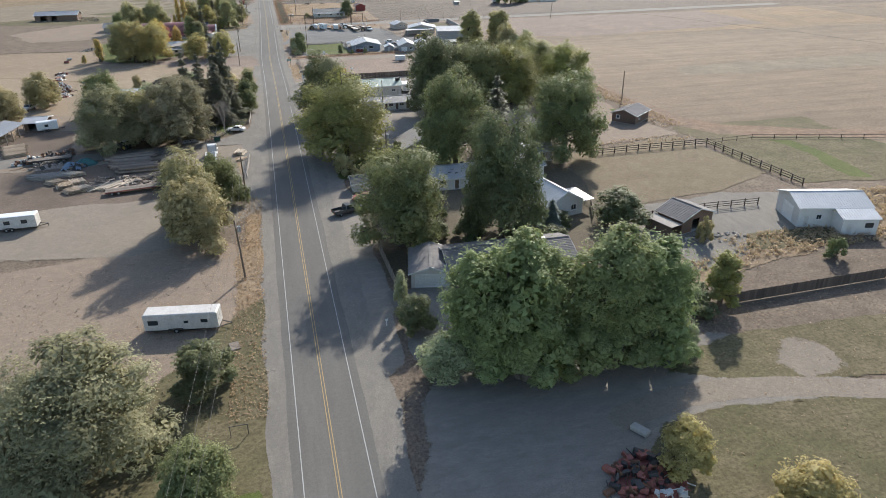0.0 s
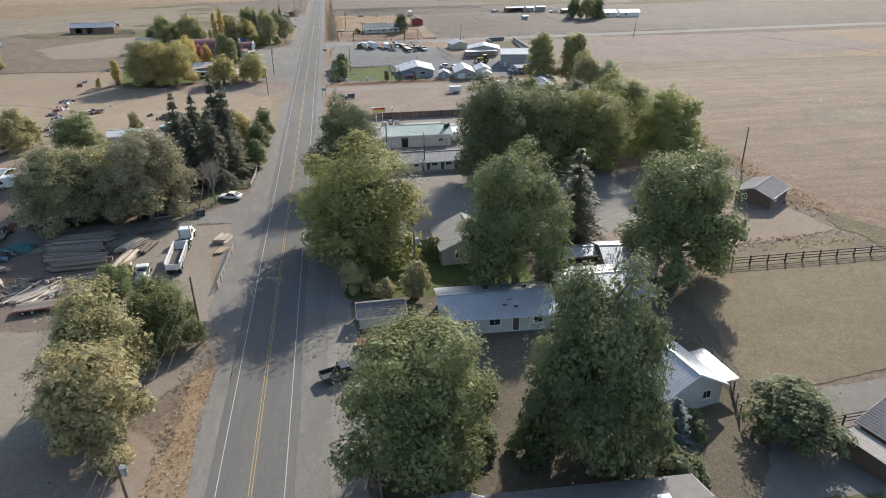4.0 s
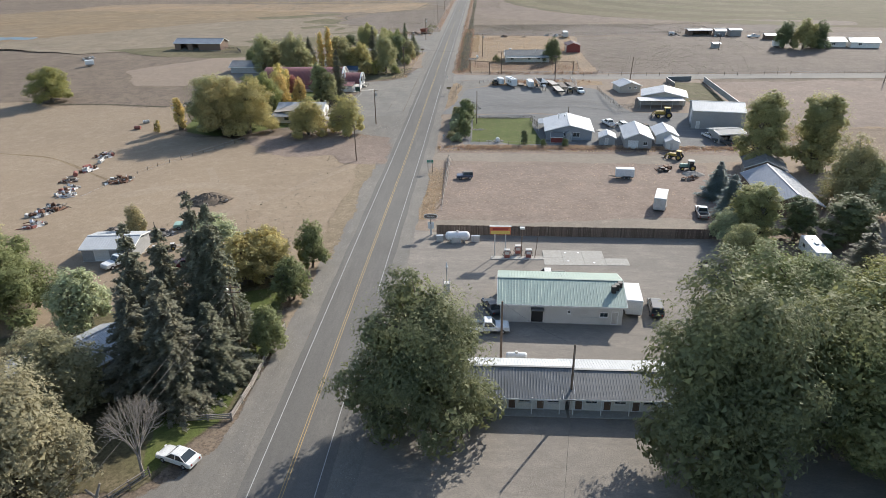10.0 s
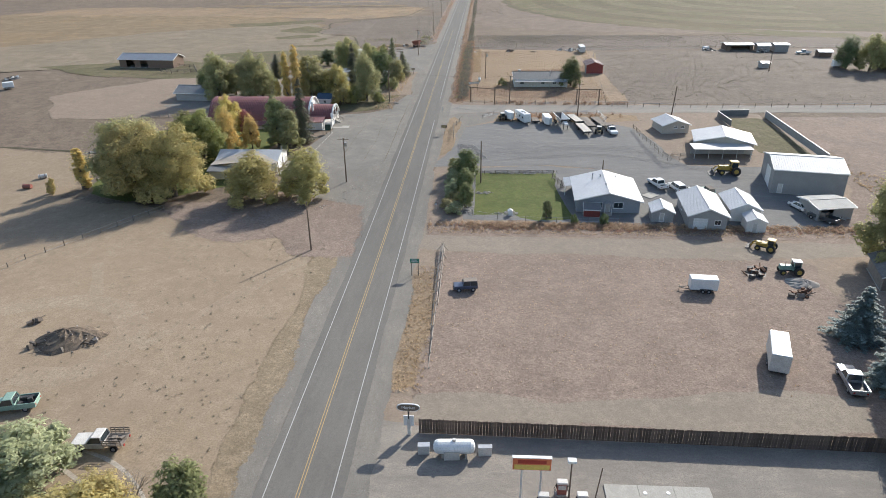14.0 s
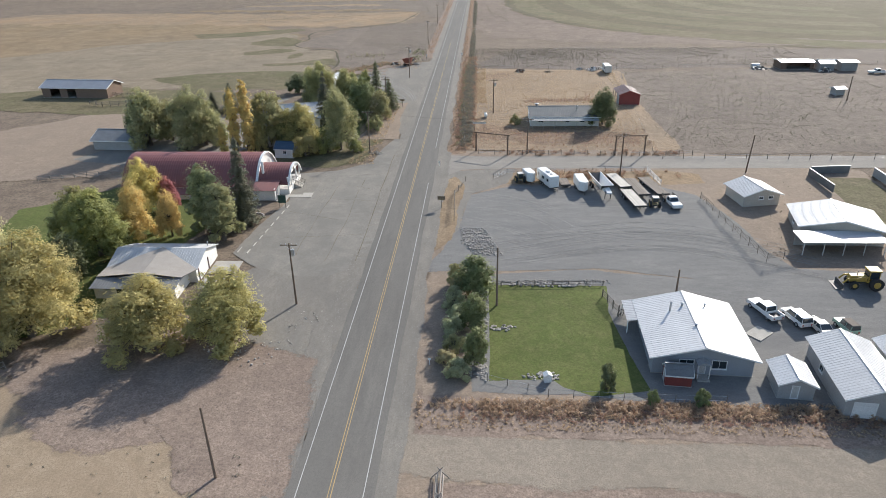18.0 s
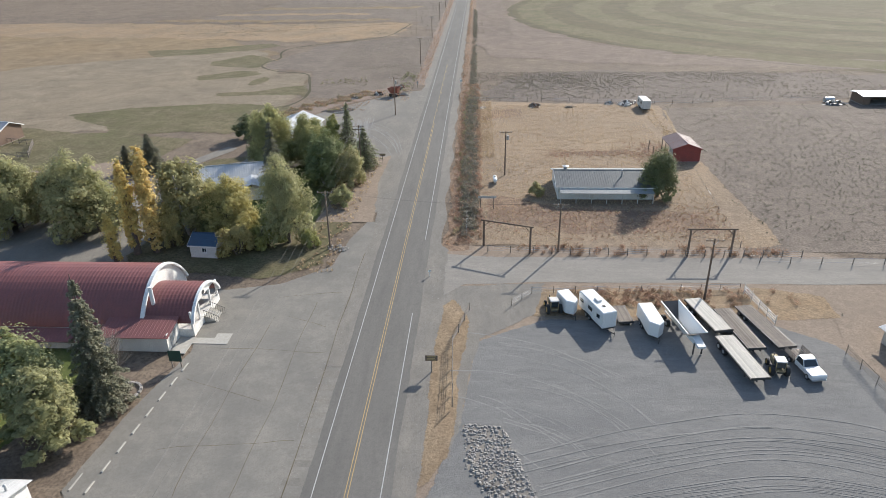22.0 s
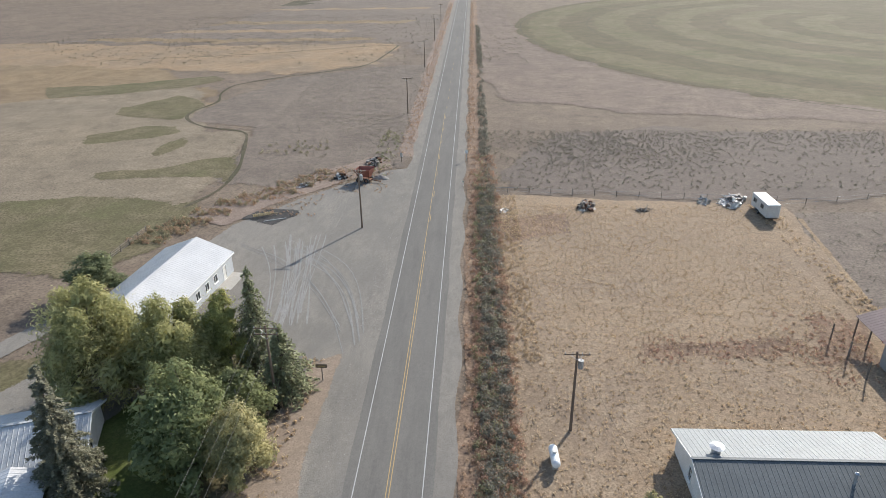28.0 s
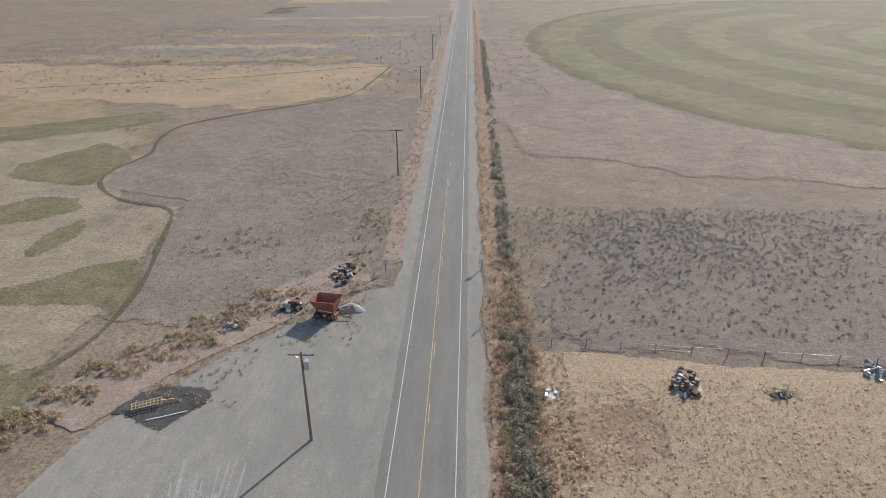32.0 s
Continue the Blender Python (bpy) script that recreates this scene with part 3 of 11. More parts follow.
# fields far and near, lowest first
sheet("hay_field", [(84, 376), (600, 372), (600, 100), (104, 108), (101, 150), (99, 215), (101, 330)], 0.004, "stubble", "mown tan hay stubble in faint rows", "field", 1.0, 4)
sheet("mown_field", [(100, 372), (330, 374), (330, 300), (108, 318)], 0.010, "dry_grass", "tan mown field with pale swaths", "field", 1.0, 4)
sheet("west_field", [(-30, 250), (-75, 215), (-260, 190), (-400, 260), (-300, 330), (-95, 322), (-42, 302)], 0.004, "lot_dirt", "bare tan field west of the yards", "field", 2.0, 5)
sheet("brown_meadow", [(-60, 560), (-100, 500), (-330, 470), (-420, 560), (-300, 690), (-120, 640)], 0.006, "brown_field", "brown grazed meadow", "field", 6, 12)
sheet("meadow", [(-46, 488), (-60, 470), (-180, 440), (-260, 470), (-170, 560), (-90, 600), (-74, 572), (-62, 540), (-51, 542), (-44, 512)], 0.010, "tan_meadow", "faded tan meadow by the ditch", "field", 2, 6)
for i, pts in enumerate((
    [(-48, 484), (-50, 492), (-72, 494), (-95, 488), (-110, 480), (-80, 474), (-58, 476)],
    [(-62, 455), (-64, 440), (-95, 428), (-135, 432), (-170, 452), (-120, 466)],
    [(-73.1, 546.9), (-68.8, 539.9), (-75.7, 535.0), (-82.0, 531.8), (-88.7, 529.7), (-93.9, 537.1), (-87.0, 541.5), (-82.3, 546.1)],
    [(-66.7, 535.0), (-64.2, 527.6), (-66.5, 520.1), (-69.5, 522.2)],
    [(-48.0, 519.9), (-44.8, 510.7), (-45.2, 505.0), (-56.3, 506.8), (-63.3, 504.3), (-72.0, 503.4), (-75.1, 507.7), (-65.2, 510.4), (-60.2, 513.8), (-54.7, 516.9)],
    [(-53.1, 533.6), (-47.2, 522.4), (-45.0, 510.7), (-42.1, 499.1), (-44.2, 499.1), (-46.4, 512.8), (-49.9, 523.7)],
    [(-143.0, 596.7), (-118.6, 601.9), (-100.3, 610.9), (-88.0, 616.1), (-81.2, 608.6), (-92.5, 595.2), (-110.1, 587.9), (-130.6, 580.0)],
    [(-78.3, 577.8), (-73.9, 570.2), (-75.1, 553.4), (-83.2, 554.6), (-98.0, 558.7), (-100.3, 566.8), (-93.2, 575.2), (-88.2, 583.2)],
)):
    sheet("grass_strip", pts, 0.022 + 0.005 * i, "pasture", "green strip of watered pasture", "grass", 1.5, 3.5)
sheet("grass_strip", [(-111, 480.5), (-78, 479), (-55, 486), (-46, 492), (-42, 479), (-45, 468), (-55, 461), (-85, 460)], 0.0195, "pasture", "broad dark green strip of watered pasture", "grass", 2.0, 5.0)
sheet("straw_meadow", [(-30, 640), (-62, 618), (-160, 640), (-320, 650), (-300, 720), (-140, 690), (-26, 694)], 0.014, "dry_grass", "golden dry meadow above the ditch", "field", 6, 9)
sheet("sage_flat", [(-6, 512), (-24, 500), (-46, 500), (-50, 545), (-73, 552), (-74, 566), (-60, 612), (-32, 632), (-6, 640)], 0.018, "sage_ground", "grey sparse sagebrush flat", "ground", 2, 4)
sheet("far_sage", [(-6, 640), (-26, 700), (-150, 700), (-420, 720), (-420, 980), (-6, 980)], 0.008, "sage_ground", "grey far sagebrush flat", "ground", 6, 14)
sheet("pivot_field", arc(255, 738, 222, 95, 265, 60) + arc(255, 738, 222, -95, 95, 40)[1:-1], 0.016, "green_field", "faded green round pivot-watered field", "field", 0.6, 4)
for i, r in enumerate((219, 181, 145, 106, 70)):
    ribbon("wheel_track", arc(255, 738, r, 100, 262, 60), 0.7, 0.040 + 0.002 * i, "ditch_bank", "dark circular wheel track in the field", "wheel track", 0.25, 0.5)
    sheet("field_ring", arc(255, 738, r - 4, 110, 258, 50) + arc(255, 738, r - 22, 110, 258, 50)[::-1], 0.027, "pasture", "greener ring in the watered field", "grass", 2, 4)
sheet("horse_pasture", [(9, 625), (9, 900), (32, 900), (33, 720), (45, 662), (70, 608), (110, 574), (240, 548), (240, 528), (60, 560), (20, 575)], 0.024, "trampled", "bare trampled grey-brown pasture", "ground", 4, 9)
sheet("sage_field", [(16, 497), (17, 512), (24, 528), (36, 541), (60, 546), (84, 540), (110, 541), (150, 534), (200, 534), (200, 500), (66, 492)], 0.026, "sage_dense", "grey ground thick with sagebrush", "ground", 3, 7)
sheet("east_flat", [(58, 392), (67, 486), (200, 500), (300, 500), (300, 392)], 0.012, "sage_ground", "bare grey-tan flat east of the fence", "ground", 1.5, 2.5)
sheet("dry_lot", [(10.5, 394), (10.5, 496), (69.1, 490.0), (68.2, 482.9), (64.4, 451.3), (66.1, 394.6), (57, 394)], 0.030, "lot_grass", "golden dry grass lot inside the fence", "grass", 0.8, 1.5)
sheet("fence_path", [(68.7, 483.9), (69.5, 483.9), (65.3, 452.5), (64.5, 452.5)], 0.036, "dry_grass", "pale trodden line along the fence", "ground", 0.3, 0.7)
sheet("lot_bank", [(30.8, 444.5), (42.4, 445.0), (51.8, 445.5), (52.3, 443.5), (41.7, 441.2), (30.7, 441.1)], 0.036, "lot_weeds", "rusty weeds along a low bank", "grass", 0.6, 1.4)
sheet("lot_weeds", [(55.9, 451.1), (63.0, 450.4), (58.9, 441.1), (51.3, 440.0)], 0.036, "lot_weeds", "rusty weeds beside the red shed", "grass", 0.8, 2.2)
sheet("lot_weeds", [(14.1, 482.2), (26.8, 485.5), (26.8, 477.5), (15.7, 473.3)], 0.036, "lot_weeds", "darker thin grass in the lot", "grass", 0.9, 2.6)
sheet("lot_weeds", [(15.2, 418.6), (28.8, 410.4), (57.2, 408.7), (56.9, 400.7), (31.7, 398.4), (16.0, 405.9)], 0.036, "lot_weeds", "weedy ground before the long building", "grass", 0.9, 2.6)
for i, (x0, y0, x1, y1, mt) in enumerate(((-420, 735, -60, 748, "dry_grass"), (-360, 770, -30, 786, "brown_field"), (-520, 812, -90, 838, "sage_ground"), (-300, 850, -20, 862, "dry_grass"),
                                          (-600, 880, -120, 930, "ditch_bank"), (-420, 742, -300, 752, "pale_dirt"), (-190, 700, -40, 712, "brown_field"), (-700, 960, -60, 1000, "dry_grass"))):
    sheet("range_stripe", [(x0, y0 + 8), (x0 * 0.6 + x1 * 0.4, y0), (x1, y0 + 4), (x1, y1 + 2), (x0 * 0.5 + x1 * 0.5, y1), (x0, y1 + 9)], 0.022 + 0.003 * i, mt, "long streak of dry range growth", "ground", 5, 7)
sheet("east_yards", [(7, 236), (7, 394), (66, 394), (100, 380), (100, 296), (96, 240)], 0.006, "yard_dirt", "bare dirt between the lots and yards", "ground", 1, 2)
sheet("field_band", [(140, 206), (420, 190), (420, 206), (280, 222), (150, 222)], 0.014, "tan_meadow", "faint greenish band in the hay stubble", "field", 3, 14)
sheet("field_edge", [(101, 205), (106, 205), (108, 158), (116, 146), (150, 131), (260, 104), (260, 98), (148, 124), (108, 140), (101, 154)], 0.040, "lot_weeds", "rusty dry weeds along the field's edge", "grass", 1.0, 2.0)
sheet("green_streak", [(117, 132), (122, 131), (122.5, 120), (119, 104), (115, 105), (118, 120)], 0.040, "lawn", "bright green wet streak in the field", "grass", 0.8, 2.2)
ribbon("field_ditch", [(218, 372), (225, 359), (251, 294), (260, 239)], 1.0, 0.030, "ditch_bank", "dark weedy line across the hay field", "ditch", 0.4, 0.5)
sheet("cabin_lawn", [(93, 160), (94, 172), (100, 168), (99, 158)], 0.036, "lawn", "green grass beside the cabin", "grass", 0.5, 1.0)
# verges
sheet("verge", [(8.4, 392), (8.4, 1000), (12.6, 1000), (12.6, 392)], 0.036, "lot_weeds", "reddish dry grass verge", "grass", 0.7, 1.0)
sheet("verge", [(-4.2, 520), (-8.0, 520), (-9.5, 640), (-9.0, 1000), (-4.2, 1000)], 0.036, "red_grass", "reddish dry grass verge", "grass", 0.7, 1.0)
sheet("verge", [(-3.6, -60), (-3.6, 128), (-6, 128), (-9, 100), (-8, 60), (-8, -60)], 0.020, "dry_grass", "pale dry grass verge", "grass", 0.7, 1.0)
sheet("verge", [(-4.9, 228), (-5.4, 262), (-5.8, 300), (-9.5, 302), (-8.4, 262), (-8.0, 228)], 0.062, "pasture_thin", "golden-brown dry grass at the lot's edge", "grass", 0.8, 2.6)
# west side, south to north
sheet("pasture_lot", [(-7, -20), (-7, 106), (-14, 112), (-60, 104), (-120, 100), (-120, -20)], 0.012, "yard_dirt", "dry sparse lot of bare dirt and weeds", "ground", 1, 2)
sheet("grass_plot", [(-3.8, 20), (-3.8, 88), (-8, 84), (-20, 66), (-34, 58), (-36, 20)], 0.024, "pasture", "thin green-brown grass by the road", "grass", 1.2, 2.5)
sheet("green_lawn", [(-5, 20), (-6, 49), (-20, 50), (-38, 46), (-40, 20)], 0.030, "lawn", "shaded green lawn", "grass", 0.8, 1.5)
sheet("log_yard", [(-4.6, 126), (-4.8, 150), (-8, 166), (-14, 167), (-30, 163), (-57, 161), (-80, 162), (-100, 150), (-100, 118), (-60, 112), (-34, 108), (-14, 108)], 0.028, "track_dirt", "brown dirt log yard strewn with bark", "ground", 1.5, 4)
sheet("bark_floor", [(-22, 134), (-22, 160), (-66, 160), (-72, 132)], 0.034, "bark_litter", "dark bark litter among the logs", "ground", 1.2, 2.5)
sheet("verge", [(-5.2, 140), (-5.6, 152), (-7.6, 160), (-10, 156), (-9, 144), (-7, 138)], 0.036, "dry_grass", "dry grass verge by the leaning fence", "grass", 0.6, 1.4)
sheet("west_lane", [(-2.5, 160), (-2.5, 190), (-6.2, 185), (-9, 179), (-13, 174), (-22, 172), (-31, 169.5), (-60, 170), (-110, 172), (-110, 164), (-57, 163.5), (-30, 164.5), (-14, 167.5), (-8, 167), (-5, 160)], 0.040, "gravel_grey", "grey gravel side lane", "road", 0.8, 2.6)
sheet("shop_yard", [(-46, 170), (-48, 205), (-66, 215), (-110, 215), (-118, 160), (-60, 161)], 0.030, "yard_dirt", "brown working yard by the sheds", "ground", 1, 2)
sheet("bark_floor", [(-50, 172), (-52, 192), (-64, 196), (-72, 174)], 0.036, "bark_litter", "sawdust and bark by the lumber shed", "ground", 1.2, 2.5)
sheet("house_lawn", [(-7.2, 187), (-8, 210), (-10, 222), (-24, 216), (-46, 200), (-46, 172), (-26, 174), (-13, 176)], 0.032, "pasture", "shaded rough lawn under the trees", "grass", 1, 2)
sheet("green_lawn", [(-8, 186), (-9, 220), (-16, 216), (-18, 190), (-13, 178)], 0.038, "lawn", "green garden lawn inside the rail fence", "grass", 0.8, 1.5)
sheet("west_lot", [(-4.5, 196), (-4.5, 298), (-14, 303), (-30, 304), (-46, 300), (-66, 250), (-74, 212), (-46, 202), (-24, 217), (-10, 223)], 0.022, "lot_dirt", "tan bare lot with tyre tracks", "ground", 1, 2.5)
for i in range(3):
    ribbon("tyre_track", arc(-26 - 3 * i, 218, 17 - 1.8 * i, 20, 150, 24), 0.4, 0.042, "pale_dirt", "curved tyre track in the dirt", "tyre track", 0.15, 0.25)
ribbon("dirt_track", [(-57.9, 257.8), (-49.3, 265.4), (-40, 266.5), (-32.8, 263.5), (-27, 255), (-30.6, 245.4), (-39.7, 246.9)], 4.2, 0.036, "worn_dirt", "pale worn turning track round the brush", "track", 0.8, 2.6)
ribbon("dirt_track", [(-39, 266), (-41, 272), (-45, 281)], 2.2, 0.037, "worn_dirt", "pale worn track across the lot", "track", 0.6, 1.6)
ribbon("dirt_track", [(-27, 253), (-21, 262), (-14, 274), (-9, 284)], 2.0, 0.037, "worn_dirt", "faint worn track towards the road", "track", 0.6, 1.6)
sheet("west_field", [(-64, 296), (-74, 338), (-85, 341), (-121, 344), (-190, 352), (-260, 342), (-260, 292), (-100, 292)], 0.009, "lot_dirt", "pale tan bare field", "field", 2, 6)
ribbon("field_ditch", [(-82, 341.6), (-100, 343.6), (-121, 344.5), (-140, 350)], 0.9, 0.030, "ditch_bank", "dark weedy ditch along the field", "ditch", 0.4, 0.5)
sheet("east_field", [(101, 322), (103, 376), (150, 379), (260, 372), (260, 322), (160, 312)], 0.014, "red_grass", "reddish bare field beyond the pens", "field", 2, 6)
sheet("grove_grass", [(-36, 318), (-42, 344), (-58, 350), (-68, 332), (-64, 312), (-54, 308), (-44, 312)], 0.036, "lawn", "green lawn among the yellow trees", "grass", 1.2, 2.5)
sheet("back_lawn", [(-36, 330), (-34, 360), (-58, 372), (-76, 356), (-70, 332)], 0.040, "lawn", "green lawn behind the hall", "grass", 1, 2)
sheet("dry_lot_grass", [(-9.5, 292), (-12, 302), (-17, 308), (-24, 314), (-44, 308), (-40, 298), (-24, 288)], 0.038, "red_grass", "reddish dry grass under the trees", "grass", 3.0, 7)
sheet("apron_gravel", [(-3, 292), (-12, 300), (-19, 306), (-21, 320), (-24, 329), (-20, 334), (-10, 332), (-3, 330)], 0.044, "gravel_grey", "grey gravel with scattered stones", "ground", 0.8, 2)
sheet("west_back", [(-36, 372), (-56, 376), (-110, 372), (-130, 400), (-90, 440), (-46, 430), (-36, 400)], 0.020, "yard_dirt", "bare dirt yard behind the hall", "ground", 1.5, 3)
sheet("grove_floor", [(-11, 386), (-10, 404), (-13, 440), (-26, 446), (-50, 438), (-56, 400), (-40, 384), (-20, 382)], 0.034, "pasture", "weedy ground under the grove", "ground", 1.2, 2.5)
sheet("west_lawn", [(-17, 402), (-16, 436), (-24, 442), (-40, 440), (-48, 408), (-30, 398)], 0.040, "lawn", "dark shaded lawn round the house", "grass", 1, 2)
sheet("farm_track", [(-24, 442), (-36, 446), (-62, 408), (-80, 394), (-84, 388), (-60, 380), (-42, 376), (-46, 386), (-38, 412)], 0.046, "gravel_grey", "grey gravel track", "road", 0.8, 1.5)
ribbon("farm_track", [(-64, 416), (-58, 427), (-53, 435), (-50, 443), (-47, 449)], 3.6, 0.062, "gravel_grey", "grey gravel track behind the willows", "road", 0.4, 0.8)
# hall forecourt and the north-west lot
sheet("forecourt", [(-2.4, 330), (-2.4, 400), (-6, 404), (-8.6, 396), (-9.5, 386), (-16, 380), (-24, 378), (-36, 378), (-36, 374), (-25, 372), (-23, 362), (-25, 350), (-26, 338), (-22, 333.5), (-14, 330)], 0.052, "old_asphalt", "worn cracked grey asphalt forecourt", "pavement", 0.3, 0.6)
sheet("north_lot", [(-2.4, 408), (-2.4, 512), (-9, 510), (-16, 503), (-26, 492), (-34, 480), (-38, 468), (-30, 452), (-27, 446), (-16, 444), (-11, 432), (-9, 408)], 0.048, "gravel_grey", "smooth grey gravel lot", "pavement", 0.5, 1.4)
sheet("lot_bank", [(-8, 512), (-16, 505), (-26, 494), (-36, 480), (-44, 484), (-34, 498), (-24, 509), (-12, 522)], 0.054, "red_grass", "weedy reddish bank along the lot", "grass", 1, 1.5)
sheet("cinder_patch", [(-24, 489), (-30, 488), (-33, 483), (-27, 481), (-22, 485)], 0.060, "black_cinder", "black cinder heap spread flat", "gravel", 1.3, 2.4)
# east side, south to north
sheet("south_lot", [(6, -30), (6, 40), (14, 60), (18, 72), (36, 64), (60, 60), (62, 40), (50, 18), (40, -30)], 0.022, "gravel_tan", "shaded grey dirt pull-off", "ground", 1.2, 2.5)
sheet("south_meadow", [(36.0, 48.4), (45.7, 48.6), (64.3, 44.2), (65.7, 35.0), (45.8, 21.8), (24.3, 27.6), (27.8, 38.0)], 0.034, "pasture", "dry olive grass field", "grass", 0.8, 2)
sheet("south_grass", [(41.4, 55.4), (48.3, 52.1), (68.0, 47.7), (85.2, 50.5), (83.7, 58.9), (53.8, 60.8), (44.9, 58.6)], 0.026, "pasture", "dry olive grass by the board fence", "grass", 0.8, 2)
ribbon("dirt_track", [(29.2, 48.6), (36.1, 50.3), (42.9, 50.8), (48.4, 50.3), (55.1, 49.1), (66.0, 45.9), (77.7, 42.0)], 3.6, 0.042, "track_dirt", "pale two-rut dirt track", "road", 0.5, 1.2)
sheet("bare_patch", [(60.0, 57.6), (63.2, 55.7), (62.7, 50.6), (56.4, 50.7), (54.5, 54.1)], 0.034, "track_dirt", "pale bare dirt", "ground", 1.5, 4)
sheet("tall_grass", [(52, 72), (56, 76), (100, 88), (140, 99), (140, 92), (100, 82)], 0.032, "dry_grass", "tan tall grass along the fence", "grass", 1, 2)
sheet("garage_yard", [(46, 84), (60, 76), (100, 87), (104, 98), (84, 105), (66, 103), (58, 100)], 0.026, "gravel_grey", "grey gravel yard", "ground", 0.8, 1.5)
sheet("garden_lawn", [(52, 80), (54, 88), (61, 88), (61, 79)], 0.036, "pasture", "olive clipped lawn", "grass", 0.5, 1)
sheet("garden_lawn", [(72, 81), (76, 86.5), (92, 85), (98, 83.5), (86, 79.5)], 0.036, "pasture", "thin olive lawn", "grass", 0.5, 1)
sheet("paddock", [(57, 101), (64, 136), (97, 142), (101, 112), (84, 105.5), (66, 104)], 0.024, "corral_dirt", "grazed brown paddock", "field", 0.8, 1.5)
sheet("east_strip", [(101, 104), (100, 150), (140, 148), (140, 100)], 0.018, "pasture", "weedy field with a green streak", "field", 1.5, 3)
sheet("cabin_yard", [(64, 138), (70, 172), (96, 172), (98, 144)], 0.026, "yard_dirt", "bare yard by the cabin", "ground", 1, 2)
sheet("roadside_east", [(5, 60), (5, 152), (12, 152), (13.4, 118), (13.4, 84), (12, 66)], 0.026, "gravel_tan", "packed tan roadside dirt", "ground", 0.6, 1.2)
sheet("drive", [(12.8, 66), (12.8, 84), (22, 83), (30, 74), (32, 66), (20, 62)], 0.034, "gravel_grey", "shaded grey gravel drive", "ground", 0.5, 1)
# Tree shade over the yard is put into this darker material.
sheet("house_plots", [(13.5, 88), (13.5, 136), (24, 138), (60, 140), (62, 100), (56, 86), (34, 88)], 0.018, "shade_litter", "bare yard among the houses, shade in its colour", "ground", 0.8, 1.5)
sheet("lawn_plot", [(12, 134), (12, 150), (26, 152), (40, 148), (40, 131.5), (26, 132.5)], 0.038, "lawn", "green shaded garden lawn", "grass", 0.8, 1.5)
sheet("motel_lot", [(5.5, 150), (5.5, 189.5), (44, 189.5), (70, 186), (72, 150), (44, 150), (26, 153), (14, 152)], 0.028, "gravel_tan", "packed tan gravel parking lot", "pavement", 0.6, 1.2)
sheet("grove_lot", [(40, 146), (44, 190), (96, 200), (96, 150), (64, 140)], 0.020, "yard_dirt", "shaded bare dirt under the trees", "ground", 1, 2)
sheet("station_lot", [(5.2, 187), (5.2, 242), (12.2, 240), (63, 239), (66, 214), (64, 192), (44, 189)], 0.032, "gravel_tan", "packed tan gravel filling-station lot", "pavement", 0.6, 1.4)
sheet("red_lot", [(11, 240.5), (11, 286), (62, 287), (72, 283), (66, 240)], 0.026, "red_grass", "reddish dry grass lot", "grass", 0.8, 2)
sheet("lot_lane", [(5.2, 287), (5.2, 296.5), (16, 293), (62, 292), (84, 292), (84, 287), (62, 284), (14, 286)], 0.034, "track_dirt", "pale dirt lane", "road", 1.0, 3.0)
sheet("lot_lane", [(11, 241), (62, 240.5), (63, 247), (54, 248), (30, 245), (11, 246)], 0.034, "track_dirt", "pale worn dirt lane", "road", 0.8, 1.8)
sheet("fence_grass", [(7.2, 246), (7.2, 277), (11, 279), (12.4, 262), (11, 247)], 0.038, "dry_grass", "golden dry grass by the rail fence", "grass", 0.6, 1)
sheet("barn_yard", [(60, 240), (60, 292), (100, 296), (104, 240)], 0.022, "yard_dirt", "shaded dirt yard by the barn", "ground", 1, 2)
sheet("weed_bank", [(9, 293), (9, 301), (20, 299.5), (50, 298.5), (82, 298), (90, 308), (94, 318), (99, 330), (104, 318), (98, 298), (84, 292.5), (50, 293)], 0.040, "red_grass", "dry weeds along the yard fence", "grass", 0.8, 1.6)
sheet("hedge_bed", [(9.5, 300), (9.5, 330), (15.4, 331), (15.2, 300)], 0.044, "yard_dirt", "bare bed under the hedge", "ground", 0.5, 0.8)
sheet("rock_bed", [(12.6, 348.8), (16.7, 348.3), (18.6, 341.6), (19.7, 337.8), (15.5, 338.4), (13.1, 342.4)], 0.052, "gravel_tan", "bed of pale small rocks", "rocks", 0.3, 0.4)
sheet("house_yard", [(10, 301), (10, 330), (34, 333), (52, 330), (90, 316), (84, 298), (50, 298.5), (30, 300.5)], 0.038, "gravel_blue", "grey gravel house yard", "ground", 0.5, 1)
sheet("front_lawn", [(17.5, 327.6), (35.3, 327.8), (34.3, 320.0), (35.1, 310.0), (36.0, 301.9), (29.4, 300.4), (26.0, 302.1), (24.8, 303.7), (21.4, 303.5), (17.2, 303.1)], 0.048, "lawn", "neat green front lawn", "grass", 0.15, 0.25)
sheet("truck_lot", [(6, 331), (10, 340), (12.4, 352), (13.5, 365), (24, 371), (52, 371), (60, 366), (63, 352), (64, 340), (66, 334), (84, 333), (92, 322), (80, 312), (60, 318), (50, 330), (34, 333.5), (12, 332)], 0.044, "gravel_blue", "grey gravel truck lot with tyre marks", "pavement", 0.4, 1.0)
rng_track = random.Random(77)
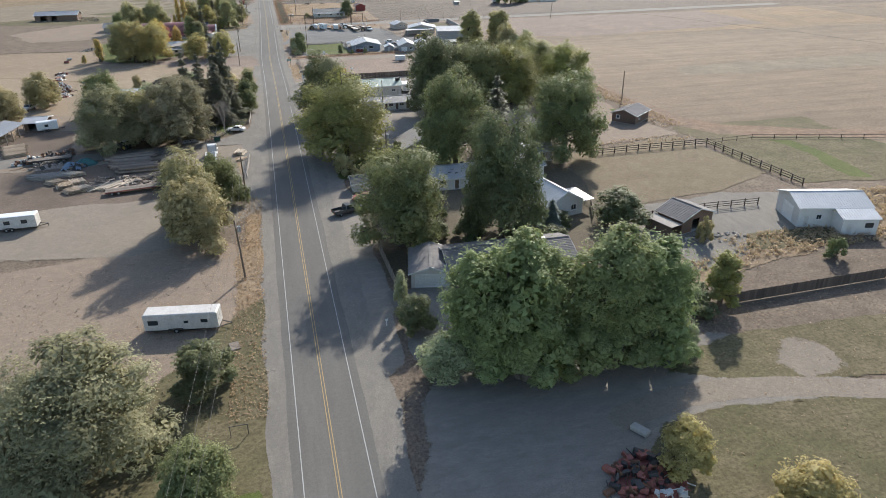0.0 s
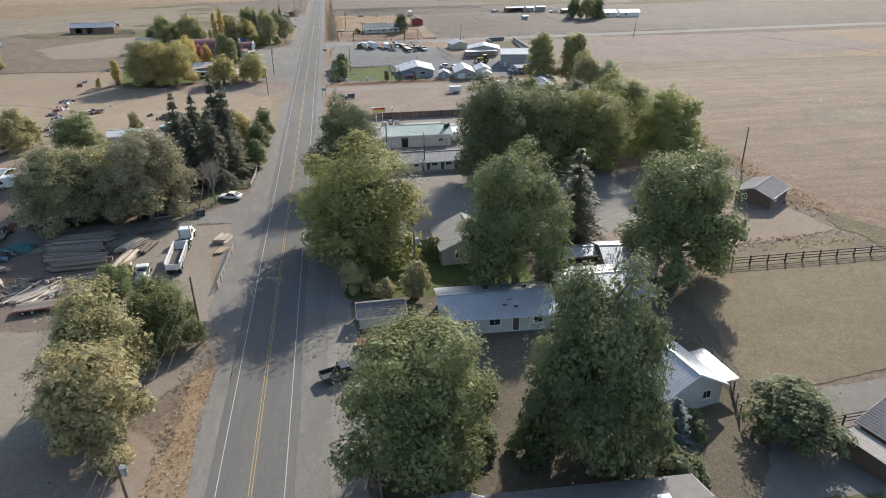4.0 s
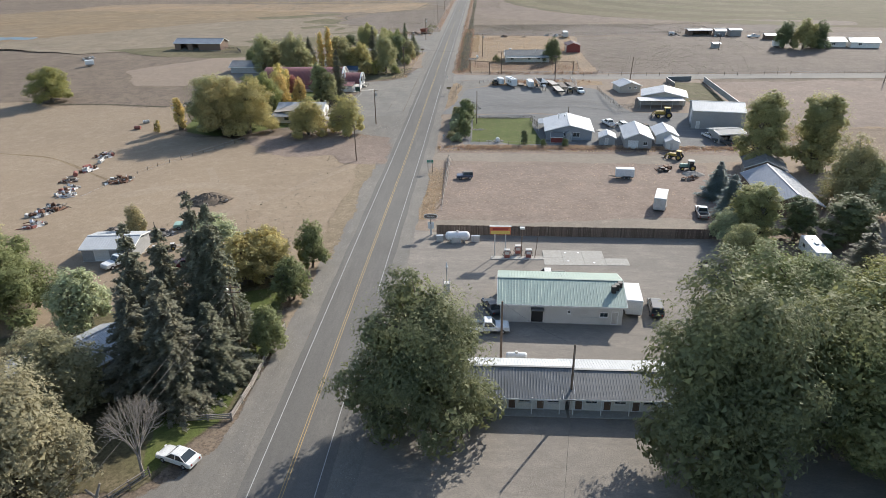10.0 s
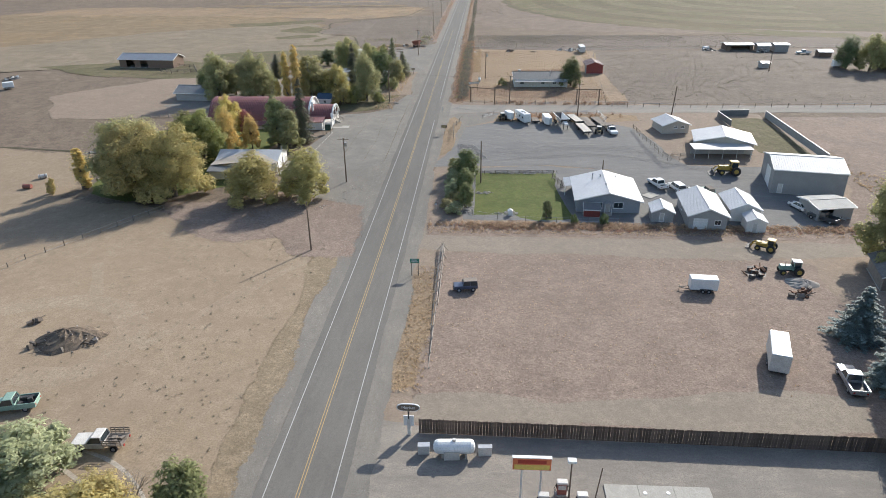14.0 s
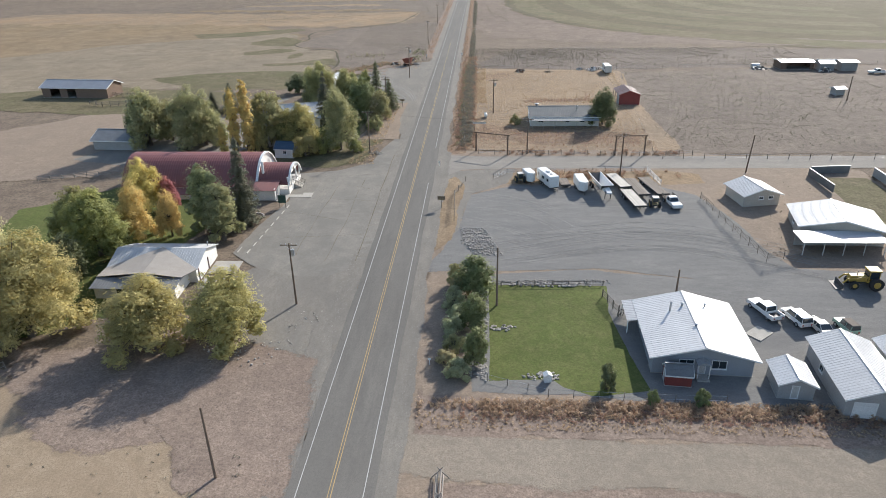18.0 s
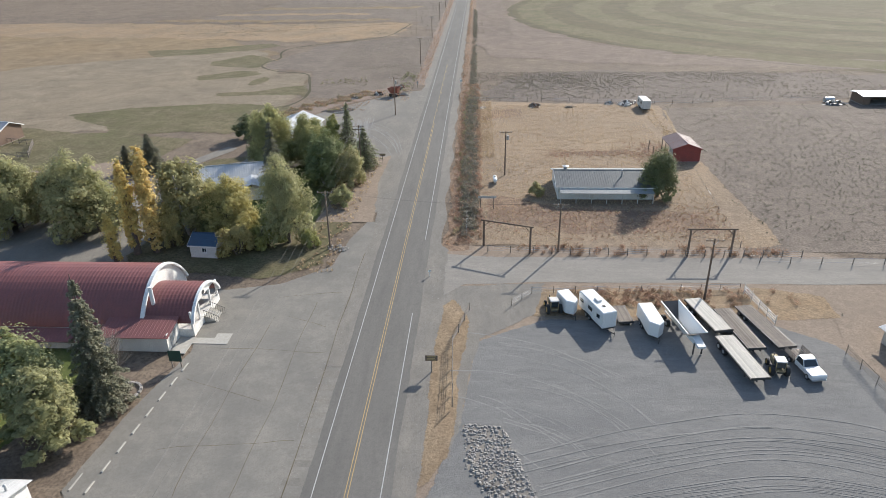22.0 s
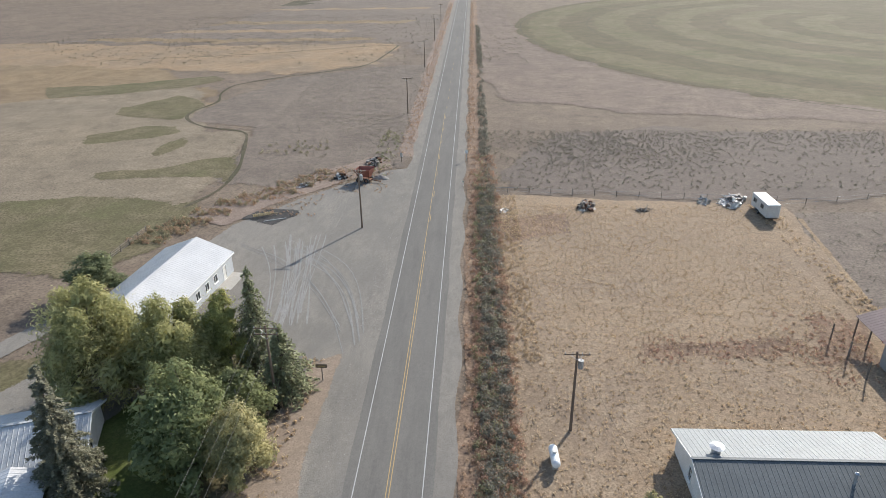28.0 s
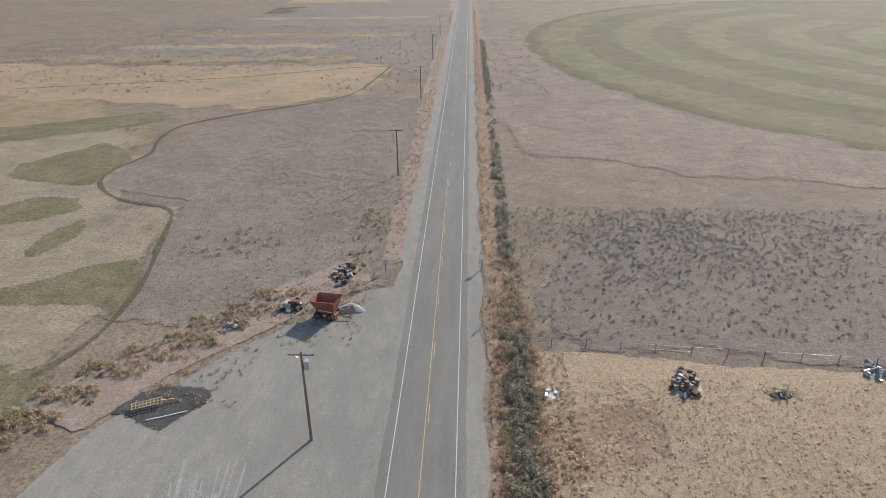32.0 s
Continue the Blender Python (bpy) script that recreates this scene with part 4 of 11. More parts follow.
for i in range(26):
    cx, cy, r, a0 = 12 + rng_track.uniform(-2, 6), 339 + rng_track.uniform(-3, 5), rng_track.uniform(7, 25), rng_track.uniform(15, 45)
    ribbon("tyre_track", arc(cx, cy, r, a0, a0 + rng_track.uniform(30, 55), 24), rng_track.uniform(0.08, 0.16), 0.050 + 0.001 * i, "gravel_pale", "pale curved tyre track in gravel", "tyre track", 0.1, 0.05)
for i in range(18):
    o, q = rng_track.uniform(-1, 9), rng_track.uniform(-3, 3)
    ribbon("tyre_track", [(18 + q, 335 + o), (30 + q, 339 + 1.1 * o), (44, 342 + 1.15 * o), (56 - q, 339.5 + 1.2 * o), (70 + q, 330 + 1.3 * o)], rng_track.uniform(0.08, 0.15), 0.078 + 0.001 * i, "gravel_pale", "pale tyre track in gravel", "tyre track", 0.12, 0.05)
for i in range(22):
    q, e, u = rng_track.gauss(0, 1.3), rng_track.gauss(0, 0.9), rng_track.uniform(0, 6)
    ribbon("tyre_track", [(-15.2 + q, 444 + u), (-16.4 + q + 0.4 * e, 455), (-17.6 + q + e, 464), (-19.6 + 1.4 * q + 1.5 * e, 470 + 1.4 * u)], rng_track.uniform(0.10, 0.24), 0.062 + 0.001 * i, "dust_pale", "pale dusty tyre track", "tyre track", 0.2, 0.22)
for i in range(9):
    q, u = rng_track.uniform(-5, 3), rng_track.uniform(0, 9)
    ribbon("tyre_track", [(-5.5 + 0.4 * q, 440 + u), (-9 + q, 452 + u), (-14 + 1.6 * q, 461 + u), (-22 + 2 * q, 467 + u)], rng_track.uniform(0.10, 0.2), 0.084 + 0.001 * i, "gravel_pale", "faint tyre track in gravel", "tyre track", 0.2, 0.2)
sheet("weed_strip", [(22, 372), (22, 379), (56, 380), (64, 378), (64, 372), (52, 371.5)], 0.040, "dry_grass", "weeds and bare dirt by the lane", "grass", 0.7, 1.2)
sheet("shed_yard", [(60, 366), (64, 376), (100, 377), (99, 336), (84, 334), (67, 335), (65, 350)], 0.030, "yard_dirt", "bare dirt and weeds round the sheds", "ground", 0.8, 1.5)
sheet("pen_grass", [(86, 344), (88, 376), (99, 376), (98, 336)], 0.036, "pasture", "weedy pen", "grass", 0.6, 1)
sheet("side_road", [(4, 380), (4, 394), (9, 390.6), (18, 389.8), (66, 390.2), (330, 392.5), (330, 384.5), (66, 381.8), (24, 381.6), (12, 380.5), (8, 376)], 0.050, "gravel_road", "pale gravel side road", "road", 0.2, 0.5)
sheet("lot_entry", [(6.4, 346), (7.0, 380), (24, 381), (22, 372.5), (14.5, 366), (12.6, 352), (11, 344)], 0.0455, "gravel_grey", "grey gravel entry to the truck lot", "pavement", 0.5, 1.2)
sheet("corner_weeds", [(8.5, 340), (7.6, 372), (10.5, 376), (13, 370), (12, 355), (11, 345)], 0.047, "dry_grass", "dry weeds at the lot corner", "grass", 0.7, 1.2)
# the highway
for xs in (-3.6, 6.6):
    ribbon("shoulder", [(xs, -80), (xs, 1400)], 2.6, 0.0525, "gravel_grey", "grey gravel road shoulder", "road", 0.1, 0.7)
sheet("pullout", [(-3, 120), (-8, 134), (-9, 160), (-6, 200), (-6.4, 300), (-7.4, 330), (-3, 334)], 0.059, "gravel_grey", "grey gravel roadside", "road", 0.5, 1.2)
sheet("pullout", [(6, 36), (6, 396), (9, 392), (9, 370), (8, 340), (8.2, 300), (8.4, 240), (8.4, 190), (9, 150), (9.5, 90), (9, 36)], 0.059, "gravel_grey", "grey gravel roadside", "road", 0.5, 1.2)
sheet("pullout_dirt", [(-20.2, 314.0), (-13.3, 311.4), (-5.2, 306.8), (-3.9, 298.6), (-2.8, 284.0), (-13.8, 283.6), (-26.1, 304.0)], 0.0705, "red_grass", "reddish dry dirt by the forecourt", "ground", 1.5, 4)
ribbon("highway", [(1.6, -80), (1.6, 1400)], 8.6, 0.072, "asphalt", "straight two-lane grey asphalt highway", "road", 0.05, 0.35)


def line(name, x, w, y0, y1, material, label, z=0.050):
    bm = B()
    y = y0
    while y < y1:
        e = min(y1, y + 2.5)
        q = [bm.verts.new(p) for p in ((x - w / 2, y, z), (x + w / 2, y, z), (x + w / 2, e, z), (x - w / 2, e, z))]
        bm.faces.new(q)
        y = e
    return tagged(part(name, bm, material), label, "road marking", "", "structure")


line("edge_line", ROAD_X - 3.3, 0.10, -80, 1400, "white_line", "white painted edge line")
line("edge_line", ROAD_X + 3.3, 0.10, -80, 203, "white_line", "white painted edge line")
line("edge_line", ROAD_X + 3.3, 0.10, 216, 372, "white_line", "white painted edge line")
line("edge_line", ROAD_X + 3.3, 0.10, 396, 1400, "white_line", "white painted edge line")
line("centre_line", ROAD_X - 0.15, 0.09, -80, 560, "yellow_line", "yellow painted centre line")
line("centre_line", ROAD_X + 0.15, 0.09, -80, 470, "yellow_line", "yellow painted centre line")
for k in range(20):
    line("centre_dash", ROAD_X + 0.15, 0.09, 482 + 12 * k, 485 + 12 * k, "yellow_line", "yellow painted dash")
sheet("road_bank", [(-7.2, 440.8), (-7.1, 430.9), (-6.8, 419.7), (-6.4, 410.8), (-5.7, 403.6), (-15.9, 403.3), (-14.7, 417.5), (-12.3, 428.3), (-9.9, 439.2)], 0.0705, "yard_dirt", "dry bare bank between garden and road", "ground", 0.5, 1.2)
rng_crack = random.Random(9)


def crack(x0, y0, x1, y1, n, sway, width=0.06):
    """A thin wandering crack in the paving."""
    side = Vector((y0 - y1, x1 - x0)).normalized()
    at = [Vector((x0, y0)).lerp(Vector((x1, y1)), k / n) + side * rng_crack.uniform(-sway, sway) for k in range(n + 1)]
    ribbon("crack", [tuple(p) for p in at], width, 0.0605, "shade_litter", "thin dark crack in the old asphalt", "crack", 0.1, 0.02)


for c in ((-4.6, 334, -4.9, 392, 22, 0.3, 0.10), (-9.6, 334, -9.2, 376, 16, 0.5), (-15.5, 336, -14.8, 372, 12, 0.7), (-4.6, 362, -22, 363, 12, 0.5), (-4.6, 346, -20, 344, 12, 0.6),
          (-4.8, 378, -16, 376, 8, 0.5), (-10, 352, -22, 356, 8, 0.6), (-6, 368, -13, 371, 6, 0.4)):
    crack(*c)
# ditch, pond
ribbon("ditch", [(-47, 487), (-43, 497), (-44, 513), (-48, 530), (-51, 541), (-57, 543), (-64, 544), (-71, 550), (-76, 558), (-74, 567), (-71, 575), (-76, 586), (-76, 600), (-62, 614), (-48, 624), (-35, 634), (-30, 648), (-30, 657), (-25, 690), (-44, 685), (-83, 667), (-156, 649)], 0.9, 0.060, "ditch_bank", "dark winding ditch", "ditch", 0.3, 0.3)
ribbon("ditch", [(-62, 268), (-90, 288), (-140, 300), (-220, 290), (-320, 300)], 0.8, 0.030, "brown_field", "dry narrow field ditch", "ditch", 0.5, 0.4)
sheet("pond", [(-283, 494), (-276, 502), (-240, 500), (-236, 491), (-262, 487)], 0.030, "water", "still blue pond", "pond", 3, 0.2)


# ---- buildings ----
def walls(parent, L, D, h, mat, opens, gable=None, rise=0.0, t=0.15):
    """Four walls with real openings. opens: side letter -> (u, z, width, height, kind); gable 'x' or 'y' is the ridge's way."""
    sides = {"f": (Vector((0, 0, 0)), Vector((1, 0, 0)), L), "r": (Vector((L, 0, 0)), Vector((0, 1, 0)), D),
             "b": (Vector((L, D, 0)), Vector((-1, 0, 0)), L), "l": (Vector((0, D, 0)), Vector((0, -1, 0)), D)}
    for key, (o, u, n) in sides.items():
        inn = Vector((-u.y, u.x, 0))
        m = Matrix((( u.x, inn.x, 0, o.x), (u.y, inn.y, 0, o.y), (0, 0, 1, 0), (0, 0, 0, 1)))
        todo = opens.get(key, ())
        us = sorted({0.0, n, *[q[0] for q in todo], *[q[0] + q[2] for q in todo]})
        zs = sorted({0.0, h, *[q[1] for q in todo], *[q[1] + q[3] for q in todo]})
        bm = B()
        e = 0.0 if key in "fb" else t
        us[0], us[-1] = e, n - e
        grid = {}

        def at(i, j, s):
            if (i, j, s) not in grid:
                grid[i, j, s] = bm.verts.new(m @ Vector((us[i], s, zs[j])))
            return grid[i, j, s]

        def solid(i, j):
            if not (0 <= i < len(us) - 1 and 0 <= j < len(zs) - 1):
                return False
            x, z = (us[i] + us[i + 1]) / 2, (zs[j] + zs[j + 1]) / 2
            return not any(q[0] < x < q[0] + q[2] and q[1] < z < q[1] + q[3] for q in todo)
        for i in range(len(us) - 1):
            for j in range(len(zs) - 1):
                if not solid(i, j):
                    continue
                bm.faces.new((at(i, j, 0), at(i + 1, j, 0), at(i + 1, j + 1, 0), at(i, j + 1, 0)))
                bm.faces.new((at(i, j, t), at(i, j + 1, t), at(i + 1, j + 1, t), at(i + 1, j, t)))
                for di, dj, p, q in ((-1, 0, (i, j), (i, j + 1)), (1, 0, (i + 1, j + 1), (i + 1, j)), (0, -1, (i + 1, j), (i, j)), (0, 1, (i, j + 1), (i + 1, j + 1))):
                    if not solid(i + di, j + dj):
                        bm.faces.new((at(*p, 0), at(*q, 0), at(*q, t), at(*p, t)))
        if gable and ((gable == "x") == (key in "rl")):
            a, b, c = Vector((0, 0, h)), Vector((n, 0, h)), Vector((n / 2, 0, h + rise))
            tri = [bm.verts.new(m @ (v + Vector((0, s, 0)))) for s in (0, t) for v in (a, b, c)]
            for f in ((0, 1, 2), (5, 4, 3), (0, 3, 4, 1), (1, 4, 5, 2), (2, 5, 3, 0)):
                bm.faces.new([tri[i] for i in f])
        part("wall", bm, mat, parent)
        for q in todo:
            opening(parent, m, *q)


def opening(parent, m, u, z, w, h, kind, t=0.15):
    if kind == "gap":
        return
    f = 0.09
    bm = B()
    for a in ((u, z, u + f, z + h), (u + w - f, z, u + w, z + h), (u + f, z + h - f, u + w - f, z + h), (u + f, z, u + w - f, z + f)):
        block(bm, a[0], -0.03, a[1], a[2], 0.1, a[3], m)
    if kind == "window":
        win = part("window", bm, "white_paint", parent, "white-framed window")
        part("pane", block(B(), u + f, 0.05, z + f, u + w / 2 - 0.02, 0.07, z + h - f, m), "glass", win)
        part("pane", block(B(), u + w / 2 + 0.02, 0.05, z + f, u + w - f, 0.07, z + h - f, m), "glass", win)
        part("mullion", block(B(), u + w / 2 - 0.02, 0.02, z + f, u + w / 2 + 0.02, 0.08, z + h - f, m), "white_paint", win)
        part("sill", block(B(), u - 0.05, -0.1, z - 0.05, u + w + 0.05, 0.03, z - 0.002, m), "white_paint", win)
    elif kind == "door":
        d = part("door", block(B(), u + f, 0.04, z, u + w - f, 0.09, z + h - f, m), "aged_white", parent, "plain white door")
        part("door_frame", bm, "white_paint", d)
        part("handle", rod(B(), m @ Vector((u + w - f - 0.12, 0.03, 1.0)), m @ Vector((u + w - f - 0.12, -0.05, 1.0)), 0.035), "galvanised", d)
    elif kind == "brown_door":
        d = part("door", block(B(), u + f, 0.04, z, u + w - f, 0.09, z + h - f, m), "brown_wall", parent, "dark wooden door")
        part("door_frame", bm, "white_paint", d)
        part("handle", rod(B(), m @ Vector((u + w - f - 0.12, 0.03, 1.0)), m @ Vector((u + w - f - 0.12, -0.05, 1.0)), 0.035), "galvanised", d)
    elif kind == "roller":
        d = part("garage_door", bm, "white_paint", parent, "white sectional garage door")
        k = max(3, int(h / 0.55))
        for i in range(k):
            part("panel", block(B(), u + f, 0.03, z + (h - f) * i / k + 0.01, u + w - f, 0.08, z + (h - f) * (i + 1) / k - 0.01, m), "white_paint", d)


def slope(parent, e0, e1, r1, r0, mat, pitch=0.45, thick=0.07, rib=0.02, name="roof_slope", label=""):
    """A roof slope from the eave e0-e1 to the ridge r0-r1, with raised ribs or, for pitch 0, plain courses."""
    e0, e1, r0, r1 = Vector(e0), Vector(e1), Vector(r0), Vector(r1)
    nrm = (e1 - e0).cross(r0 - e0).normalized()
    if nrm.z < 0:
        nrm = -nrm
    verts, faces = [], []
    if pitch > 0:
        n = max(2, int((e1 - e0).length / pitch))
        width = (e1 - e0).length
        prof = [(0.0, 0.0)]
        for i in range(n):
            x = (i + 0.5) / n
            prof += [(x - 0.05 / width, 0.0), (x - 0.02 / width, rib), (x + 0.02 / width, rib), (x + 0.05 / width, 0.0)]
        prof.append((1.0, 0.0))
        for f, lift in prof:
            verts += [e0.lerp(e1, f) + nrm * lift, r0.lerp(r1, f) + nrm * lift]
        faces = [(2 * i, 2 * i + 2, 2 * i + 3, 2 * i + 1) for i in range(len(prof) - 1)]
    else:
        n = max(3, int((r0 - e0).length / 0.35))
        prof = []
        for i in range(n):
            prof += [(i / n, 0.03), ((i + 1) / n, 0.0)]
        for f, lift in prof:
            verts += [e0.lerp(r0, f) + nrm * lift, e1.lerp(r1, f) + nrm * lift]
        faces = [(2 * i, 2 * i + 1, 2 * i + 3, 2 * i + 2) for i in range(len(prof) - 1)]
    k = len(verts)
    verts += [e0 - nrm * thick, e1 - nrm * thick, r1 - nrm * thick, r0 - nrm * thick]
    if pitch > 0:
        a0, a1, b1, b0 = 0, k - 2, k - 1, 1
    else:
        a0, a1, b1, b0 = 0, 1, k - 1, k - 2
    faces += [(k + 3, k + 2, k + 1, k), (a0, k, k + 1, a1), (a1, k + 1, k + 2, b1), (b1, k + 2, k + 3, b0), (b0, k + 3, k, a0)]
    return raw(name, [tuple(v) for v in verts], faces, mat, parent, label)


def house(name, label, category, ax, ay, bx, by, D, h, rise, ridge="x", wall="white_wall", roof="grey_roof", roof2=None, over=0.45, pitch=0.45, opens=None, trim="white_paint", group="", mid=0.5, far=None):
    """A walled building with a gable roof. (ax, ay)-(bx, by): its front wall on the ground; D: its depth behind that wall."""
    L = math.hypot(bx - ax, by - ay)
    ob = thing(name, ax, ay, math.degrees(math.atan2(by - ay, bx - ax)), label, category, group)
    walls(ob, L, D, h, wall, opens or {}, ridge if rise else None, rise)
    part("floor_slab", block(B(), -0.1, -0.1, -0.06, L + 0.1, D + 0.1, 0.06), "concrete", ob)
    # roof2 tones the second slope, in places to carry sunlight.
    roof2 = roof2 or roof
    o = over
    if ridge == "x":
        k = rise / (D / 2)
        zr, ze, z = h + rise + 0.06, h - k * o + 0.06, 0
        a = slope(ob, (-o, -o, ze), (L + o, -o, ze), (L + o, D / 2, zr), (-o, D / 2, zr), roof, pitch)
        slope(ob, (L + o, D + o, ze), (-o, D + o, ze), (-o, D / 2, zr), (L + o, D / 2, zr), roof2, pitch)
        part("ridge_cap", beam(B(), (-o, D / 2, zr + 0.03), (L + o, D / 2, zr + 0.03), 0.3, 0.05), roof, ob)
        for s in (-o, L + o):
            bm = B()
            beam(bm, (s, -o, ze - 0.09), (s, D / 2, zr - 0.09), 0.05, 0.2)
            beam(bm, (s, D + o, ze - 0.09), (s, D / 2, zr - 0.09), 0.05, 0.2)
            part("barge_board", bm, trim, ob)
        part("fascia", block(B(), -o, -o - 0.04, ze - 0.2, L + o, -o, ze - 0.01), trim, ob)
    else:
        k = rise / (L / 2)
        zr, ze = h + rise + 0.06, h - k * o + 0.06
        slope(ob, (-o, D + o, ze), (-o, -o, ze), (L / 2, -o, zr), (L / 2, D + o, zr), roof, pitch)
        slope(ob, (L + o, -o, ze), (L + o, D + o, ze), (L / 2, D + o, zr), (L / 2, -o, zr), roof2, pitch)
        part("ridge_cap", beam(B(), (L / 2, -o, zr + 0.03), (L / 2, D + o, zr + 0.03), 0.3, 0.05), roof2, ob)
        for s in (-o, D + o):
            bm = B()
            beam(bm, (-o, s, ze - 0.09), (L / 2, s, zr - 0.09), 0.05, 0.2)
            beam(bm, (L + o, s, ze - 0.09), (L / 2, s, zr - 0.09), 0.05, 0.2)
            part("barge_board", bm, trim, ob)
        part("fascia", block(B(), L + o, -o, ze - 0.2, L + o + 0.04, D + o, ze - 0.01), trim, ob)
    return ob


def lean_to(parent, x0, x1, y0, y1, z0, z1, roof, posts=0, side="f", wall=None):
    """A single-slope roof in the house's own frame, low edge at y0, with posts below it."""
    slope(parent, (x0, y0, z0), (x1, y0, z0), (x1, y1, z1), (x0, y1, z1), roof, 0.45, name="porch_roof")
    for i in range(posts):
        x = x0 + 0.15 + (x1 - x0 - 0.3) * i / max(1, posts - 1)
        part("post", block(B(), x - 0.06, y0 + 0.1, 0, x + 0.06, y0 + 0.22, z0 - 0.06), "aged_white", parent)


def vent(parent, x, y, z, r=0.12, h=0.6):
    p = part("vent_pipe", rod(B(), (x, y, z - 0.3), (x, y, z + h), r, n=10), "galvanised", parent)
    part("cap", rod(B(), (x, y, z + h + 0.05), (x, y, z + h + 0.2), r * 1.7, r * 0.4, 10), "galvanised", p)


W, DR, RO = "window", "door", "roller"
# east side, south to north
o = house("house", "low grey-roofed house with a white garage front", "house", 16.5, 83.9, 22.0, 82.7, 8.0, 2.6, 0.9, "y", "white_wall", "shingle", pitch=0, opens={"f": [(0.5, 0.05, 4.5, 2.2, RO)]})
# Wall is grey, not cream: shade on the front put into its colour.
o = house("house", "long low house with a dark shingle roof behind a garage", "house", 22.4, 83.6, 42.0, 82.8, 7.6, 2.7, 1.2, "x", "grey_wall", "shingle", pitch=0, opens={"f": [(2, 1, 1.4, 1.1, W), (6, 0.05, 1, 2.1, DR), (10, 1, 1.8, 1.1, W), (15, 1, 1.4, 1.1, W)], "r": [(2, 1, 1.4, 1.1, W)]})
part("skylight", block(B(), 15.2, 4.3, 3.5, 16.4, 5.0, 3.78), "white_paint", o)
o = house("garden_shed", "brown timber shed with a shingled gable roof", "shed", 64.9, 89.3, 72.4, 91.6, 5.4, 2.7, 1.4, "y", "brown_wall", "shingle", pitch=0, opens={"f": [(2.6, 0.05, 1.8, 2.2, "gap")]})
lean_to(o, -3.0, -0.45, -0.3, 5.6, 2.2, 2.25, "tan_shingle")
part("side_wall", block(B(), -2.8, 0, 0, -2.65, 5.4, 2.1), "brown_wall", o)
o = house("garage", "white metal garage with a white ribbed roof", "garage", 86.0, 86.6, 97.6, 83.4, 8.4, 3.8, 1.3, "x", "white_wall", "white_roof", opens={"l": [(2.4, 0.05, 3.8, 3.0, RO)], "f": [(0.9, 0.05, 1.0, 2.1, DR), (3.0, 1.4, 1.0, 1.0, W)]})
lean_to(o, 5.6, 12.2, -3.6, 0.2, 2.9, 3.86, "white_roof")
part("wing_wall", block(B(), 5.8, -3.4, 0, 5.95, 0, 3.1), "white_wall", o)
part("wing_wall", block(B(), 5.95, -3.4, 0, 11.8, -3.25, 2.8), "white_wall", o)
part("wing_window", block(B(), 9.6, -3.43, 1.3, 11.0, -3.405, 2.2), "glass", o)
part("wing_door", block(B(), 6.6, -3.43, 0.05, 7.5, -3.405, 2.1), "aged_white", o)
o = house("house", "small white gabled house half hidden by trees", "house", 45.5, 101.5, 53.0, 103.0, 8, 2.8, 2.2, "y", "white_wall", "white_roof", opens={"f": [(1.2, 1, 1.2, 1.2, W), (5, 1, 1.2, 1.2, W)]})
lean_to(o, 7.0, 10.5, 0.5, 6.5, 2.2, 2.5, "grey_roof")
o = house("cabin", "dark brown log cabin with a grey roof", "cabin", 88.6, 159.6, 92.6, 154.2, 8.5, 2.5, 1.2, "y", "brown_wall", "shingle", opens={"f": [(1.2, 1, 1.0, 1.0, W)], "r": [(2, 1, 1.0, 1, W)]})
o = house("house", "white house with a long pale ribbed metal roof", "house", 24.4, 121.9, 39.6, 121.2, 8.4, 2.6, 1.2, "x", "white_wall", "grey_roof", opens={"f": [(2.6, 1.1, 1.2, 1.1, W), (6, 1.1, 1.6, 1.1, W), (9.2, 0.05, 1, 2.1, "brown_door"), (12, 1.1, 1.4, 1.1, W)]})
for x, y, z in ((6.2, 5.6, 3.9), (9.0, 2.6, 3.4), (8.2, 1.6, 3.15), (9.6, 1.2, 3.05), (11.6, 5.4, 3.9)):
    part("roof_vent", block(B(), x, y, z - 0.3, x + 0.6, y + 0.35, z + 0.05), "dark_iron", o)
bm = B()
rod(bm, (13.3, 1.6, 3.1), (13.3, 1.6, 4.9), 0.03)
for i in range(5):
    rod(bm, (12.7 + 0.3 * i, 1.1 + 0.1 * i, 4.8), (12.9 + 0.3 * i, 2.1 - 0.1 * i, 4.8), 0.015)
rod(bm, (12.6, 1.6, 4.8), (14.2, 1.6, 4.8), 0.015)
part("antenna", bm, "galvanised", o, "bare television antenna")
# Far slope white, near slope grey: sun on the roof put into colour.
o = house("house", "white house with a big blue-grey ribbed metal roof", "house", 42.0, 123.6, 53.6, 123.0, 9.2, 2.9, 1.3, "x", "white_wall", "grey_roof", "white_roof", opens={"f": [(8.6, 1.0, 1.5, 1.0, W), (2.4, 1.0, 1.5, 1.0, W)], "l": [(4, 1, 1.2, 1.4, W)]})
o = house("open_shed", "dark open shed with a pale metal roof", "shed", 44.2, 137.4, 51.0, 137.4, 3.4, 2.5, 0.5, "x", "brown_wall", "grey_roof", opens={"f": [(0.4, 0.3, 6.0, 1.5, "gap")]})
# White on the sunward slope puts sunlight into the roof's colour.
o = house("house", "house with a grey roof half under the trees", "house", 51.6, 133.4, 59.6, 132.6, 7.6, 2.7, 1.2, "x", "cream_wall", "grey_roof", "white_roof", opens={"f": [(2, 1, 1.4, 1.1, W), (5, 1, 1.4, 1.1, W)]})
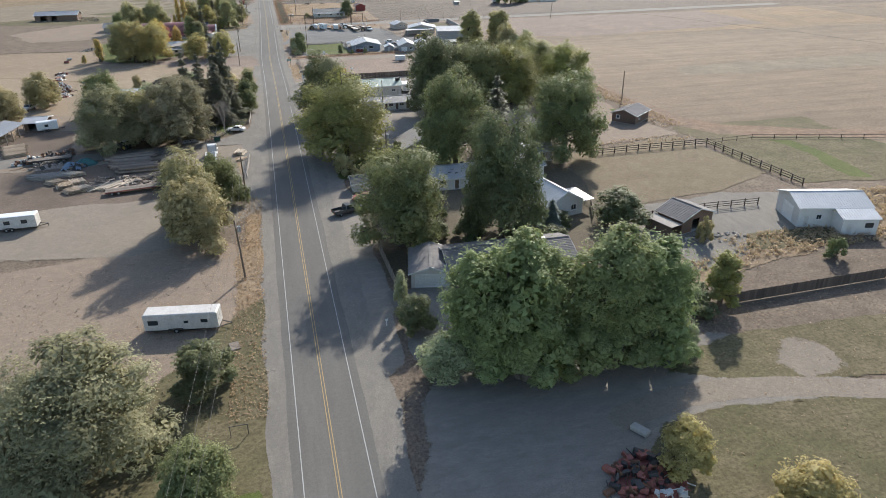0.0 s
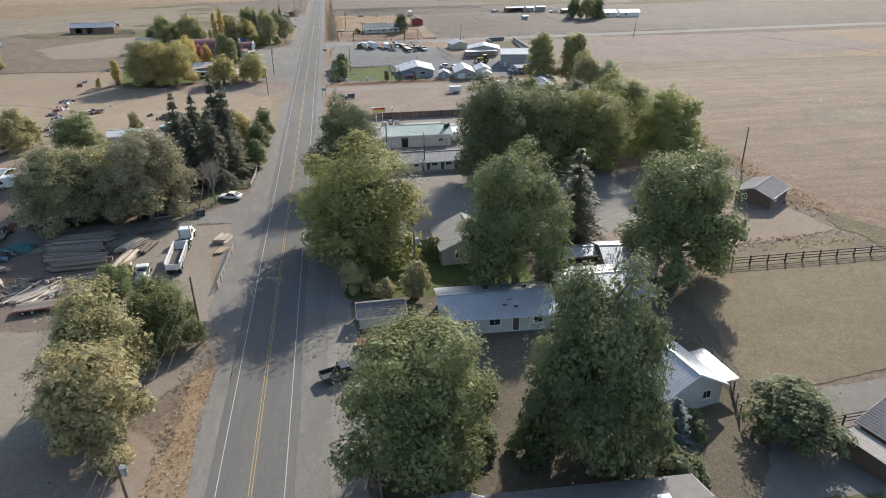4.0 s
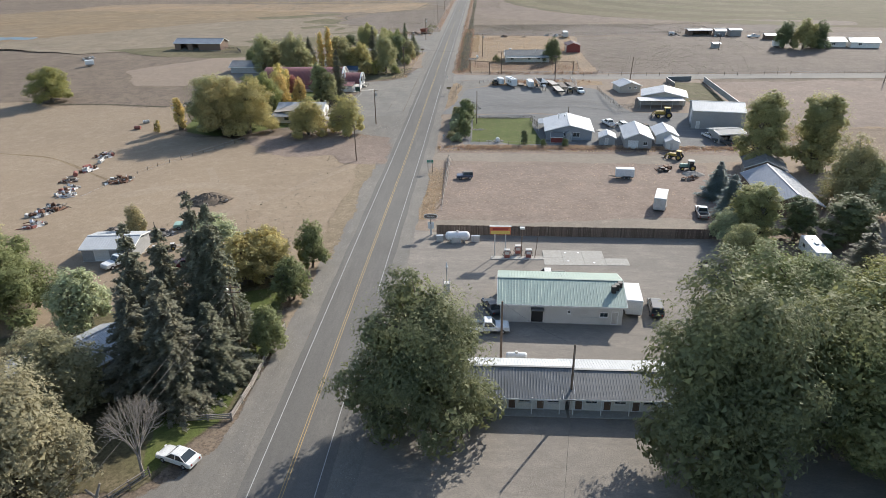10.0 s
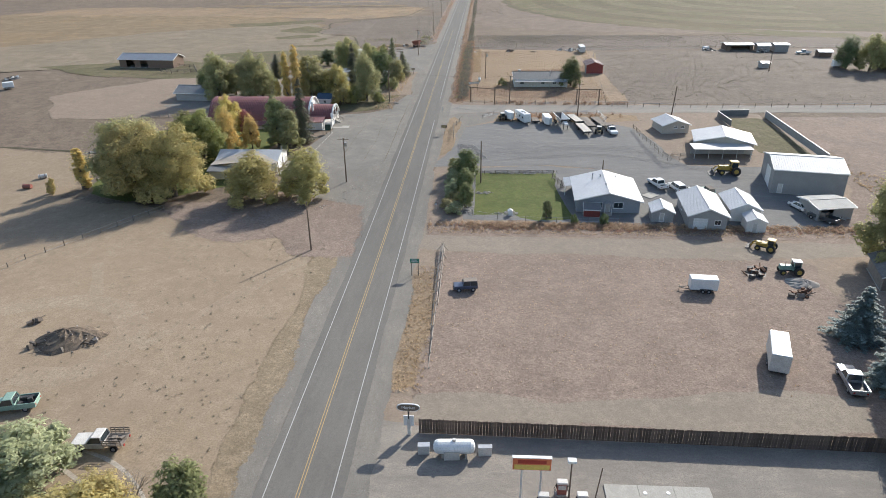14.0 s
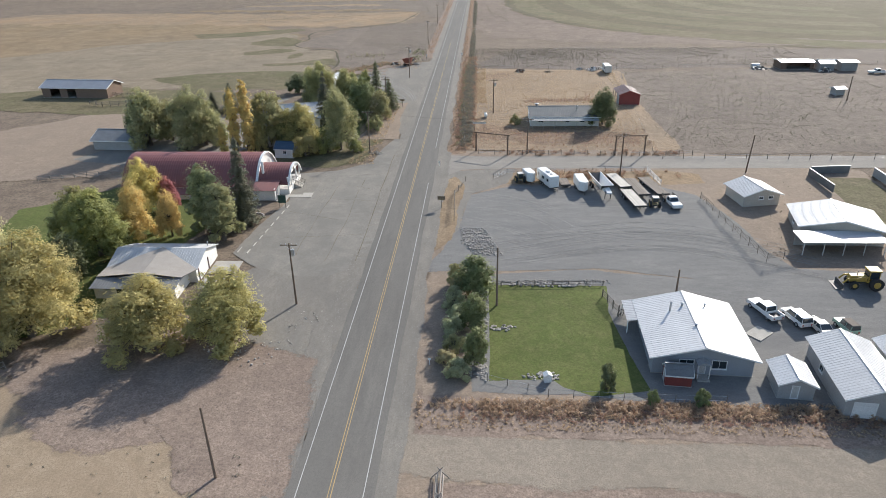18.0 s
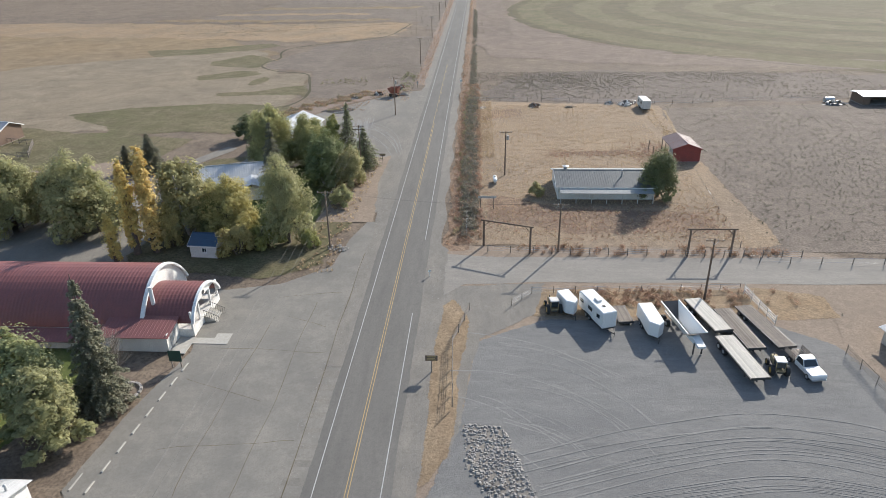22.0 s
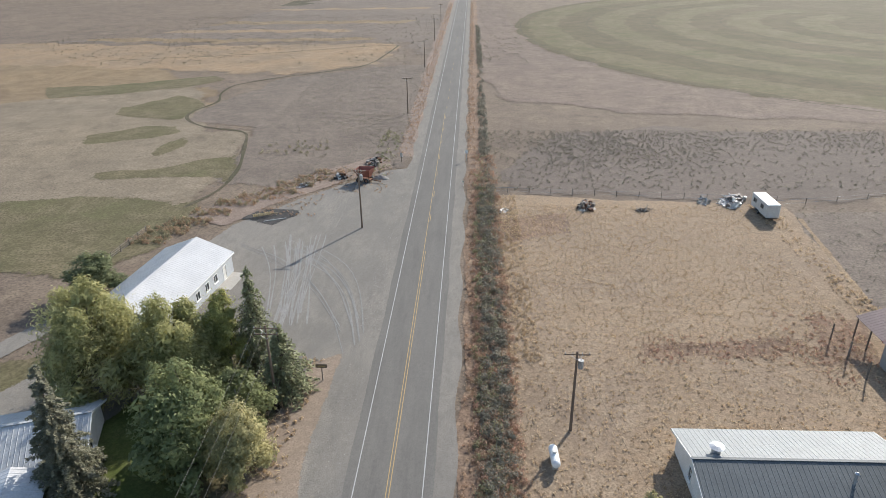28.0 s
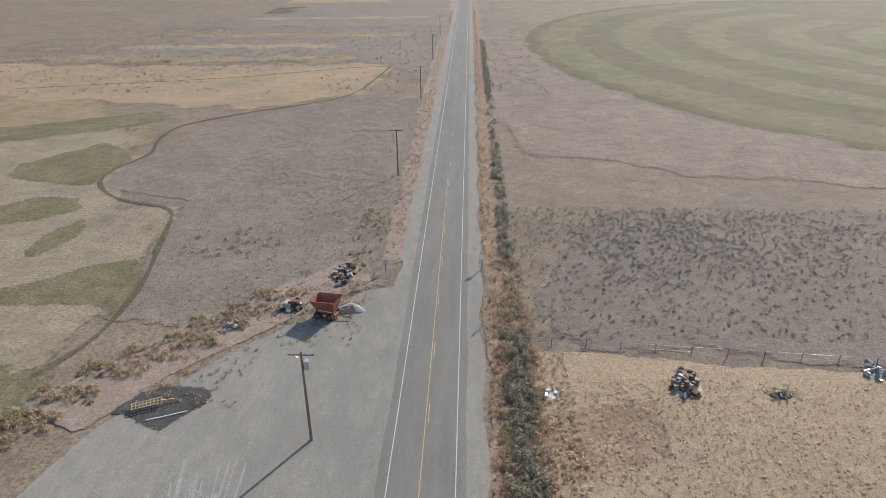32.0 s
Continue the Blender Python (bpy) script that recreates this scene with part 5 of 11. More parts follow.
o = house("house", "cream house with a tan shingle gable roof", "house", 27.4, 142.4, 37.6, 142.8, 8.4, 2.9, 2.3, "y", "cream_wall", "tan_shingle", pitch=0, opens={"f": [(2.2, 1.0, 1.3, 1.4, W), (6.4, 1.0, 1.3, 1.4, W)], "l": [(3, 1, 1.2, 1.2, W)]})
lean_to(o, -1.4, 0.0, 2.5, 6.0, 2.3, 2.5, "tan_shingle", 2)
o = house("shake_shed", "old white shed with a worn wood shake roof", "shed", 13.5, 125.8, 19.5, 125.9, 3.6, 2.0, 0.9, "x", "aged_white", "wood_shake", pitch=0, opens={"f": [(4.6, 0.6, 0.7, 0.6, W)]})
# motel row in two lengths
for i, (xa, xb, yy) in enumerate(((17.0, 30.4, 189.9), (30.9, 43.5, 189.9))):
    op = []
    for k in range(4):
        op += [(0.5 + 3.2 * k, 0.05, 0.95, 2.05, "brown_door"), (1.7 + 3.2 * k, 1.0, 1.4, 1.1, W)]
    # Dark near slope, pale far slope: shade and sun carried by the colours.
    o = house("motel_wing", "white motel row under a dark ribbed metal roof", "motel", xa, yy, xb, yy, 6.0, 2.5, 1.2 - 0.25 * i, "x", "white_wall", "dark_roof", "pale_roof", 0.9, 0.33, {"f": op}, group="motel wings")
    for k in range(5):
        part("porch_post", block(B(), 0.2 + 3.1 * k, -0.85, 0, 0.3 + 3.1 * k, -0.75, 2.3), "white_paint", o)
    part("walkway", block(B(), -0.1, -1.3, -0.04, xb - xa + 0.1, -0.11, 0.08), "concrete", o)
# store
o = house("store", "white block store with a pale green ribbed metal roof", "store", 23.4, 208.9, 40.1, 208.4, 9.2, 3.2, 1.3, "x", "white_wall", "green_roof", over=0.5, opens={"f": [(4.3, 0.05, 1.6, 2.4, "gap"), (9.2, 1.6, 0.5, 0.6, W), (13.6, 1.2, 1.2, 0.8, W), (15.2, 0.05, 0.95, 2.1, DR)], "l": [(3, 1, 2.4, 1.4, W), (6.4, 0.05, 1.1, 2.1, DR)]})
part("dark_awning", block(B(), 4.2, -0.9, 2.35, 6.0, -0.05, 2.45), "dark_roof", o)
# Near-black sheet fills the doorway, its dark inside put into the colour.
part("back_door", block(B(), 4.3, 0.2, 0.05, 5.9, 0.25, 2.4), "dark_gap", o)
bm = B()
for i in range(3):
    block(bm, 15.3 + 0.5 * i, 2.0 + 0.6 * i, 3.9, 15.9 + 0.5 * i, 2.7 + 0.6 * i, 4.9)
part("swamp_cooler", bm, "dark_iron", o, "dark rooftop cooling units")
part("wall_pipe", beam(B(), (11, -0.06, 1.2), (13.4, -0.06, 1.2), 0.05, 0.05), "galvanised", o)
# barn roofs among the trees north-east of the store
o = house("barn", "long low barn with a blue-grey metal roof", "barn", 74.3, 248.8, 83.7, 248.2, 18, 3.0, 2.0, "y", "brown_wall", "slate_roof", opens={"f": [(5, 0.05, 3.4, 2.7, "gap")]})
o = house("barn", "old wooden barn with a dark sagging roof", "barn", 78, 274, 86, 272, 8, 2.6, 1.8, "y", "weathered_wood", "wood_shake", pitch=0, opens={"f": [(2, 0.05, 2.6, 2.3, "gap")]})
# the house with the lawn
o = house("house", "grey house with a broad white ribbed metal roof", "house", 37.0, 305.6, 49.3, 305.0, 13.2, 2.7, 1.6, "y", "blue_wall", "white_roof", "white_roof", 0.6, opens={"f": [(3.2, 0.9, 1.9, 1.3, W), (7.2, 0.9, 1.9, 1.3, W), (5.6, 0.05, 1.0, 2.1, DR)], "l": [(3, 1, 1.4, 1.2, W)]})
slope(o, (-2.0, 8.4, 2.35), (-2.0, 14.0, 2.35), (-0.6, 14.0, 2.55), (-0.6, 8.4, 2.55), "grey_roof", name="porch_roof")
part("porch_post", block(B(), -1.9, 8.5, 0, -1.78, 8.62, 2.3), "white_paint", o)
part("porch_post", block(B(), -1.9, 13.7, 0, -1.78, 13.82, 2.3), "white_paint", o)
part("door_hood", loft(B(), [(5.2, 2.2), (6.9, 2.2), (6.1, 2.6)], -1.3, 0), "grey_roof", o)
part("hood_post", block(B(), 5.3, -1.2, 0, 5.4, -1.1, 2.2), "white_paint", o)
part("hood_post", block(B(), 6.7, -1.2, 0, 6.8, -1.1, 2.2), "white_paint", o)
part("step", block(B(), 5.3, -1.6, -0.04, 6.8, -0.16, 0.2), "concrete", o)
vent(o, 3.7, 9.2, 3.9, 0.14, 1.1)
vent(o, 5.4, 9.9, 4.1, 0.16, 0.4)
vent(o, 8.6, 10.6, 3.7, 0.1, 0.4)
vent(o, 6.0, 4.6, 4.2, 0.16, 0.3)
o = house("storage_shed", "small barn-red shed with a dark roof", "shed", 38.0, 302.9, 41.1, 302.6, 2.2, 1.7, 0.9, "x", "red_wall", "dark_roof", over=0.15, pitch=0, opens={"l": [(0.5, 0.05, 0.9, 1.5, DR)]})
house("shed", "small shed with a white ribbed metal roof", "shed", 50.2, 300.9, 54.2, 300.5, 4.6, 2.1, 0.9, "y", "grey_wall", "white_roof", "white_roof", 0.3, opens={"f": [(1.4, 0.05, 0.9, 1.9, DR)]}, group="yard sheds")
house("workshop", "grey workshop with a white ribbed metal roof", "workshop", 56.0, 297.6, 62.8, 297.0, 12.0, 2.9, 1.4, "y", "grey_wall", "white_roof", "white_roof", 0.5, opens={"f": [(0.8, 0.05, 2.6, 2.2, RO), (4.6, 1, 1.2, 1, W)], "l": [(4, 1, 1.2, 1, W)]}, group="yard sheds")
house("workshop", "pale shed with a white metal gable roof", "shed", 64.6, 301.6, 70.0, 301.2, 8.4, 2.6, 1.2, "y", "white_wall", "white_roof", "white_roof", 0.4, opens={"f": [(3.2, 0.05, 1.0, 2, DR)]}, group="yard sheds")
house("shed", "small white shed with a white roof", "shed", 65.8, 296.4, 69.2, 296.0, 4.0, 2.2, 0.7, "y", "white_wall", "white_roof", over=0.2, opens={"f": [(1.0, 0.05, 0.9, 1.9, DR)]}, group="yard sheds")
house("machine_shed", "tall grey metal machine shed", "machine shed", 77.9, 317.2, 91.6, 314.4, 12.5, 5.2, 1.4, "x", "grey_wall", "pale_roof", over=0.2, opens={"l": [(5.0, 0.05, 4.4, 4.2, RO)], "f": [(1.2, 0.05, 1.0, 2.1, DR)]})
house("open_shed", "small shed with a low slanting grey roof", "shed", 80.6, 302.2, 87.6, 303.4, 6.4, 2.6, 0.5, "x", "grey_wall", "dull_roof", over=0.4, opens={"f": [(0.5, 0.2, 2.6, 2.0, "gap")]})
house("shed", "cream shed with a shining white metal roof", "shed", 66.8, 359.5, 74.0, 360.8, 6.8, 2.4, 1.2, "y", "cream_wall", "white_roof", over=0.5, opens={"f": [(3.0, 1.3, 1.0, 0.7, W), (5.0, 1.3, 1.0, 0.7, W)]})
house("house", "low house with a pale ribbed metal roof", "house", 71.0, 345.2, 84.0, 342.4, 9.5, 2.7, 1.5, "y", "cream_wall", "white_roof", "white_roof", 0.6, opens={"f": [(4, 1, 1.4, 1.1, W), (8, 1, 1.4, 1.1, W)], "l": [(4, 1, 1.2, 1, W)]})
o = thing("carport", 68.6, 338.6, 0, "open carport with a flat white metal roof", "carport")
slope(o, (0, 0, 2.5), (14.0, 0, 2.5), (14.0, 4.4, 2.7), (0, 4.4, 2.7), "white_roof", name="carport_roof")
part("back_wall", block(B(), 0.4, 3.9, 0, 13.6, 4.0, 2.5), "grey_wall", o)
for i in range(5):
    part("post", block(B(), 0.3 + 3.3 * i, 0.2, 0, 0.42 + 3.3 * i, 0.32, 2.42), "aged_white", o)
# the long low building and its red shed
# Shaded near slope, sunlit far slope: the light is in the roof colours.
o = house("office", "long low building with grey ribbed metal roof", "building", 29.9, 414.6, 48.0, 414.6, 10.6, 2.7, 1.5, "x", "white_wall", "steel_roof_shaded", "steel_roof_light", 0.5, opens={"l": [(4, 0.9, 0.9, 1.5, W)], "f": [(2, 1, 1.4, 1.0, W), (6, 0.05, 1, 2.1, DR), (9, 1, 1.4, 1.0, W), (13, 1, 1.4, 1.0, W)]})
lean_to(o, 0.2, 17.8, -2.3, -0.46, 2.1, 2.42, "steel_roof_light", 7)
vent(o, 2.0, 6.4, 3.9, 0.4, 0.7)
vent(o, 12.5, 3.2, 3.6, 0.13, 1.2)
o = house("red_shed", "barn-red shed with a faded maroon metal roof over an open bay", "shed", 58.6, 437.2, 64.6, 437.3, 3.3, 3.0, 1.1, "y", "red_wall", "maroon_roof", over=0.25, trim="red_wall")
slope(o, (-0.25, 9.2, 3.0), (-0.25, 3.56, 3.0), (3.0, 3.56, 4.16), (3.0, 9.2, 4.16), "maroon_roof")
slope(o, (6.25, 3.56, 3.0), (6.25, 9.2, 3.0), (3.0, 9.2, 4.16), (3.0, 3.56, 4.16), "maroon_roof")
for x in (0.0, 5.9):
    for y in (6.2, 9.0):
        part("post", block(B(), x, y - 0.1, 0, x + 0.14, y + 0.04, 2.98), "weathered_wood", o)
part("side_cladding", block(B(), -0.05, 0.1, 0.05, -0.004, 3.2, 2.9), "grey_wall", o, "pale grey board side")
for y in (0.2, 4.2, 8.2):
    part("post", block(B(), -3.2, y, 0, -3.06, y + 0.14, 2.46), "weathered_wood", o)
# west side
o = house("white_house", "white house seen between the trees", "house", -36.5, 184.0, -29.5, 184.4, 8, 2.8, 1.9, "y", "white_wall", "grey_roof", opens={"f": [(1.2, 1, 1.1, 1.2, W), (5.6, 1, 1.1, 1.2, W)]})
# Grey wall colour stands for the wall being in shadow.
house("garage", "low shed with a pale blue-grey metal roof", "shed", -46.6, 225.7, -38.0, 226.3, 7.0, 2.4, 0.8, "x", "grey_wall", "pale_roof", over=0.3, opens={"f": [(2, 0.05, 2.6, 2.1, RO)]})
house("cottage", "cottage with a white metal roof under the spruces", "cottage", -27.6, 190.0, -23.2, 197.8, 8, 2.5, 1.6, "x", "grey_wall", "white_roof", over=0.4, opens={"f": [(3, 1, 1, 1, W)]})
o = thing("lumber_shed", -72.6, 181.0, -8, "open lumber shed with a sheet metal roof", "shed")
slope(o, (6.4, -0.5, 3.0), (6.4, 14.0, 3.0), (1.6, 14.0, 3.9), (1.6, -0.5, 3.9), "grey_roof", name="shed_roof")
slope(o, (-2.6, 14.0, 3.0), (-2.6, -0.5, 3.0), (1.5, -0.5, 3.85), (1.5, 14.0, 3.85), "rust_roof", name="shed_roof")
part("back_wall", block(B(), -2.3, -0.3, 0, -2.15, 13.8, 3.0), "brown_wall", o)
for y in (0, 3.4, 6.8, 10.2, 13.4):
    part("post", block(B(), 6.0, y, 0, 6.2, y + 0.2, 2.95), "weathered_wood", o)
    part("post", block(B(), 1.6, y, 0, 1.8, y + 0.2, 3.75), "weathered_wood", o)
house("small_shed", "brown shed with a pale roof", "shed", -65.5, 196.4, -60.4, 196.2, 6.5, 2.4, 0.7, "x", "brown_wall", "grey_roof", over=0.5, opens={"f": [(1, 0.1, 3, 2, "gap")]})
house("barn", "weathered open-fronted barn with a grey metal roof", "barn", -133.5, 450.5, -110.5, 448.6, 8.5, 3.4, 1.6, "x", "brown_wall", "grey_roof", over=0.5, opens={"f": [(3, 0.05, 3.4, 2.8, "gap"), (9, 0.05, 3, 2.8, "gap")]})
house("stable", "grey block stable with a dark ribbed roof", "stable", -82.8, 395.2, -70.2, 394.4, 8.0, 2.6, 1.6, "x", "grey_wall", "dark_roof", over=0.6, opens={"r": [(2.4, 0.05, 3, 2.3, "gap")]})
house("garden_shed", "small white shed with a blue roof", "shed", -33.7, 388.8, -29.2, 388.4, 4.2, 2.3, 1.2, "x", "white_wall", "blue_roof", over=0.25, pitch=0, opens={"f": [(2.0, 0.9, 0.9, 0.9, W)]})
# Right slope white, left grey: the side light is put into the colours.
o = house("metal_building", "pale grey metal building with a white ribbed roof", "building", -41.1, 444.2, -30.7, 443.0, 19.6, 3.2, 2.0, "y", "pale_grey_wall", "grey_roof", "white_roof", 0.3, opens={"r": [(8.4, 1.0, 1.2, 1.3, W), (11.0, 1.0, 1.2, 1.3, W), (13.5, 1.0, 1.2, 1.3, W), (16.4, 0.05, 1.1, 2.2, DR)], "f": [(3, 0.05, 3, 2.8, RO)]})
part("walk", block(B(), 10.42, 13.9, -0.04, 12.6, 19.2, 0.1), "concrete", o)
o = house("house", "white house with a pale grey ribbed roof", "house", -44, 414.5, -28.0, 419.5, 9, 2.8, 2.0, "x", "white_wall", "pale_roof", "pale_roof", 0.6, opens={"r": [(3, 1, 1.2, 1.2, W)], "f": [(10, 1, 1.4, 1.2, W)]})
slope(o, (8.5, -5.0, 2.4), (8.5, -0.4, 2.9), (11.5, -0.4, 3.9), (11.5, -5.0, 3.4), "white_roof", name="porch_roof")
slope(o, (14.5, -0.4, 2.9), (14.5, -5.0, 2.4), (11.5, -5.0, 3.4), (11.5, -0.4, 3.9), "white_roof", name="porch_roof")
part("porch_wall", block(B(), 9.0, -4.6, 0, 14.0, -4.45, 2.4), "white_wall", o)
# gabled house with a tan cross roof by the forecourt
o = thing("house", -42.0, 321.8, 0, "white garage house with pale metal and tan shingle roofs", "house")
for gx in (0.4, 14.4):
    bm = B()
    v = [bm.verts.new(c) for q in (gx, gx + 0.2) for c in ((q, 5.5, 2.7), (q, 14.3, 2.7), (q, 9.75, 4.22))]
    for f in ((0, 2, 1), (3, 4, 5), (0, 1, 4, 3), (1, 2, 5, 4), (2, 0, 3, 5)):
        bm.faces.new([v[k] for k in f])
    part("gable", bm, "white_wall", o)
part("wall", block(B(), 0.4, 5.5, 0, 14.6, 14.3, 2.7), "white_wall", o)
part("front_wall", block(B(), 0.4, 0.3, 0, 13.2, 5.49, 2.05), "white_wall", o)
for y0, y1 in ((6.4, 9.2), (10.4, 13.4)):
    part("garage_door", block(B(), 14.6, y0, 0.02, 14.66, y1, 2.25), "white_paint", o)
    part("door_post", block(B(), 14.6, y0 - 0.22, 0.0, 14.72, y0 - 0.02, 2.4), "maroon_roof", o)
part("window", block(B(), 4.0, 0.25, 0.9, 5.4, 0.3, 1.8), "glass", o)
part("window", block(B(), 9.0, 0.25, 0.9, 10.4, 0.3, 1.8), "glass", o)
# Front slope pale, rear slope white: the rear one's sunlight is its colour.
slope(o, (0, 5.1, 2.72), (15, 5.1, 2.72), (15, 9.75, 4.3), (0, 9.75, 4.3), "pale_roof", name="roof_slope")
slope(o, (15, 14.7, 2.72), (0, 14.7, 2.72), (0, 9.75, 4.3), (15, 9.75, 4.3), "white_roof", name="roof_slope")
for lx, rx, mt in ((15.0, 13.5, "tan_shingle"), (0.0, 0.0, "tan_shingle")):
    bm = B()
    top = [(7.8, 9.7, 4.46), (7.5, 2.3, 3.5), (lx, 5.05, 2.84), (rx, 2.35, 2.76)]
    v = [bm.verts.new((c[0], c[1], c[2] - d)) for d in (0, 0.08) for c in top]
    for f in ((0, 1, 2), (1, 3, 2), (4, 6, 5), (5, 6, 7), (0, 4, 5, 1), (1, 5, 7, 3), (3, 7, 6, 2), (2, 6, 4, 0)):
        bm.faces.new([v[k] for k in f])
    bmesh.ops.recalc_face_normals(bm, faces=bm.faces)
    part("cross_roof", bm, mt, o)
bm = B()
v = [bm.verts.new(c) for c in ((7.5, 2.34, 3.44), (0.1, 2.34, 2.0), (13.4, 2.34, 2.0))]
bm.faces.new(v)
part("cross_gable", bm, "white_wall", o)
slope(o, (0, -0.3, 2.1), (13.5, -0.3, 2.1), (13.5, 2.4, 2.66), (0, 2.4, 2.66), "dark_roof", name="porch_roof")
for y0, y1, x1 in ((8.2, 12.4, 19.7), (3.4, 7.4, 19.0)):
    bm = block(B(), 15.1, y0, -0.04, x1, y1, 0.11)
    for q in bm.verts:
        q.co.z += 0.039 * q.co.y
    part("patio", bm, "concrete", o)
vent(o, 14.0, 12.6, 3.2, 0.1, 0.8)


def hall():
    """The red barrel-roofed hall with its smaller arched porch, roof ribs and stairs."""
    ob = thing("community_hall", -58.7, 364.6, 0.0, "white community hall with a red ribbed barrel roof", "hall")
    L, D, wh, rise = 28.5, 15.0, 1.7, 5.15

    def barrel(x0, x1, y0, y1, h, up, name, mat, bend=1.75, step=0.5):
        n = 22
        half, cy = (y1 - y0) / 2, (y0 + y1) / 2
        prof = [(cy - half * math.cos(math.pi * i / n), h + up * math.sin(math.pi * i / n) ** bend) for i in range(n + 1)]
        k = int((x1 - x0) / step)
        verts, faces = [], []
        for i in range(k * 4 + 1):
            f = i % 4
            x = x0 + (x1 - x0) * i / (k * 4)
            lift = 0.028 if f in (1, 2) else 0.0
            verts += [(x, y, z + lift) for y, z in prof]
        for i in range(k * 4):
            for j in range(n):
                a = i * (n + 1) + j
                faces.append((a, a + 1, a + n + 2, a + n + 1))
        raw(name, verts, faces, mat, ob)
        return prof

    def tympanum(x, prof, name, mat, t=0.2, drop=0.0):
        bm = B()
        ring = [(y, z) for y, z in prof] + [(prof[-1][0], drop), (prof[0][0], drop)]
        a = [bm.verts.new((x, y, z)) for y, z in ring]
        b = [bm.verts.new((x + t, y, z)) for y, z in ring]
        bm.faces.new(a)
        bm.faces.new(b[::-1])
        for i in range(len(ring)):
            j = (i + 1) % len(ring)
            bm.faces.new((a[j], a[i], b[i], b[j]))
        part(name, bm, mat, ob)

    def rim(x, prof, w, mat):
        bm = B()
        for (y0, z0), (y1, z1) in zip(prof, prof[1:]):
            beam(bm, (x, y0, z0), (x, y1, z1), w, 0.32)
        part("arch_trim", bm, mat, ob, "white arched trim")

    p = barrel(-0.4, L, 0, D, wh, rise, "barrel_roof", "red_roof")
    tympanum(L - 0.35, p, "gable_wall", "white_wall")
    tympanum(0.0, p, "gable_wall", "white_wall")
    rim(L, p, 0.5, "white_paint")
    walls_ob = block(B(), 0, 0, 0, L - 0.4, 0.2, wh)
    part("side_wall", walls_ob, "white_wall", ob)
    part("side_wall", block(B(), 0, D - 0.2, 0, L - 0.4, D, wh), "white_wall", ob)
    for x in (15, 17.6, 20.6):
        w = part("window", block(B(), x, -0.05, 0.7, x + 1.4, -0.01, 1.4), "white_paint", ob)
        part("pane", block(B(), x + 0.1, -0.07, 0.78, x + 0.65, -0.052, 1.32), "glass", w)
        part("pane", block(B(), x + 0.75, -0.07, 0.78, x + 1.3, -0.052, 1.32), "glass", w)
    q = barrel(L, L + 6.7, 0.7, 10.4, 2.1, 3.05, "porch_barrel", "red_roof", 1.4)
    rim(L + 6.7, q, 0.4, "white_paint")
    upper = [(y, z) for y, z in q if z > 3.4]
    bm = B()
    a = [bm.verts.new((L + 6.4, y, z)) for y, z in upper]
    b = [bm.verts.new((L + 6.55, y, z)) for y, z in upper]
    bm.faces.new(a)
    bm.faces.new(b[::-1])
    for i in range(len(a)):
        j = (i + 1) % len(a)
        bm.faces.new((a[j], a[i], b[i], b[j]))
    part("porch_gable", bm, "white_wall", ob)
    part("emblem", rod(B(), (L + 6.56, 5.5, 4.2), (L + 6.62, 5.5, 4.2), 0.35, n=12), "dark_iron", ob)
    for y in (0.9, 3.4, 7.4, 10.0):
        part("porch_post", block(B(), L + 6.3, y, 0, L + 6.55, y + 0.22, 3.7), "white_paint", ob)
    part("porch_floor", block(B(), L, 0.8, -0.04, L + 6.6, 10.3, 1.15), "white_wall", ob)
    part("porch_rail", beam(beam(B(), (L + 6.5, 1.0, 2.0), (L + 6.5, 3.4, 2.0), 0.07, 0.07), (L + 6.5, 7.5, 2.0), (L + 6.5, 10.1, 2.0), 0.07, 0.07), "aged_white", ob)
    part("porch_rail", beam(beam(B(), (L + 6.5, 1.0, 1.6), (L + 6.5, 3.4, 1.6), 0.05, 0.05), (L + 6.5, 7.5, 1.6), (L + 6.5, 10.1, 1.6), 0.05, 0.05), "aged_white", ob)
    for i in range(6):
        part("stair", block(B(), L + 6.6 + 0.32 * i, 4.4, -0.04, L + 6.92 + 0.32 * i, 6.8, 1.0 - 0.17 * i), "concrete", ob)
    for y in (4.4, 6.8):
        bm = B()
        beam(bm, (L + 6.6, y, 2.0), (L + 8.7, y, 0.95), 0.06, 0.06)
        for i in range(7):
            beam(bm, (L + 6.7 + 0.32 * i, y, 0.9 - 0.16 * i), (L + 6.7 + 0.32 * i, y, 1.96 - 0.16 * i), 0.04, 0.04)
        part("stair_rail", bm, "dark_iron", ob)
    # side entry with its sloping red roof
    slope(ob, (L - 4.5, -3.1, 2.2), (L + 4.9, -3.1, 2.2), (L + 4.9, 1.6, 3.1), (L - 4.5, 1.6, 3.1), "red_roof", name="entry_roof")
    part("entry_wall", block(B(), L - 4.2, -2.8, 0, L + 4.6, -2.65, 2.2), "white_wall", ob)
    part("entry_wall", block(B(), L + 4.45, -2.65, 0, L + 4.6, 0.8, 2.4), "white_wall", ob)
    d = part("entry_door", block(B(), L + 4.61, -1.9, 0.1, L + 4.66, -0.3, 2.1), "grey_wall", ob, "pale grey double door")
    part("door_bar", block(B(), L + 4.67, -1.14, 0.1, L + 4.7, -1.06, 2.1), "white_paint", d)
    slope(ob, (2, -2.6, 1.1), (L - 4.6, -2.6, 1.1), (L - 4.6, 0.2, 1.7), (2, 0.2, 1.7), "red_roof", name="side_roof")
    part("side_low_wall", block(B(), 2.3, -2.4, 0, L - 4.7, -2.25, 1.1), "white_wall", ob)
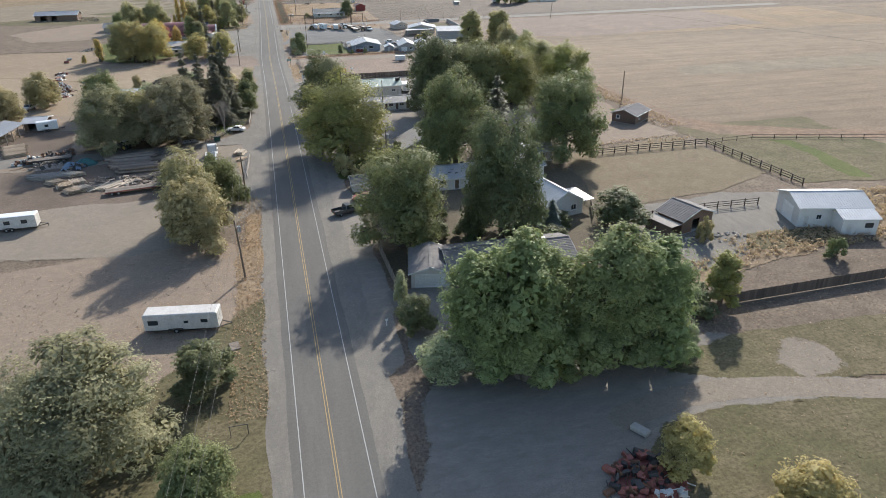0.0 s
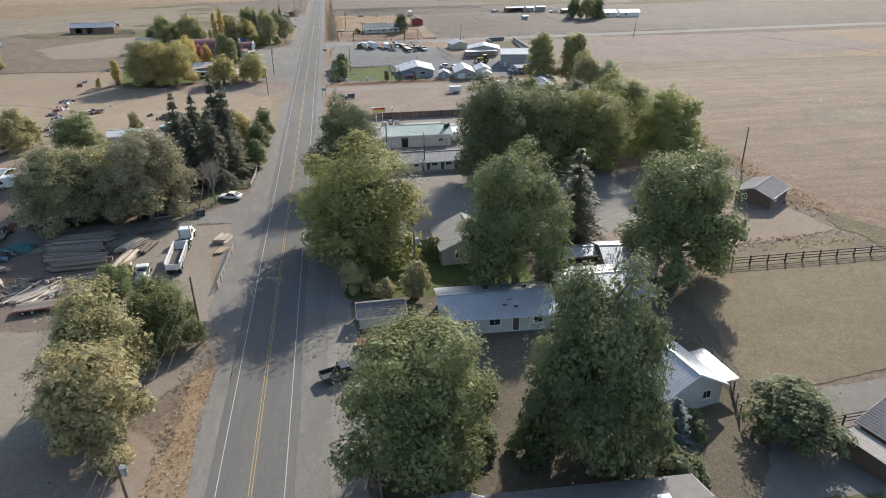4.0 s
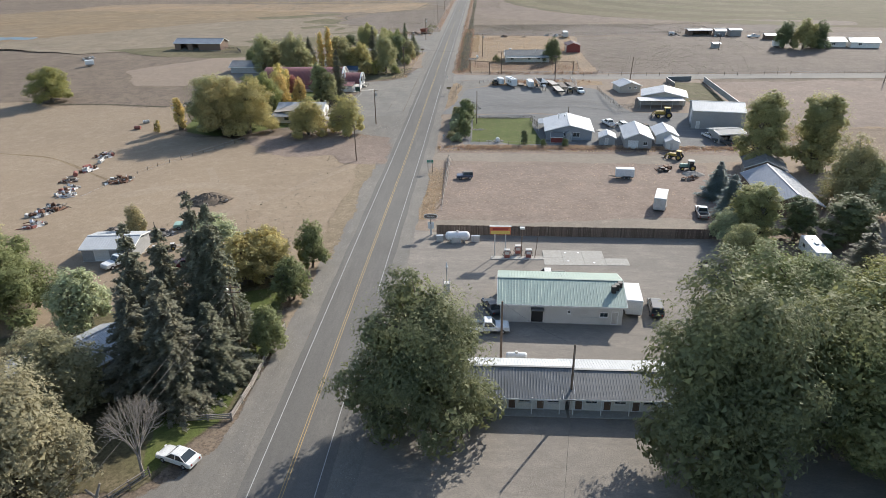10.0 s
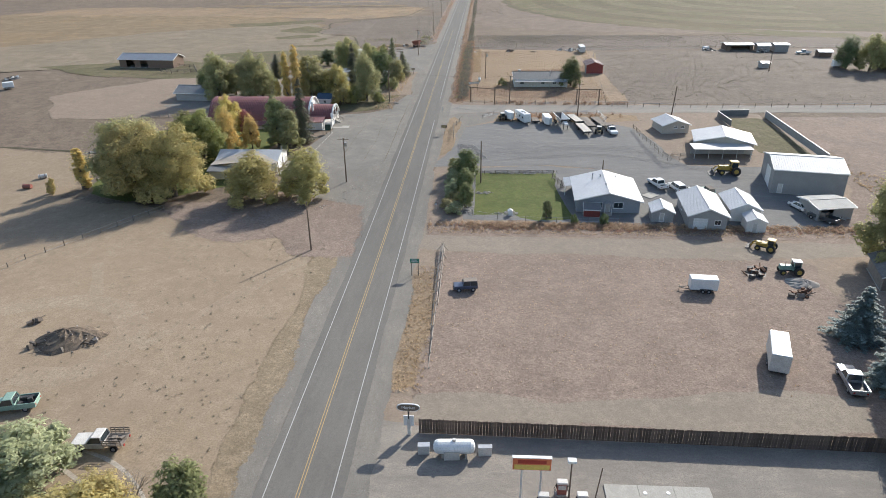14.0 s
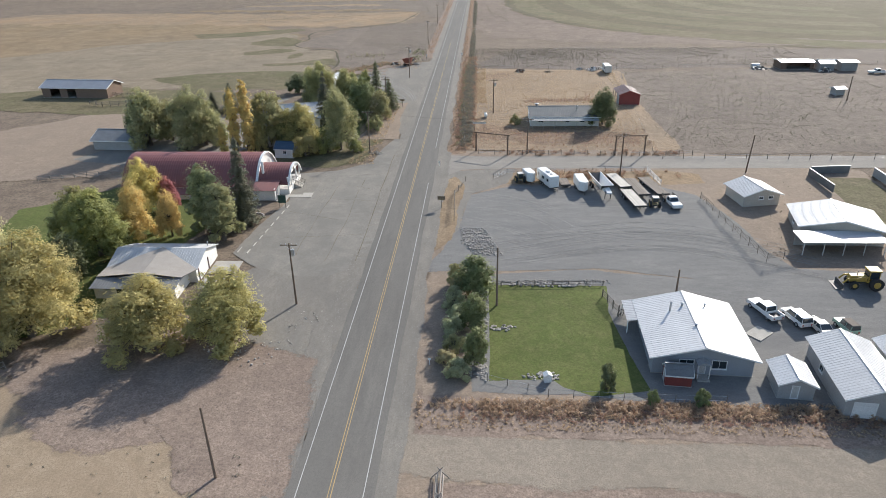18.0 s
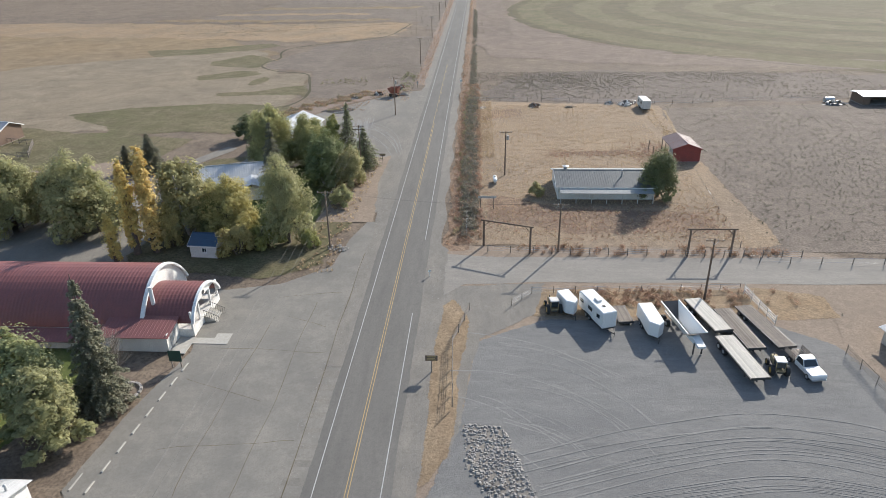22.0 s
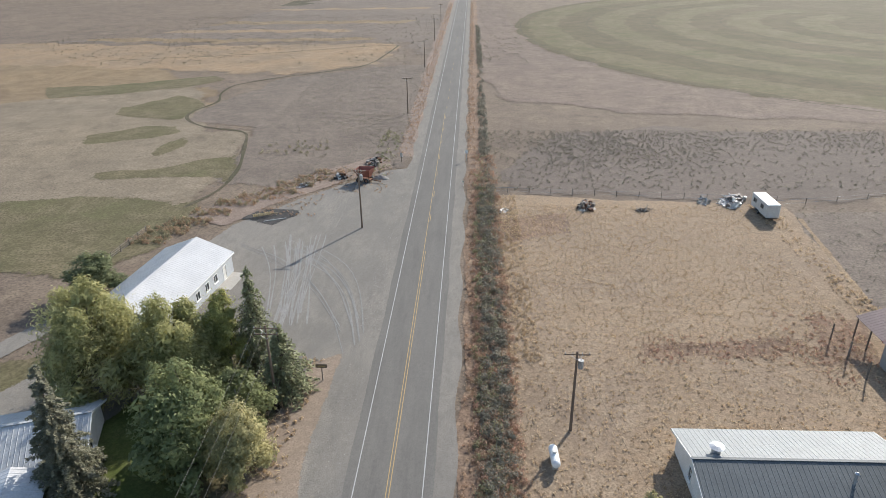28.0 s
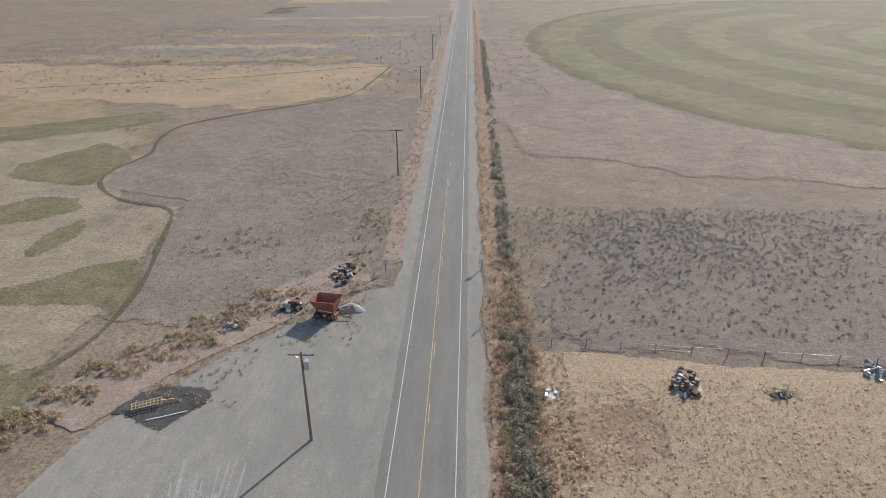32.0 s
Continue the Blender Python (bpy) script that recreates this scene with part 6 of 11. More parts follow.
    bm = rod(B(), (L + 1.0, 2.4, 3.0), (L + 1.0, 2.4, 6.6), 0.28, n=10)
    part("chimney", bm, "white_paint", ob, "white chimney")
    # slabs before the porch
    part("landing", block(B(), L + 6.8, -0.9, -0.04, L + 11.5, 0.5, 0.07), "concrete", ob)
    part("landing", block(B(), L + 9.4, 0.5, -0.04, L + 11.5, 6.8, 0.07), "concrete", ob)
    part("landing", block(B(), L + 4.7, -3.2, -0.04, L + 6.8, 0.6, 0.06), "concrete", ob)


hall()


# ---- trees ----
def leaves_mesh(name, centres, normals, size, rng, flat=0.6, long=1.6):
    """Many small pointed leaf sprays."""
    n = len(centres)
    nz = normals + rng.normal(0, flat, (n, 3)) + np.array([0, 0, 0.35])
    nz /= np.linalg.norm(nz, axis=1)[:, None] + 1e-9
    ref = rng.normal(0, 1, (n, 3))
    u = np.cross(nz, ref)
    u /= np.linalg.norm(u, axis=1)[:, None] + 1e-9
    v = np.cross(nz, u)
    s = (np.broadcast_to(size, n) * rng.uniform(0.6, 1.35, n))[:, None]
    a = centres - u * s * long / 2 - v * s * 0.3
    b = centres - u * s * long * 0.1 + v * s * 0.6 + nz * s * 0.1
    c = centres + u * s * long / 2
    verts = np.stack([a, b, c], 1).reshape(-1, 3)
    faces = np.arange(3 * n).reshape(-1, 3)
    me = bpy.data.meshes.new(name)
    me.vertices.add(len(verts))
    me.vertices.foreach_set("co", verts.ravel())
    me.loops.add(len(faces) * 3)
    me.loops.foreach_set("vertex_index", faces.ravel())
    me.polygons.add(len(faces))
    me.polygons.foreach_set("loop_start", np.arange(0, len(faces) * 3, 3))
    me.polygons.foreach_set("loop_total", np.full(len(faces), 3))
    me.update()
    return me


def broad_crown(rng, H, Wd, base, n, size, clumps, kind):
    """Leaf places in clumps that fill an uneven crown, and the clumps' centres for the limbs."""
    cz, rz, r = (base + H) / 2, (H - base) / 2, Wd / 2
    cc, rad, lc, cores = [], [], [], []
    slim = H > 2.2 * Wd
    lobes = {"elm": 17, "poplar": 18, "willow": 10, "bush": 8}[kind]
    for i in range(lobes):
        a = 2.4 * i + rng.uniform(-0.5, 0.5)
        f = (i + 0.5) / lobes
        zz = base + (H - base) * ((0.05 if kind == "poplar" else 0.10) + (0.77 if kind == "poplar" else 0.72) * f ** (1.0 if kind == "poplar" else 1.3))
        out = r * (0.68 * (1 - f ** 2.4) ** 0.5 + rng.uniform(-0.16, 0.10)) * (0.45 if slim else 1.0)
        if kind == "elm" and i % 6 == 2:
            out *= 1.16
        c = np.array([out * math.cos(a), out * math.sin(a), zz])
        lr = r * rng.uniform(0.25, 0.46) * (1.15 if kind == "bush" else 1.0)
        lz = min(lr * (2.2 if slim else 1.05), H - zz, max(zz - base + 0.3, 0.8 * lr))
        cores.append((c, lr, lz))
        for k in range(clumps // lobes + 1):
            p = rng.normal(0, 1, 3)
            p /= np.linalg.norm(p)
            if p[2] < -0.75:
                p[2] *= -1
            q = rng.uniform(0.6, 1.0) ** 0.5
            cc.append(c + p * np.array([lr, lr, lz]) * q * 0.86)
            rad.append(lr * rng.uniform(0.16, 0.36))
            lc.append(c - np.array([0, 0, 0.35 * lz]))
    for k in range(clumps // 5):
        a, f = rng.uniform(0, 6.28), rng.uniform(0, 1) ** 0.5
        cc.append(np.array([0.5 * r * f * math.cos(a), 0.5 * r * f * math.sin(a), base + (H - base) * rng.uniform(0.15, 0.75)]))
        rad.append(r * 0.24)
        lc.append(np.array([0, 0, cc[-1][2] - 0.2 * r]))
    cc, rad, lc = np.array(cc), np.array(rad), np.array(lc)
    which = rng.choice(len(cc), n, p=rad ** 2 / np.sum(rad ** 2))
    d = rng.normal(0, 1, (n, 3))
    d /= np.linalg.norm(d, axis=1)[:, None]
    d[:, 2] = np.where(d[:, 2] < -0.25, -d[:, 2], d[:, 2])
    pos = cc[which] + d * (rad[which] * rng.uniform(0.25, 1.30, n) ** 0.75)[:, None]
    loose = rng.random(n) < 0.08
    q = rng.normal(0, 1, (n, 3))
    q /= (np.abs(q) ** 2.6).sum(1)[:, None] ** (1 / 2.6)
    q = q * (rng.uniform(0.3, 1.0, n) ** 0.5 * 0.85)[:, None] * np.array([r, r, rz]) + np.array([0, 0, cz])
    pos = np.where(loose[:, None], q, pos)
    pos[:, 2] = np.maximum(pos[:, 2], rng.uniform(0.1, 0.5, n))
    if kind == "willow":
        drop = rng.uniform(0, 1, n) ** 1.5 * np.minimum(pos[:, 2] - 0.6, 0.34 * H)
        pos[:, 2] -= np.maximum(drop, 0)
        d = d * 0.4 + np.array([0, 0, 0.2])
    else:
        # leaves face away from the middle of their bough, so that each bough has a lit and a shaded side
        face = pos - lc[which]
        d = 0.4 * d + 0.9 * face / (np.linalg.norm(face, axis=1)[:, None] + 1e-6)
    # inner leaves, larger sprays that close each bough against the light
    m = n // 8
    pick = rng.integers(0, len(cores), m)
    p = rng.normal(0, 1, (m, 3))
    p /= np.linalg.norm(p, axis=1)[:, None]
    core = np.array([c for c, _, _ in cores])[pick]
    reach = np.array([(lr, lr, lz) for _, lr, lz in cores])[pick]
    inner = core + p * reach * (0.80 * rng.uniform(0.05, 1.0, m) ** 0.5)[:, None]
    inner[:, 2] = np.maximum(inner[:, 2], 0.4)
    pos = np.concatenate([pos, inner])
    d = np.concatenate([d, p])
    sizes = np.concatenate([np.full(n, size), np.full(m, 1.9 * size)])
    return pos, d, cc, sizes


def broad_tree(name, seed, H, Wd, base, n, size, kind="elm", bark="trunk_bark", stems=1):
    rng = np.random.default_rng(seed)
    ob = new(name)
    bm = B()
    pos, d, cc, sizes = broad_crown(rng, H, Wd, base, n, size, 230 if kind == "elm" else 130 if kind in ("poplar", "willow") else 44, kind)
    tr = max(0.05, 0.028 * H)
    fork = base + 0.18 * (H - base)
    tops = []
    for s in range(stems):
        a = 2 * math.pi * s / max(1, stems) + 0.4
        out = 0 if stems == 1 else Wd * 0.12
        foot = (0.25 * out * math.cos(a), 0.25 * out * math.sin(a), -0.1)
        top = (out * math.cos(a) + rng.normal(0, 0.15), out * math.sin(a) + rng.normal(0, 0.15), fork)
        rod(bm, foot, top, tr * (1.25 if stems == 1 else 0.8), tr * 0.75, 8)
        tip = (top[0] * 1.3, top[1] * 1.3, base + 0.75 * (H - base))
        rod(bm, top, tip, tr * 0.7, tr * 0.2, 6)
        tops.append((top, tip))
    for i, c in enumerate(cc[::4]):
        top, tip = tops[i % len(tops)]
        f = min(0.9, max(0.0, (c[2] - fork) / (H - fork) * 0.8))
        s = Vector(top).lerp(Vector(tip), f)
        mid = s.lerp(Vector(c), 0.5) + Vector((0, 0, 0.05 * H))
        rod(bm, s, mid, tr * 0.28, tr * 0.17, 4)
        rod(bm, mid, c, tr * 0.17, tr * 0.05, 3)
    part("trunk", bm, bark, ob)
    me = leaves_mesh("crown", pos, d, sizes, rng, 0.38 if kind != "willow" else 0.4, 1.45 if kind != "willow" else 3.0)
    gaps = np.ones(len(pos))
    gaps[n:] = 0.0
    me.attributes.new("gaps", "FLOAT", "POINT").data.foreach_set("value", np.repeat(gaps, 3))
    me.materials.append(MATS["leaf_elm"])
    cr = new("crown", me)
    cr.parent = ob
    return ob


def conifer_tree(name, seed, H, Wd, n, sparse=1.0):
    """A spire of drooping needled boughs in whorls."""
    rng = np.random.default_rng(seed)
    ob = new(name)
    bm = rod(B(), (0, 0, -0.1), (0, 0, H * 0.97), 0.02 * H, 0.03, 7)
    pos, nor = [], []
    layers = int(26 * sparse)
    for k in range(layers):
        f = k / layers
        z = 0.05 * H + 0.93 * H * f + rng.normal(0, 0.012 * H)
        reach = Wd / 2 * (1 - f) ** 0.85 * rng.uniform(0.8, 1.1) + 0.12
        m = max(4, int(11 * (1 - f) * sparse + 4))
        a0 = rng.uniform(0, 6.28)
        for i in range(m):
            a = a0 + 2 * math.pi * i / m + rng.normal(0, 0.15)
            rr = reach * rng.uniform(0.6, 1.22)
            zj = z + rng.normal(0, 0.012 * H) * (1 - f)
            tip = np.array([rr * math.cos(a), rr * math.sin(a), zj - 0.22 * rr])
            root = np.array([0, 0, zj + 0.05 * rr])
            rod(bm, root, tip, 0.05, 0.015, 3)
            q = max(3, int(n / (layers * 9) * (0.4 + rr / (Wd / 2))))
            t = rng.uniform(0.12, 1.05, q)
            side = np.array([-math.sin(a), math.cos(a), 0])
            spread = rng.normal(0, 0.18, q) * rr * (1.15 - t)
            pp = root + (tip - root) * t[:, None] + side * spread[:, None]
            pp[:, 2] -= np.abs(spread) * 0.25 + 0.10 * rr * (t > 0.8) * (t - 0.8) - rng.normal(0, 0.12, q)
            pos.append(pp)
            nor.append(np.tile(np.array([0.2 * math.cos(a), 0.2 * math.sin(a), 1.0]), (q, 1)))
    part("trunk", bm, "trunk_bark", ob)
    pos, nor = np.concatenate(pos), np.concatenate(nor)
    me = leaves_mesh("needles", pos, nor, 0.165, rng, 0.45, 2.0)
    me.materials.append(MATS["needle_dark"])
    cr = new("needles", me)
    cr.parent = ob
    return ob


def bare_tree(name, seed, H, Wd):
    rng = np.random.default_rng(seed)
    ob = new(name)
    bm = B()
    tips = [(Vector((0, 0, -0.1)), Vector((0, 0, H * 0.3)), 0.03 * H)]
    for level in range(4):
        nxt = []
        for a, b, r in tips:
            rod(bm, a, b, r, r * 0.6, 6 if level < 2 else 4)
            for k in range(4 if level else 6):
                v = (b - a).normalized() + Vector(rng.normal(0, 0.55, 3))
                v.z = abs(v.z) * 0.8 + 0.1
                nxt.append((b.lerp(a, 0.5 * (k % 2)), b + v.normalized() * H * 0.27 * 0.8 ** level, r * 0.5))
        tips = nxt
    for a, b, r in tips:
        rod(bm, a, b, r, r * 0.5, 3)
    part("branch_crown", bm, "dead_wood", ob)
    return ob


KINDS = {}


# each kind: forms as [height, width, maker]
KINDS["great"] = [[20, 18, lambda: broad_tree("tree", 15, 20, 18, 0.3, 56000, 0.25)],
                  [20, 18, lambda: broad_tree("tree", 16, 20, 18, 0.2, 56000, 0.25)],
                  [20, 18, lambda: broad_tree("tree", 17, 20, 18, 0.6, 56000, 0.25)]]
KINDS["elm"] = [[13, 12, lambda: broad_tree("tree", 11, 13, 12, 0.3, 23000, 0.25)],
                [13, 12, lambda: broad_tree("tree", 12, 13, 12, 0.0, 23000, 0.25)],
                [13, 12, lambda: broad_tree("tree", 13, 13, 12, 0.2, 23000, 0.25)]]
KINDS["poplar"] = [[14, 6.5, lambda: broad_tree("tree", 21, 14, 6.5, 0.0, 22000, 0.22, "poplar")],
                   [14, 6.5, lambda: broad_tree("tree", 22, 14, 6.5, 0.0, 22000, 0.22, "poplar")]]
KINDS["screen"] = [[14, 8, lambda: broad_tree("tree", 25, 14, 8, 0.0, 38000, 0.20, "poplar", stems=3)], [14, 8, lambda: broad_tree("tree", 26, 14, 8, 0.0, 38000, 0.20, "poplar", stems=3)]]
KINDS["lombardy"] = [[13, 3.2, lambda: broad_tree("tree", 31, 13, 3.2, 0.3, 9000, 0.20, "poplar")],
                     [13, 3.2, lambda: broad_tree("tree", 32, 13, 3.2, 0.3, 9000, 0.20, "poplar")]]
KINDS["young"] = [[6, 4.6, lambda: broad_tree("tree", 41, 6, 4.6, 0.3, 9000, 0.17, "elm")],
                  [6, 4.6, lambda: broad_tree("tree", 42, 6, 4.6, 0.5, 9000, 0.17, "elm", stems=2)]]
KINDS["bush"] = [[3.5, 4.5, lambda: broad_tree("shrub", 51, 3.5, 4.5, 0.0, 7000, 0.155, "bush", stems=4)],
                 [3.5, 4.5, lambda: broad_tree("shrub", 52, 3.5, 4.5, 0.0, 7000, 0.155, "bush", stems=5)]]
KINDS["willow"] = [[10, 11, lambda: broad_tree("willow_tree", 61, 10, 11, 1.0, 34000, 0.15, "willow")],
                   [10, 11, lambda: broad_tree("willow_tree", 62, 10, 11, 1.0, 34000, 0.15, "willow")]]
KINDS["birch"] = [[9, 7, lambda: broad_tree("tree", 71, 9, 7, 0.6, 20000, 0.18, "poplar", "white_bark", 3)]]
KINDS["spruce"] = [[15, 6, lambda: conifer_tree("spruce_tree", 81, 15, 6, 30000)],
                   [15, 6, lambda: conifer_tree("spruce_tree", 82, 15, 6, 30000)]]
KINDS["pine"] = [[8, 6, lambda: conifer_tree("pine_tree", 83, 8, 6, 9000, 0.8)]]
KINDS["thin_conifer"] = [[12, 6, lambda: conifer_tree("spruce_tree", 84, 12, 6, 15000, 0.85)]]
KINDS["bare"] = [[6, 6, lambda: bare_tree("bare_tree", 91, 6, 6)]]
MADE, COUNT = {}, {}


def tree(key, leaf, x, y, h, w, label, group=""):
    """Stand a tree of that kind, h high and w wide, at x, y."""
    if key == "young" and h > 7.5:
        key = "elm"
    if key == "bush" and h > 5.5:
        key = "young"
    if key == "elm" and w > 14.5:
        key = "great"
    i = COUNT.get(key, 0)
    COUNT[key] = i + 1
    form = i % len(KINDS[key])
    h0, w0, make = KINDS[key][form]
    turn = (i * 137.5) % 360
    m = pose(x, y, 0, 0, 0, turn) @ Matrix.Diagonal((w / w0, w / w0, h / h0, 1))
    if (key, form) not in MADE:
        ob = make()
        MADE[key, form] = ob
        ob.matrix_world = m
    else:
        src = MADE[key, form]
        ob = copy_thing(src, Matrix())
        ob.matrix_basis = m
    for ch in ob.children:
        if ch.name.split(".")[0] in ("crown", "needles") and leaf:
            ch.material_slots[0].link = "OBJECT"
            ch.material_slots[0].material = MATS[leaf]
    return tagged(ob, label, "shrub" if key == "bush" else "tree", group)


G, DG, YG, OL = "leaf_elm", "leaf_dark", "leaf_yellowgreen", "leaf_olive"
# south end, west side
tree("elm", "leaf_dusk", -22.5, 57.0, 15.5, 19.0, "large olive-green spreading elm tree")
tree("young", DG, -11.6, 66.9, 6.8, 7.9, "small vase-shaped tree with dark thin leaves")
tree("young", G, -10.8, 48.3, 8.3, 8.3, "small rounded green tree on the lawn")
tree("willow", G, -11.6, 126.0, 10.9, 9.9, "grey-green brushy willow by the road")
tree("elm", OL, -16.9, 117.5, 14.6, 12.4, "olive and yellow brushy tree by the road")
tree("elm", OL, -14.8, 108.2, 13.0, 13.5, "olive-green brushy tree by the road")
tree("willow", G, -22.1, 140.7, 6.1, 6.9, "small grey-green brushy willow")
# poplar screen
tree("screen", "leaf_poplar", 20.0, 61.2, 18.8, 11.8, "silvery green poplar in a dense screen", "poplar screen")
tree("screen", "leaf_poplar", 24.6, 59.2, 21.0, 12.4, "silvery green poplar in a dense screen", "poplar screen")
tree("screen", "leaf_poplar", 30.0, 59.2, 16.7, 9.5, "silvery green poplar in a dense screen", "poplar screen")
tree("screen", "leaf_poplar", 35.2, 58.3, 20.5, 12.6, "silvery green poplar in a dense screen", "poplar screen")
tree("screen", "leaf_poplar", 40.3, 58.1, 18.9, 11.4, "silvery green poplar in a dense screen", "poplar screen")
tree("bush", "leaf_silver", 16.2, 61.6, 6.6, 7.4, "silvery poplar suckers at the screen's foot")
tree("bush", YG, 27.1, 60.0, 9.4, 8.2, "bright green saplings in the sun")
tree("bush", "leaf_silver", 45.5, 60.1, 5.3, 5.7, "silvery saplings at the screen's end")
tree("bush", YG, 42.9, 59.8, 4.8, 5.0, "yellow-green low saplings beside the screen")
tree("poplar", YG, 56.9, 67.3, 9.5, 5.5, "slim young green poplar")
tree("bush", DG, 51.9, 67.5, 3.8, 8.6, "dark green hedge shrub")
tree("bush", DG, 56.9, 96.2, 7.3, 10.6, "dense round dark shrub")
tree("spruce", "needle_blue", 44.8, 98.2, 5.8, 5.0, "small blue-green spruce by the house")
tree("young", "leaf_yellow", 34.2, 40.9, 6.5, 5.8, "small yellow autumn tree")
tree("young", "leaf_yellow", 41.7, 33.2, 6.1, 7.6, "small yellow autumn tree")
tree("bush", G, 83.4, 75.2, 3.7, 4.1, "small clipped shrub in the yard")
tree("bush", "leaf_olive", 67.0, 85.8, 4.8, 3.0, "grey shrub beside the shed")
tree("bush", DG, 14.6, 72.3, 5.7, 5.6, "dark low juniper by the drive")
tree("bush", "leaf_silver", 14.0, 78.9, 6.4, 2.4, "slim grey-green shrub by the wall")
# Bushes added in number to stand for the shade behind the house.
for bx, by, bh, bw in ((43, 93, 3.0, 6), (37, 96, 3.2, 6), (30, 99, 3.0, 7), (24, 101, 3.4, 6), (47, 99, 2.6, 5), (33, 105, 2.8, 6), (26, 108, 3.0, 6), (41, 104, 2.6, 5)):
    tree("bush", DG, bx, by, bh, bw, "dark green undergrowth thickened to darken the shaded yard", "undergrowth")
# great trees of the east side
tree("elm", DG, 35.2, 96.9, 23.9, 16.1, "tall dense dark green elm")
tree("elm", G, 18.0, 98.5, 18.5, 18.5, "broad green elm by the road")
tree("elm", YG, 15.2, 150.0, 20.8, 25.0, "large yellow-green cottonwood on the lawn")
tree("elm", G, 37.4, 134.1, 23.2, 18.1, "large green elm over the houses")
tree("elm", G, 62.2, 132.4, 21.7, 20.0, "large grey-green elm over the houses")
tree("thin_conifer", "needle_brown", 50.6, 145.4, 17.8, 11.6, "thin browning spruce with a bare trunk")
tree("elm", DG, 14.7, 186.8, 19.2, 17.9, "rounded dark green elm by the motel")
tree("elm", DG, 44.9, 181.6, 23.9, 20.3, "massive dark green elm by the lot")
tree("elm", G, 57.6, 183.7, 21.0, 19.9, "massive green elm by the lot")
tree("elm", YG, 69.2, 185.7, 19.3, 20.2, "large yellow-green elm by the lot")
tree("elm", G, 56.6, 198.0, 18.2, 18.3, "dark green elm behind the lot")
tree("elm", YG, 71.4, 201.7, 14.1, 14.7, "yellow-green elm behind the lot")
tree("elm", YG, 85.8, 185.1, 18.8, 18.9, "yellow-green elm in the grove")
tree("elm", YG, 84.1, 206.4, 16.4, 19.7, "bright yellow-green elm in the grove")
tree("elm", G, 58.0, 186.9, 17.8, 17.4, "dark green elm in the grove")
tree("screen", "leaf_willow", 83.6, 281.9, 20.0, 13.5, "tall pale green cottonwood")
tree("screen", "leaf_willow", 95.1, 280.3, 20.5, 13.5, "tall pale green cottonwood")
tree("poplar", "leaf_willow", 68.3, 237.1, 12.0, 7.8, "rounded yellow-green tree by the barn")
tree("poplar", DG, 75.9, 239.2, 8.7, 6.6, "dark green upright tree by the barn")
tree("poplar", DG, 82.4, 235.5, 10.6, 9.6, "dark green upright tree by the barn")
tree("elm", "leaf_silver", 96.9, 248.6, 13.4, 11.6, "silvery rounded tree in the grove")
tree("elm", OL, 91.0, 253.9, 15.2, 13.2, "olive rounded tree in the grove")
tree("thin_conifer", "needle_brown", 77.9, 221.2, 10.7, 8.7, "grey thin conifer among elms")
tree("elm", YG, 83.0, 212.8, 17.1, 13.5, "yellow-green elm in the grove")
tree("spruce", "needle_blue", 68.1, 260.1, 8.1, 7.2, "blue spruce by the barn")
tree("spruce", "needle_blue", 67.7, 250.1, 8.9, 7.3, "blue spruce by the barn")
tree("poplar", "leaf_willow", 67.6, 240.1, 11.1, 8.3, "pale yellow-green ash tree")
tree("young", "leaf_silver", 62.7, 237.4, 6.5, 5.7, "grey-green small tree at the fence end")
tree("elm", "leaf_soft", 62.6, 228.5, 7.4, 7.3, "green tree over the parked truck")
tree("young", OL, 22.1, 132.8, 6.6, 4.7, "yellowing small tree by the pole")
tree("bush", OL, 13.1, 136.4, 5.3, 6.2, "yellowing shrub beside the road")
tree("bush", OL, 17.4, 133.3, 3.5, 4.4, "brown-green hedge shrub by the shed")
tree("bush", G, 26.4, 145.1, 4.2, 3.2, "shrub against the house")
tree("bush", G, 43.4, 121.7, 4.2, 9.5, "leafy shrub before the house")
# west side
tree("elm", "leaf_dusk", -39.5, 171.9, 17.0, 17.7, "olive-green elm beside the lane")
tree("elm", "leaf_dusk", -23.7, 171.5, 18.6, 18.5, "grey-green elm beside the lane")
tree("elm", "leaf_dusk", -26.0, 186.5, 11.8, 12.5, "grey-green elm behind the white house", "lane elms")
tree("elm", "leaf_dusk", -42.0, 187.0, 11.0, 12.0, "olive elm behind the white house", "lane elms")
tree("elm", OL, -33.3, 177.0, 14.6, 15.9, "olive-green elm beside the lane")
tree("elm", G, -47.3, 207.1, 14.2, 14.8, "green elm by the shed")
tree("elm", OL, -67.8, 226.0, 11.2, 12.5, "yellowing round tree in the scrap yard")
tree("elm", "leaf_olive", -72.6, 206.3, 10.9, 13.0, "brown-olive spreading tree by the lumber shed")
tree("elm", YG, -126.3, 347.4, 12.9, 16.4, "lone round green tree in the field")
for sx, sy, sh, sw in ((-23.5, 201.1, 16.5, 7.5), (-19.6, 201.7, 16.6, 7.0), (-15.0, 201.9, 19.9, 8.0), (-12.9, 201.7, 19.7, 7.5)):
    tree("spruce", "needle_dark", sx, sy, 1.1 * sh, 1.08 * sw, "tall dark spruce in a row", "spruce row")
tree("spruce", "needle_dark", -18.9, 191.0, 15.1, 9.3, "dark spruce before the taller row", "spruce row")
tree("spruce", "needle_dark", -14.3, 189.8, 17.6, 9.6, "dark spruce before the taller row", "spruce row")
tree("spruce", "needle_dark", -11.4, 194.1, 11.0, 9.1, "dark spruce at the row's end", "spruce row")
tree("bush", "leaf_yellow", -13.3, 221.3, 8.9, 9.6, "bright yellow autumn shrub")
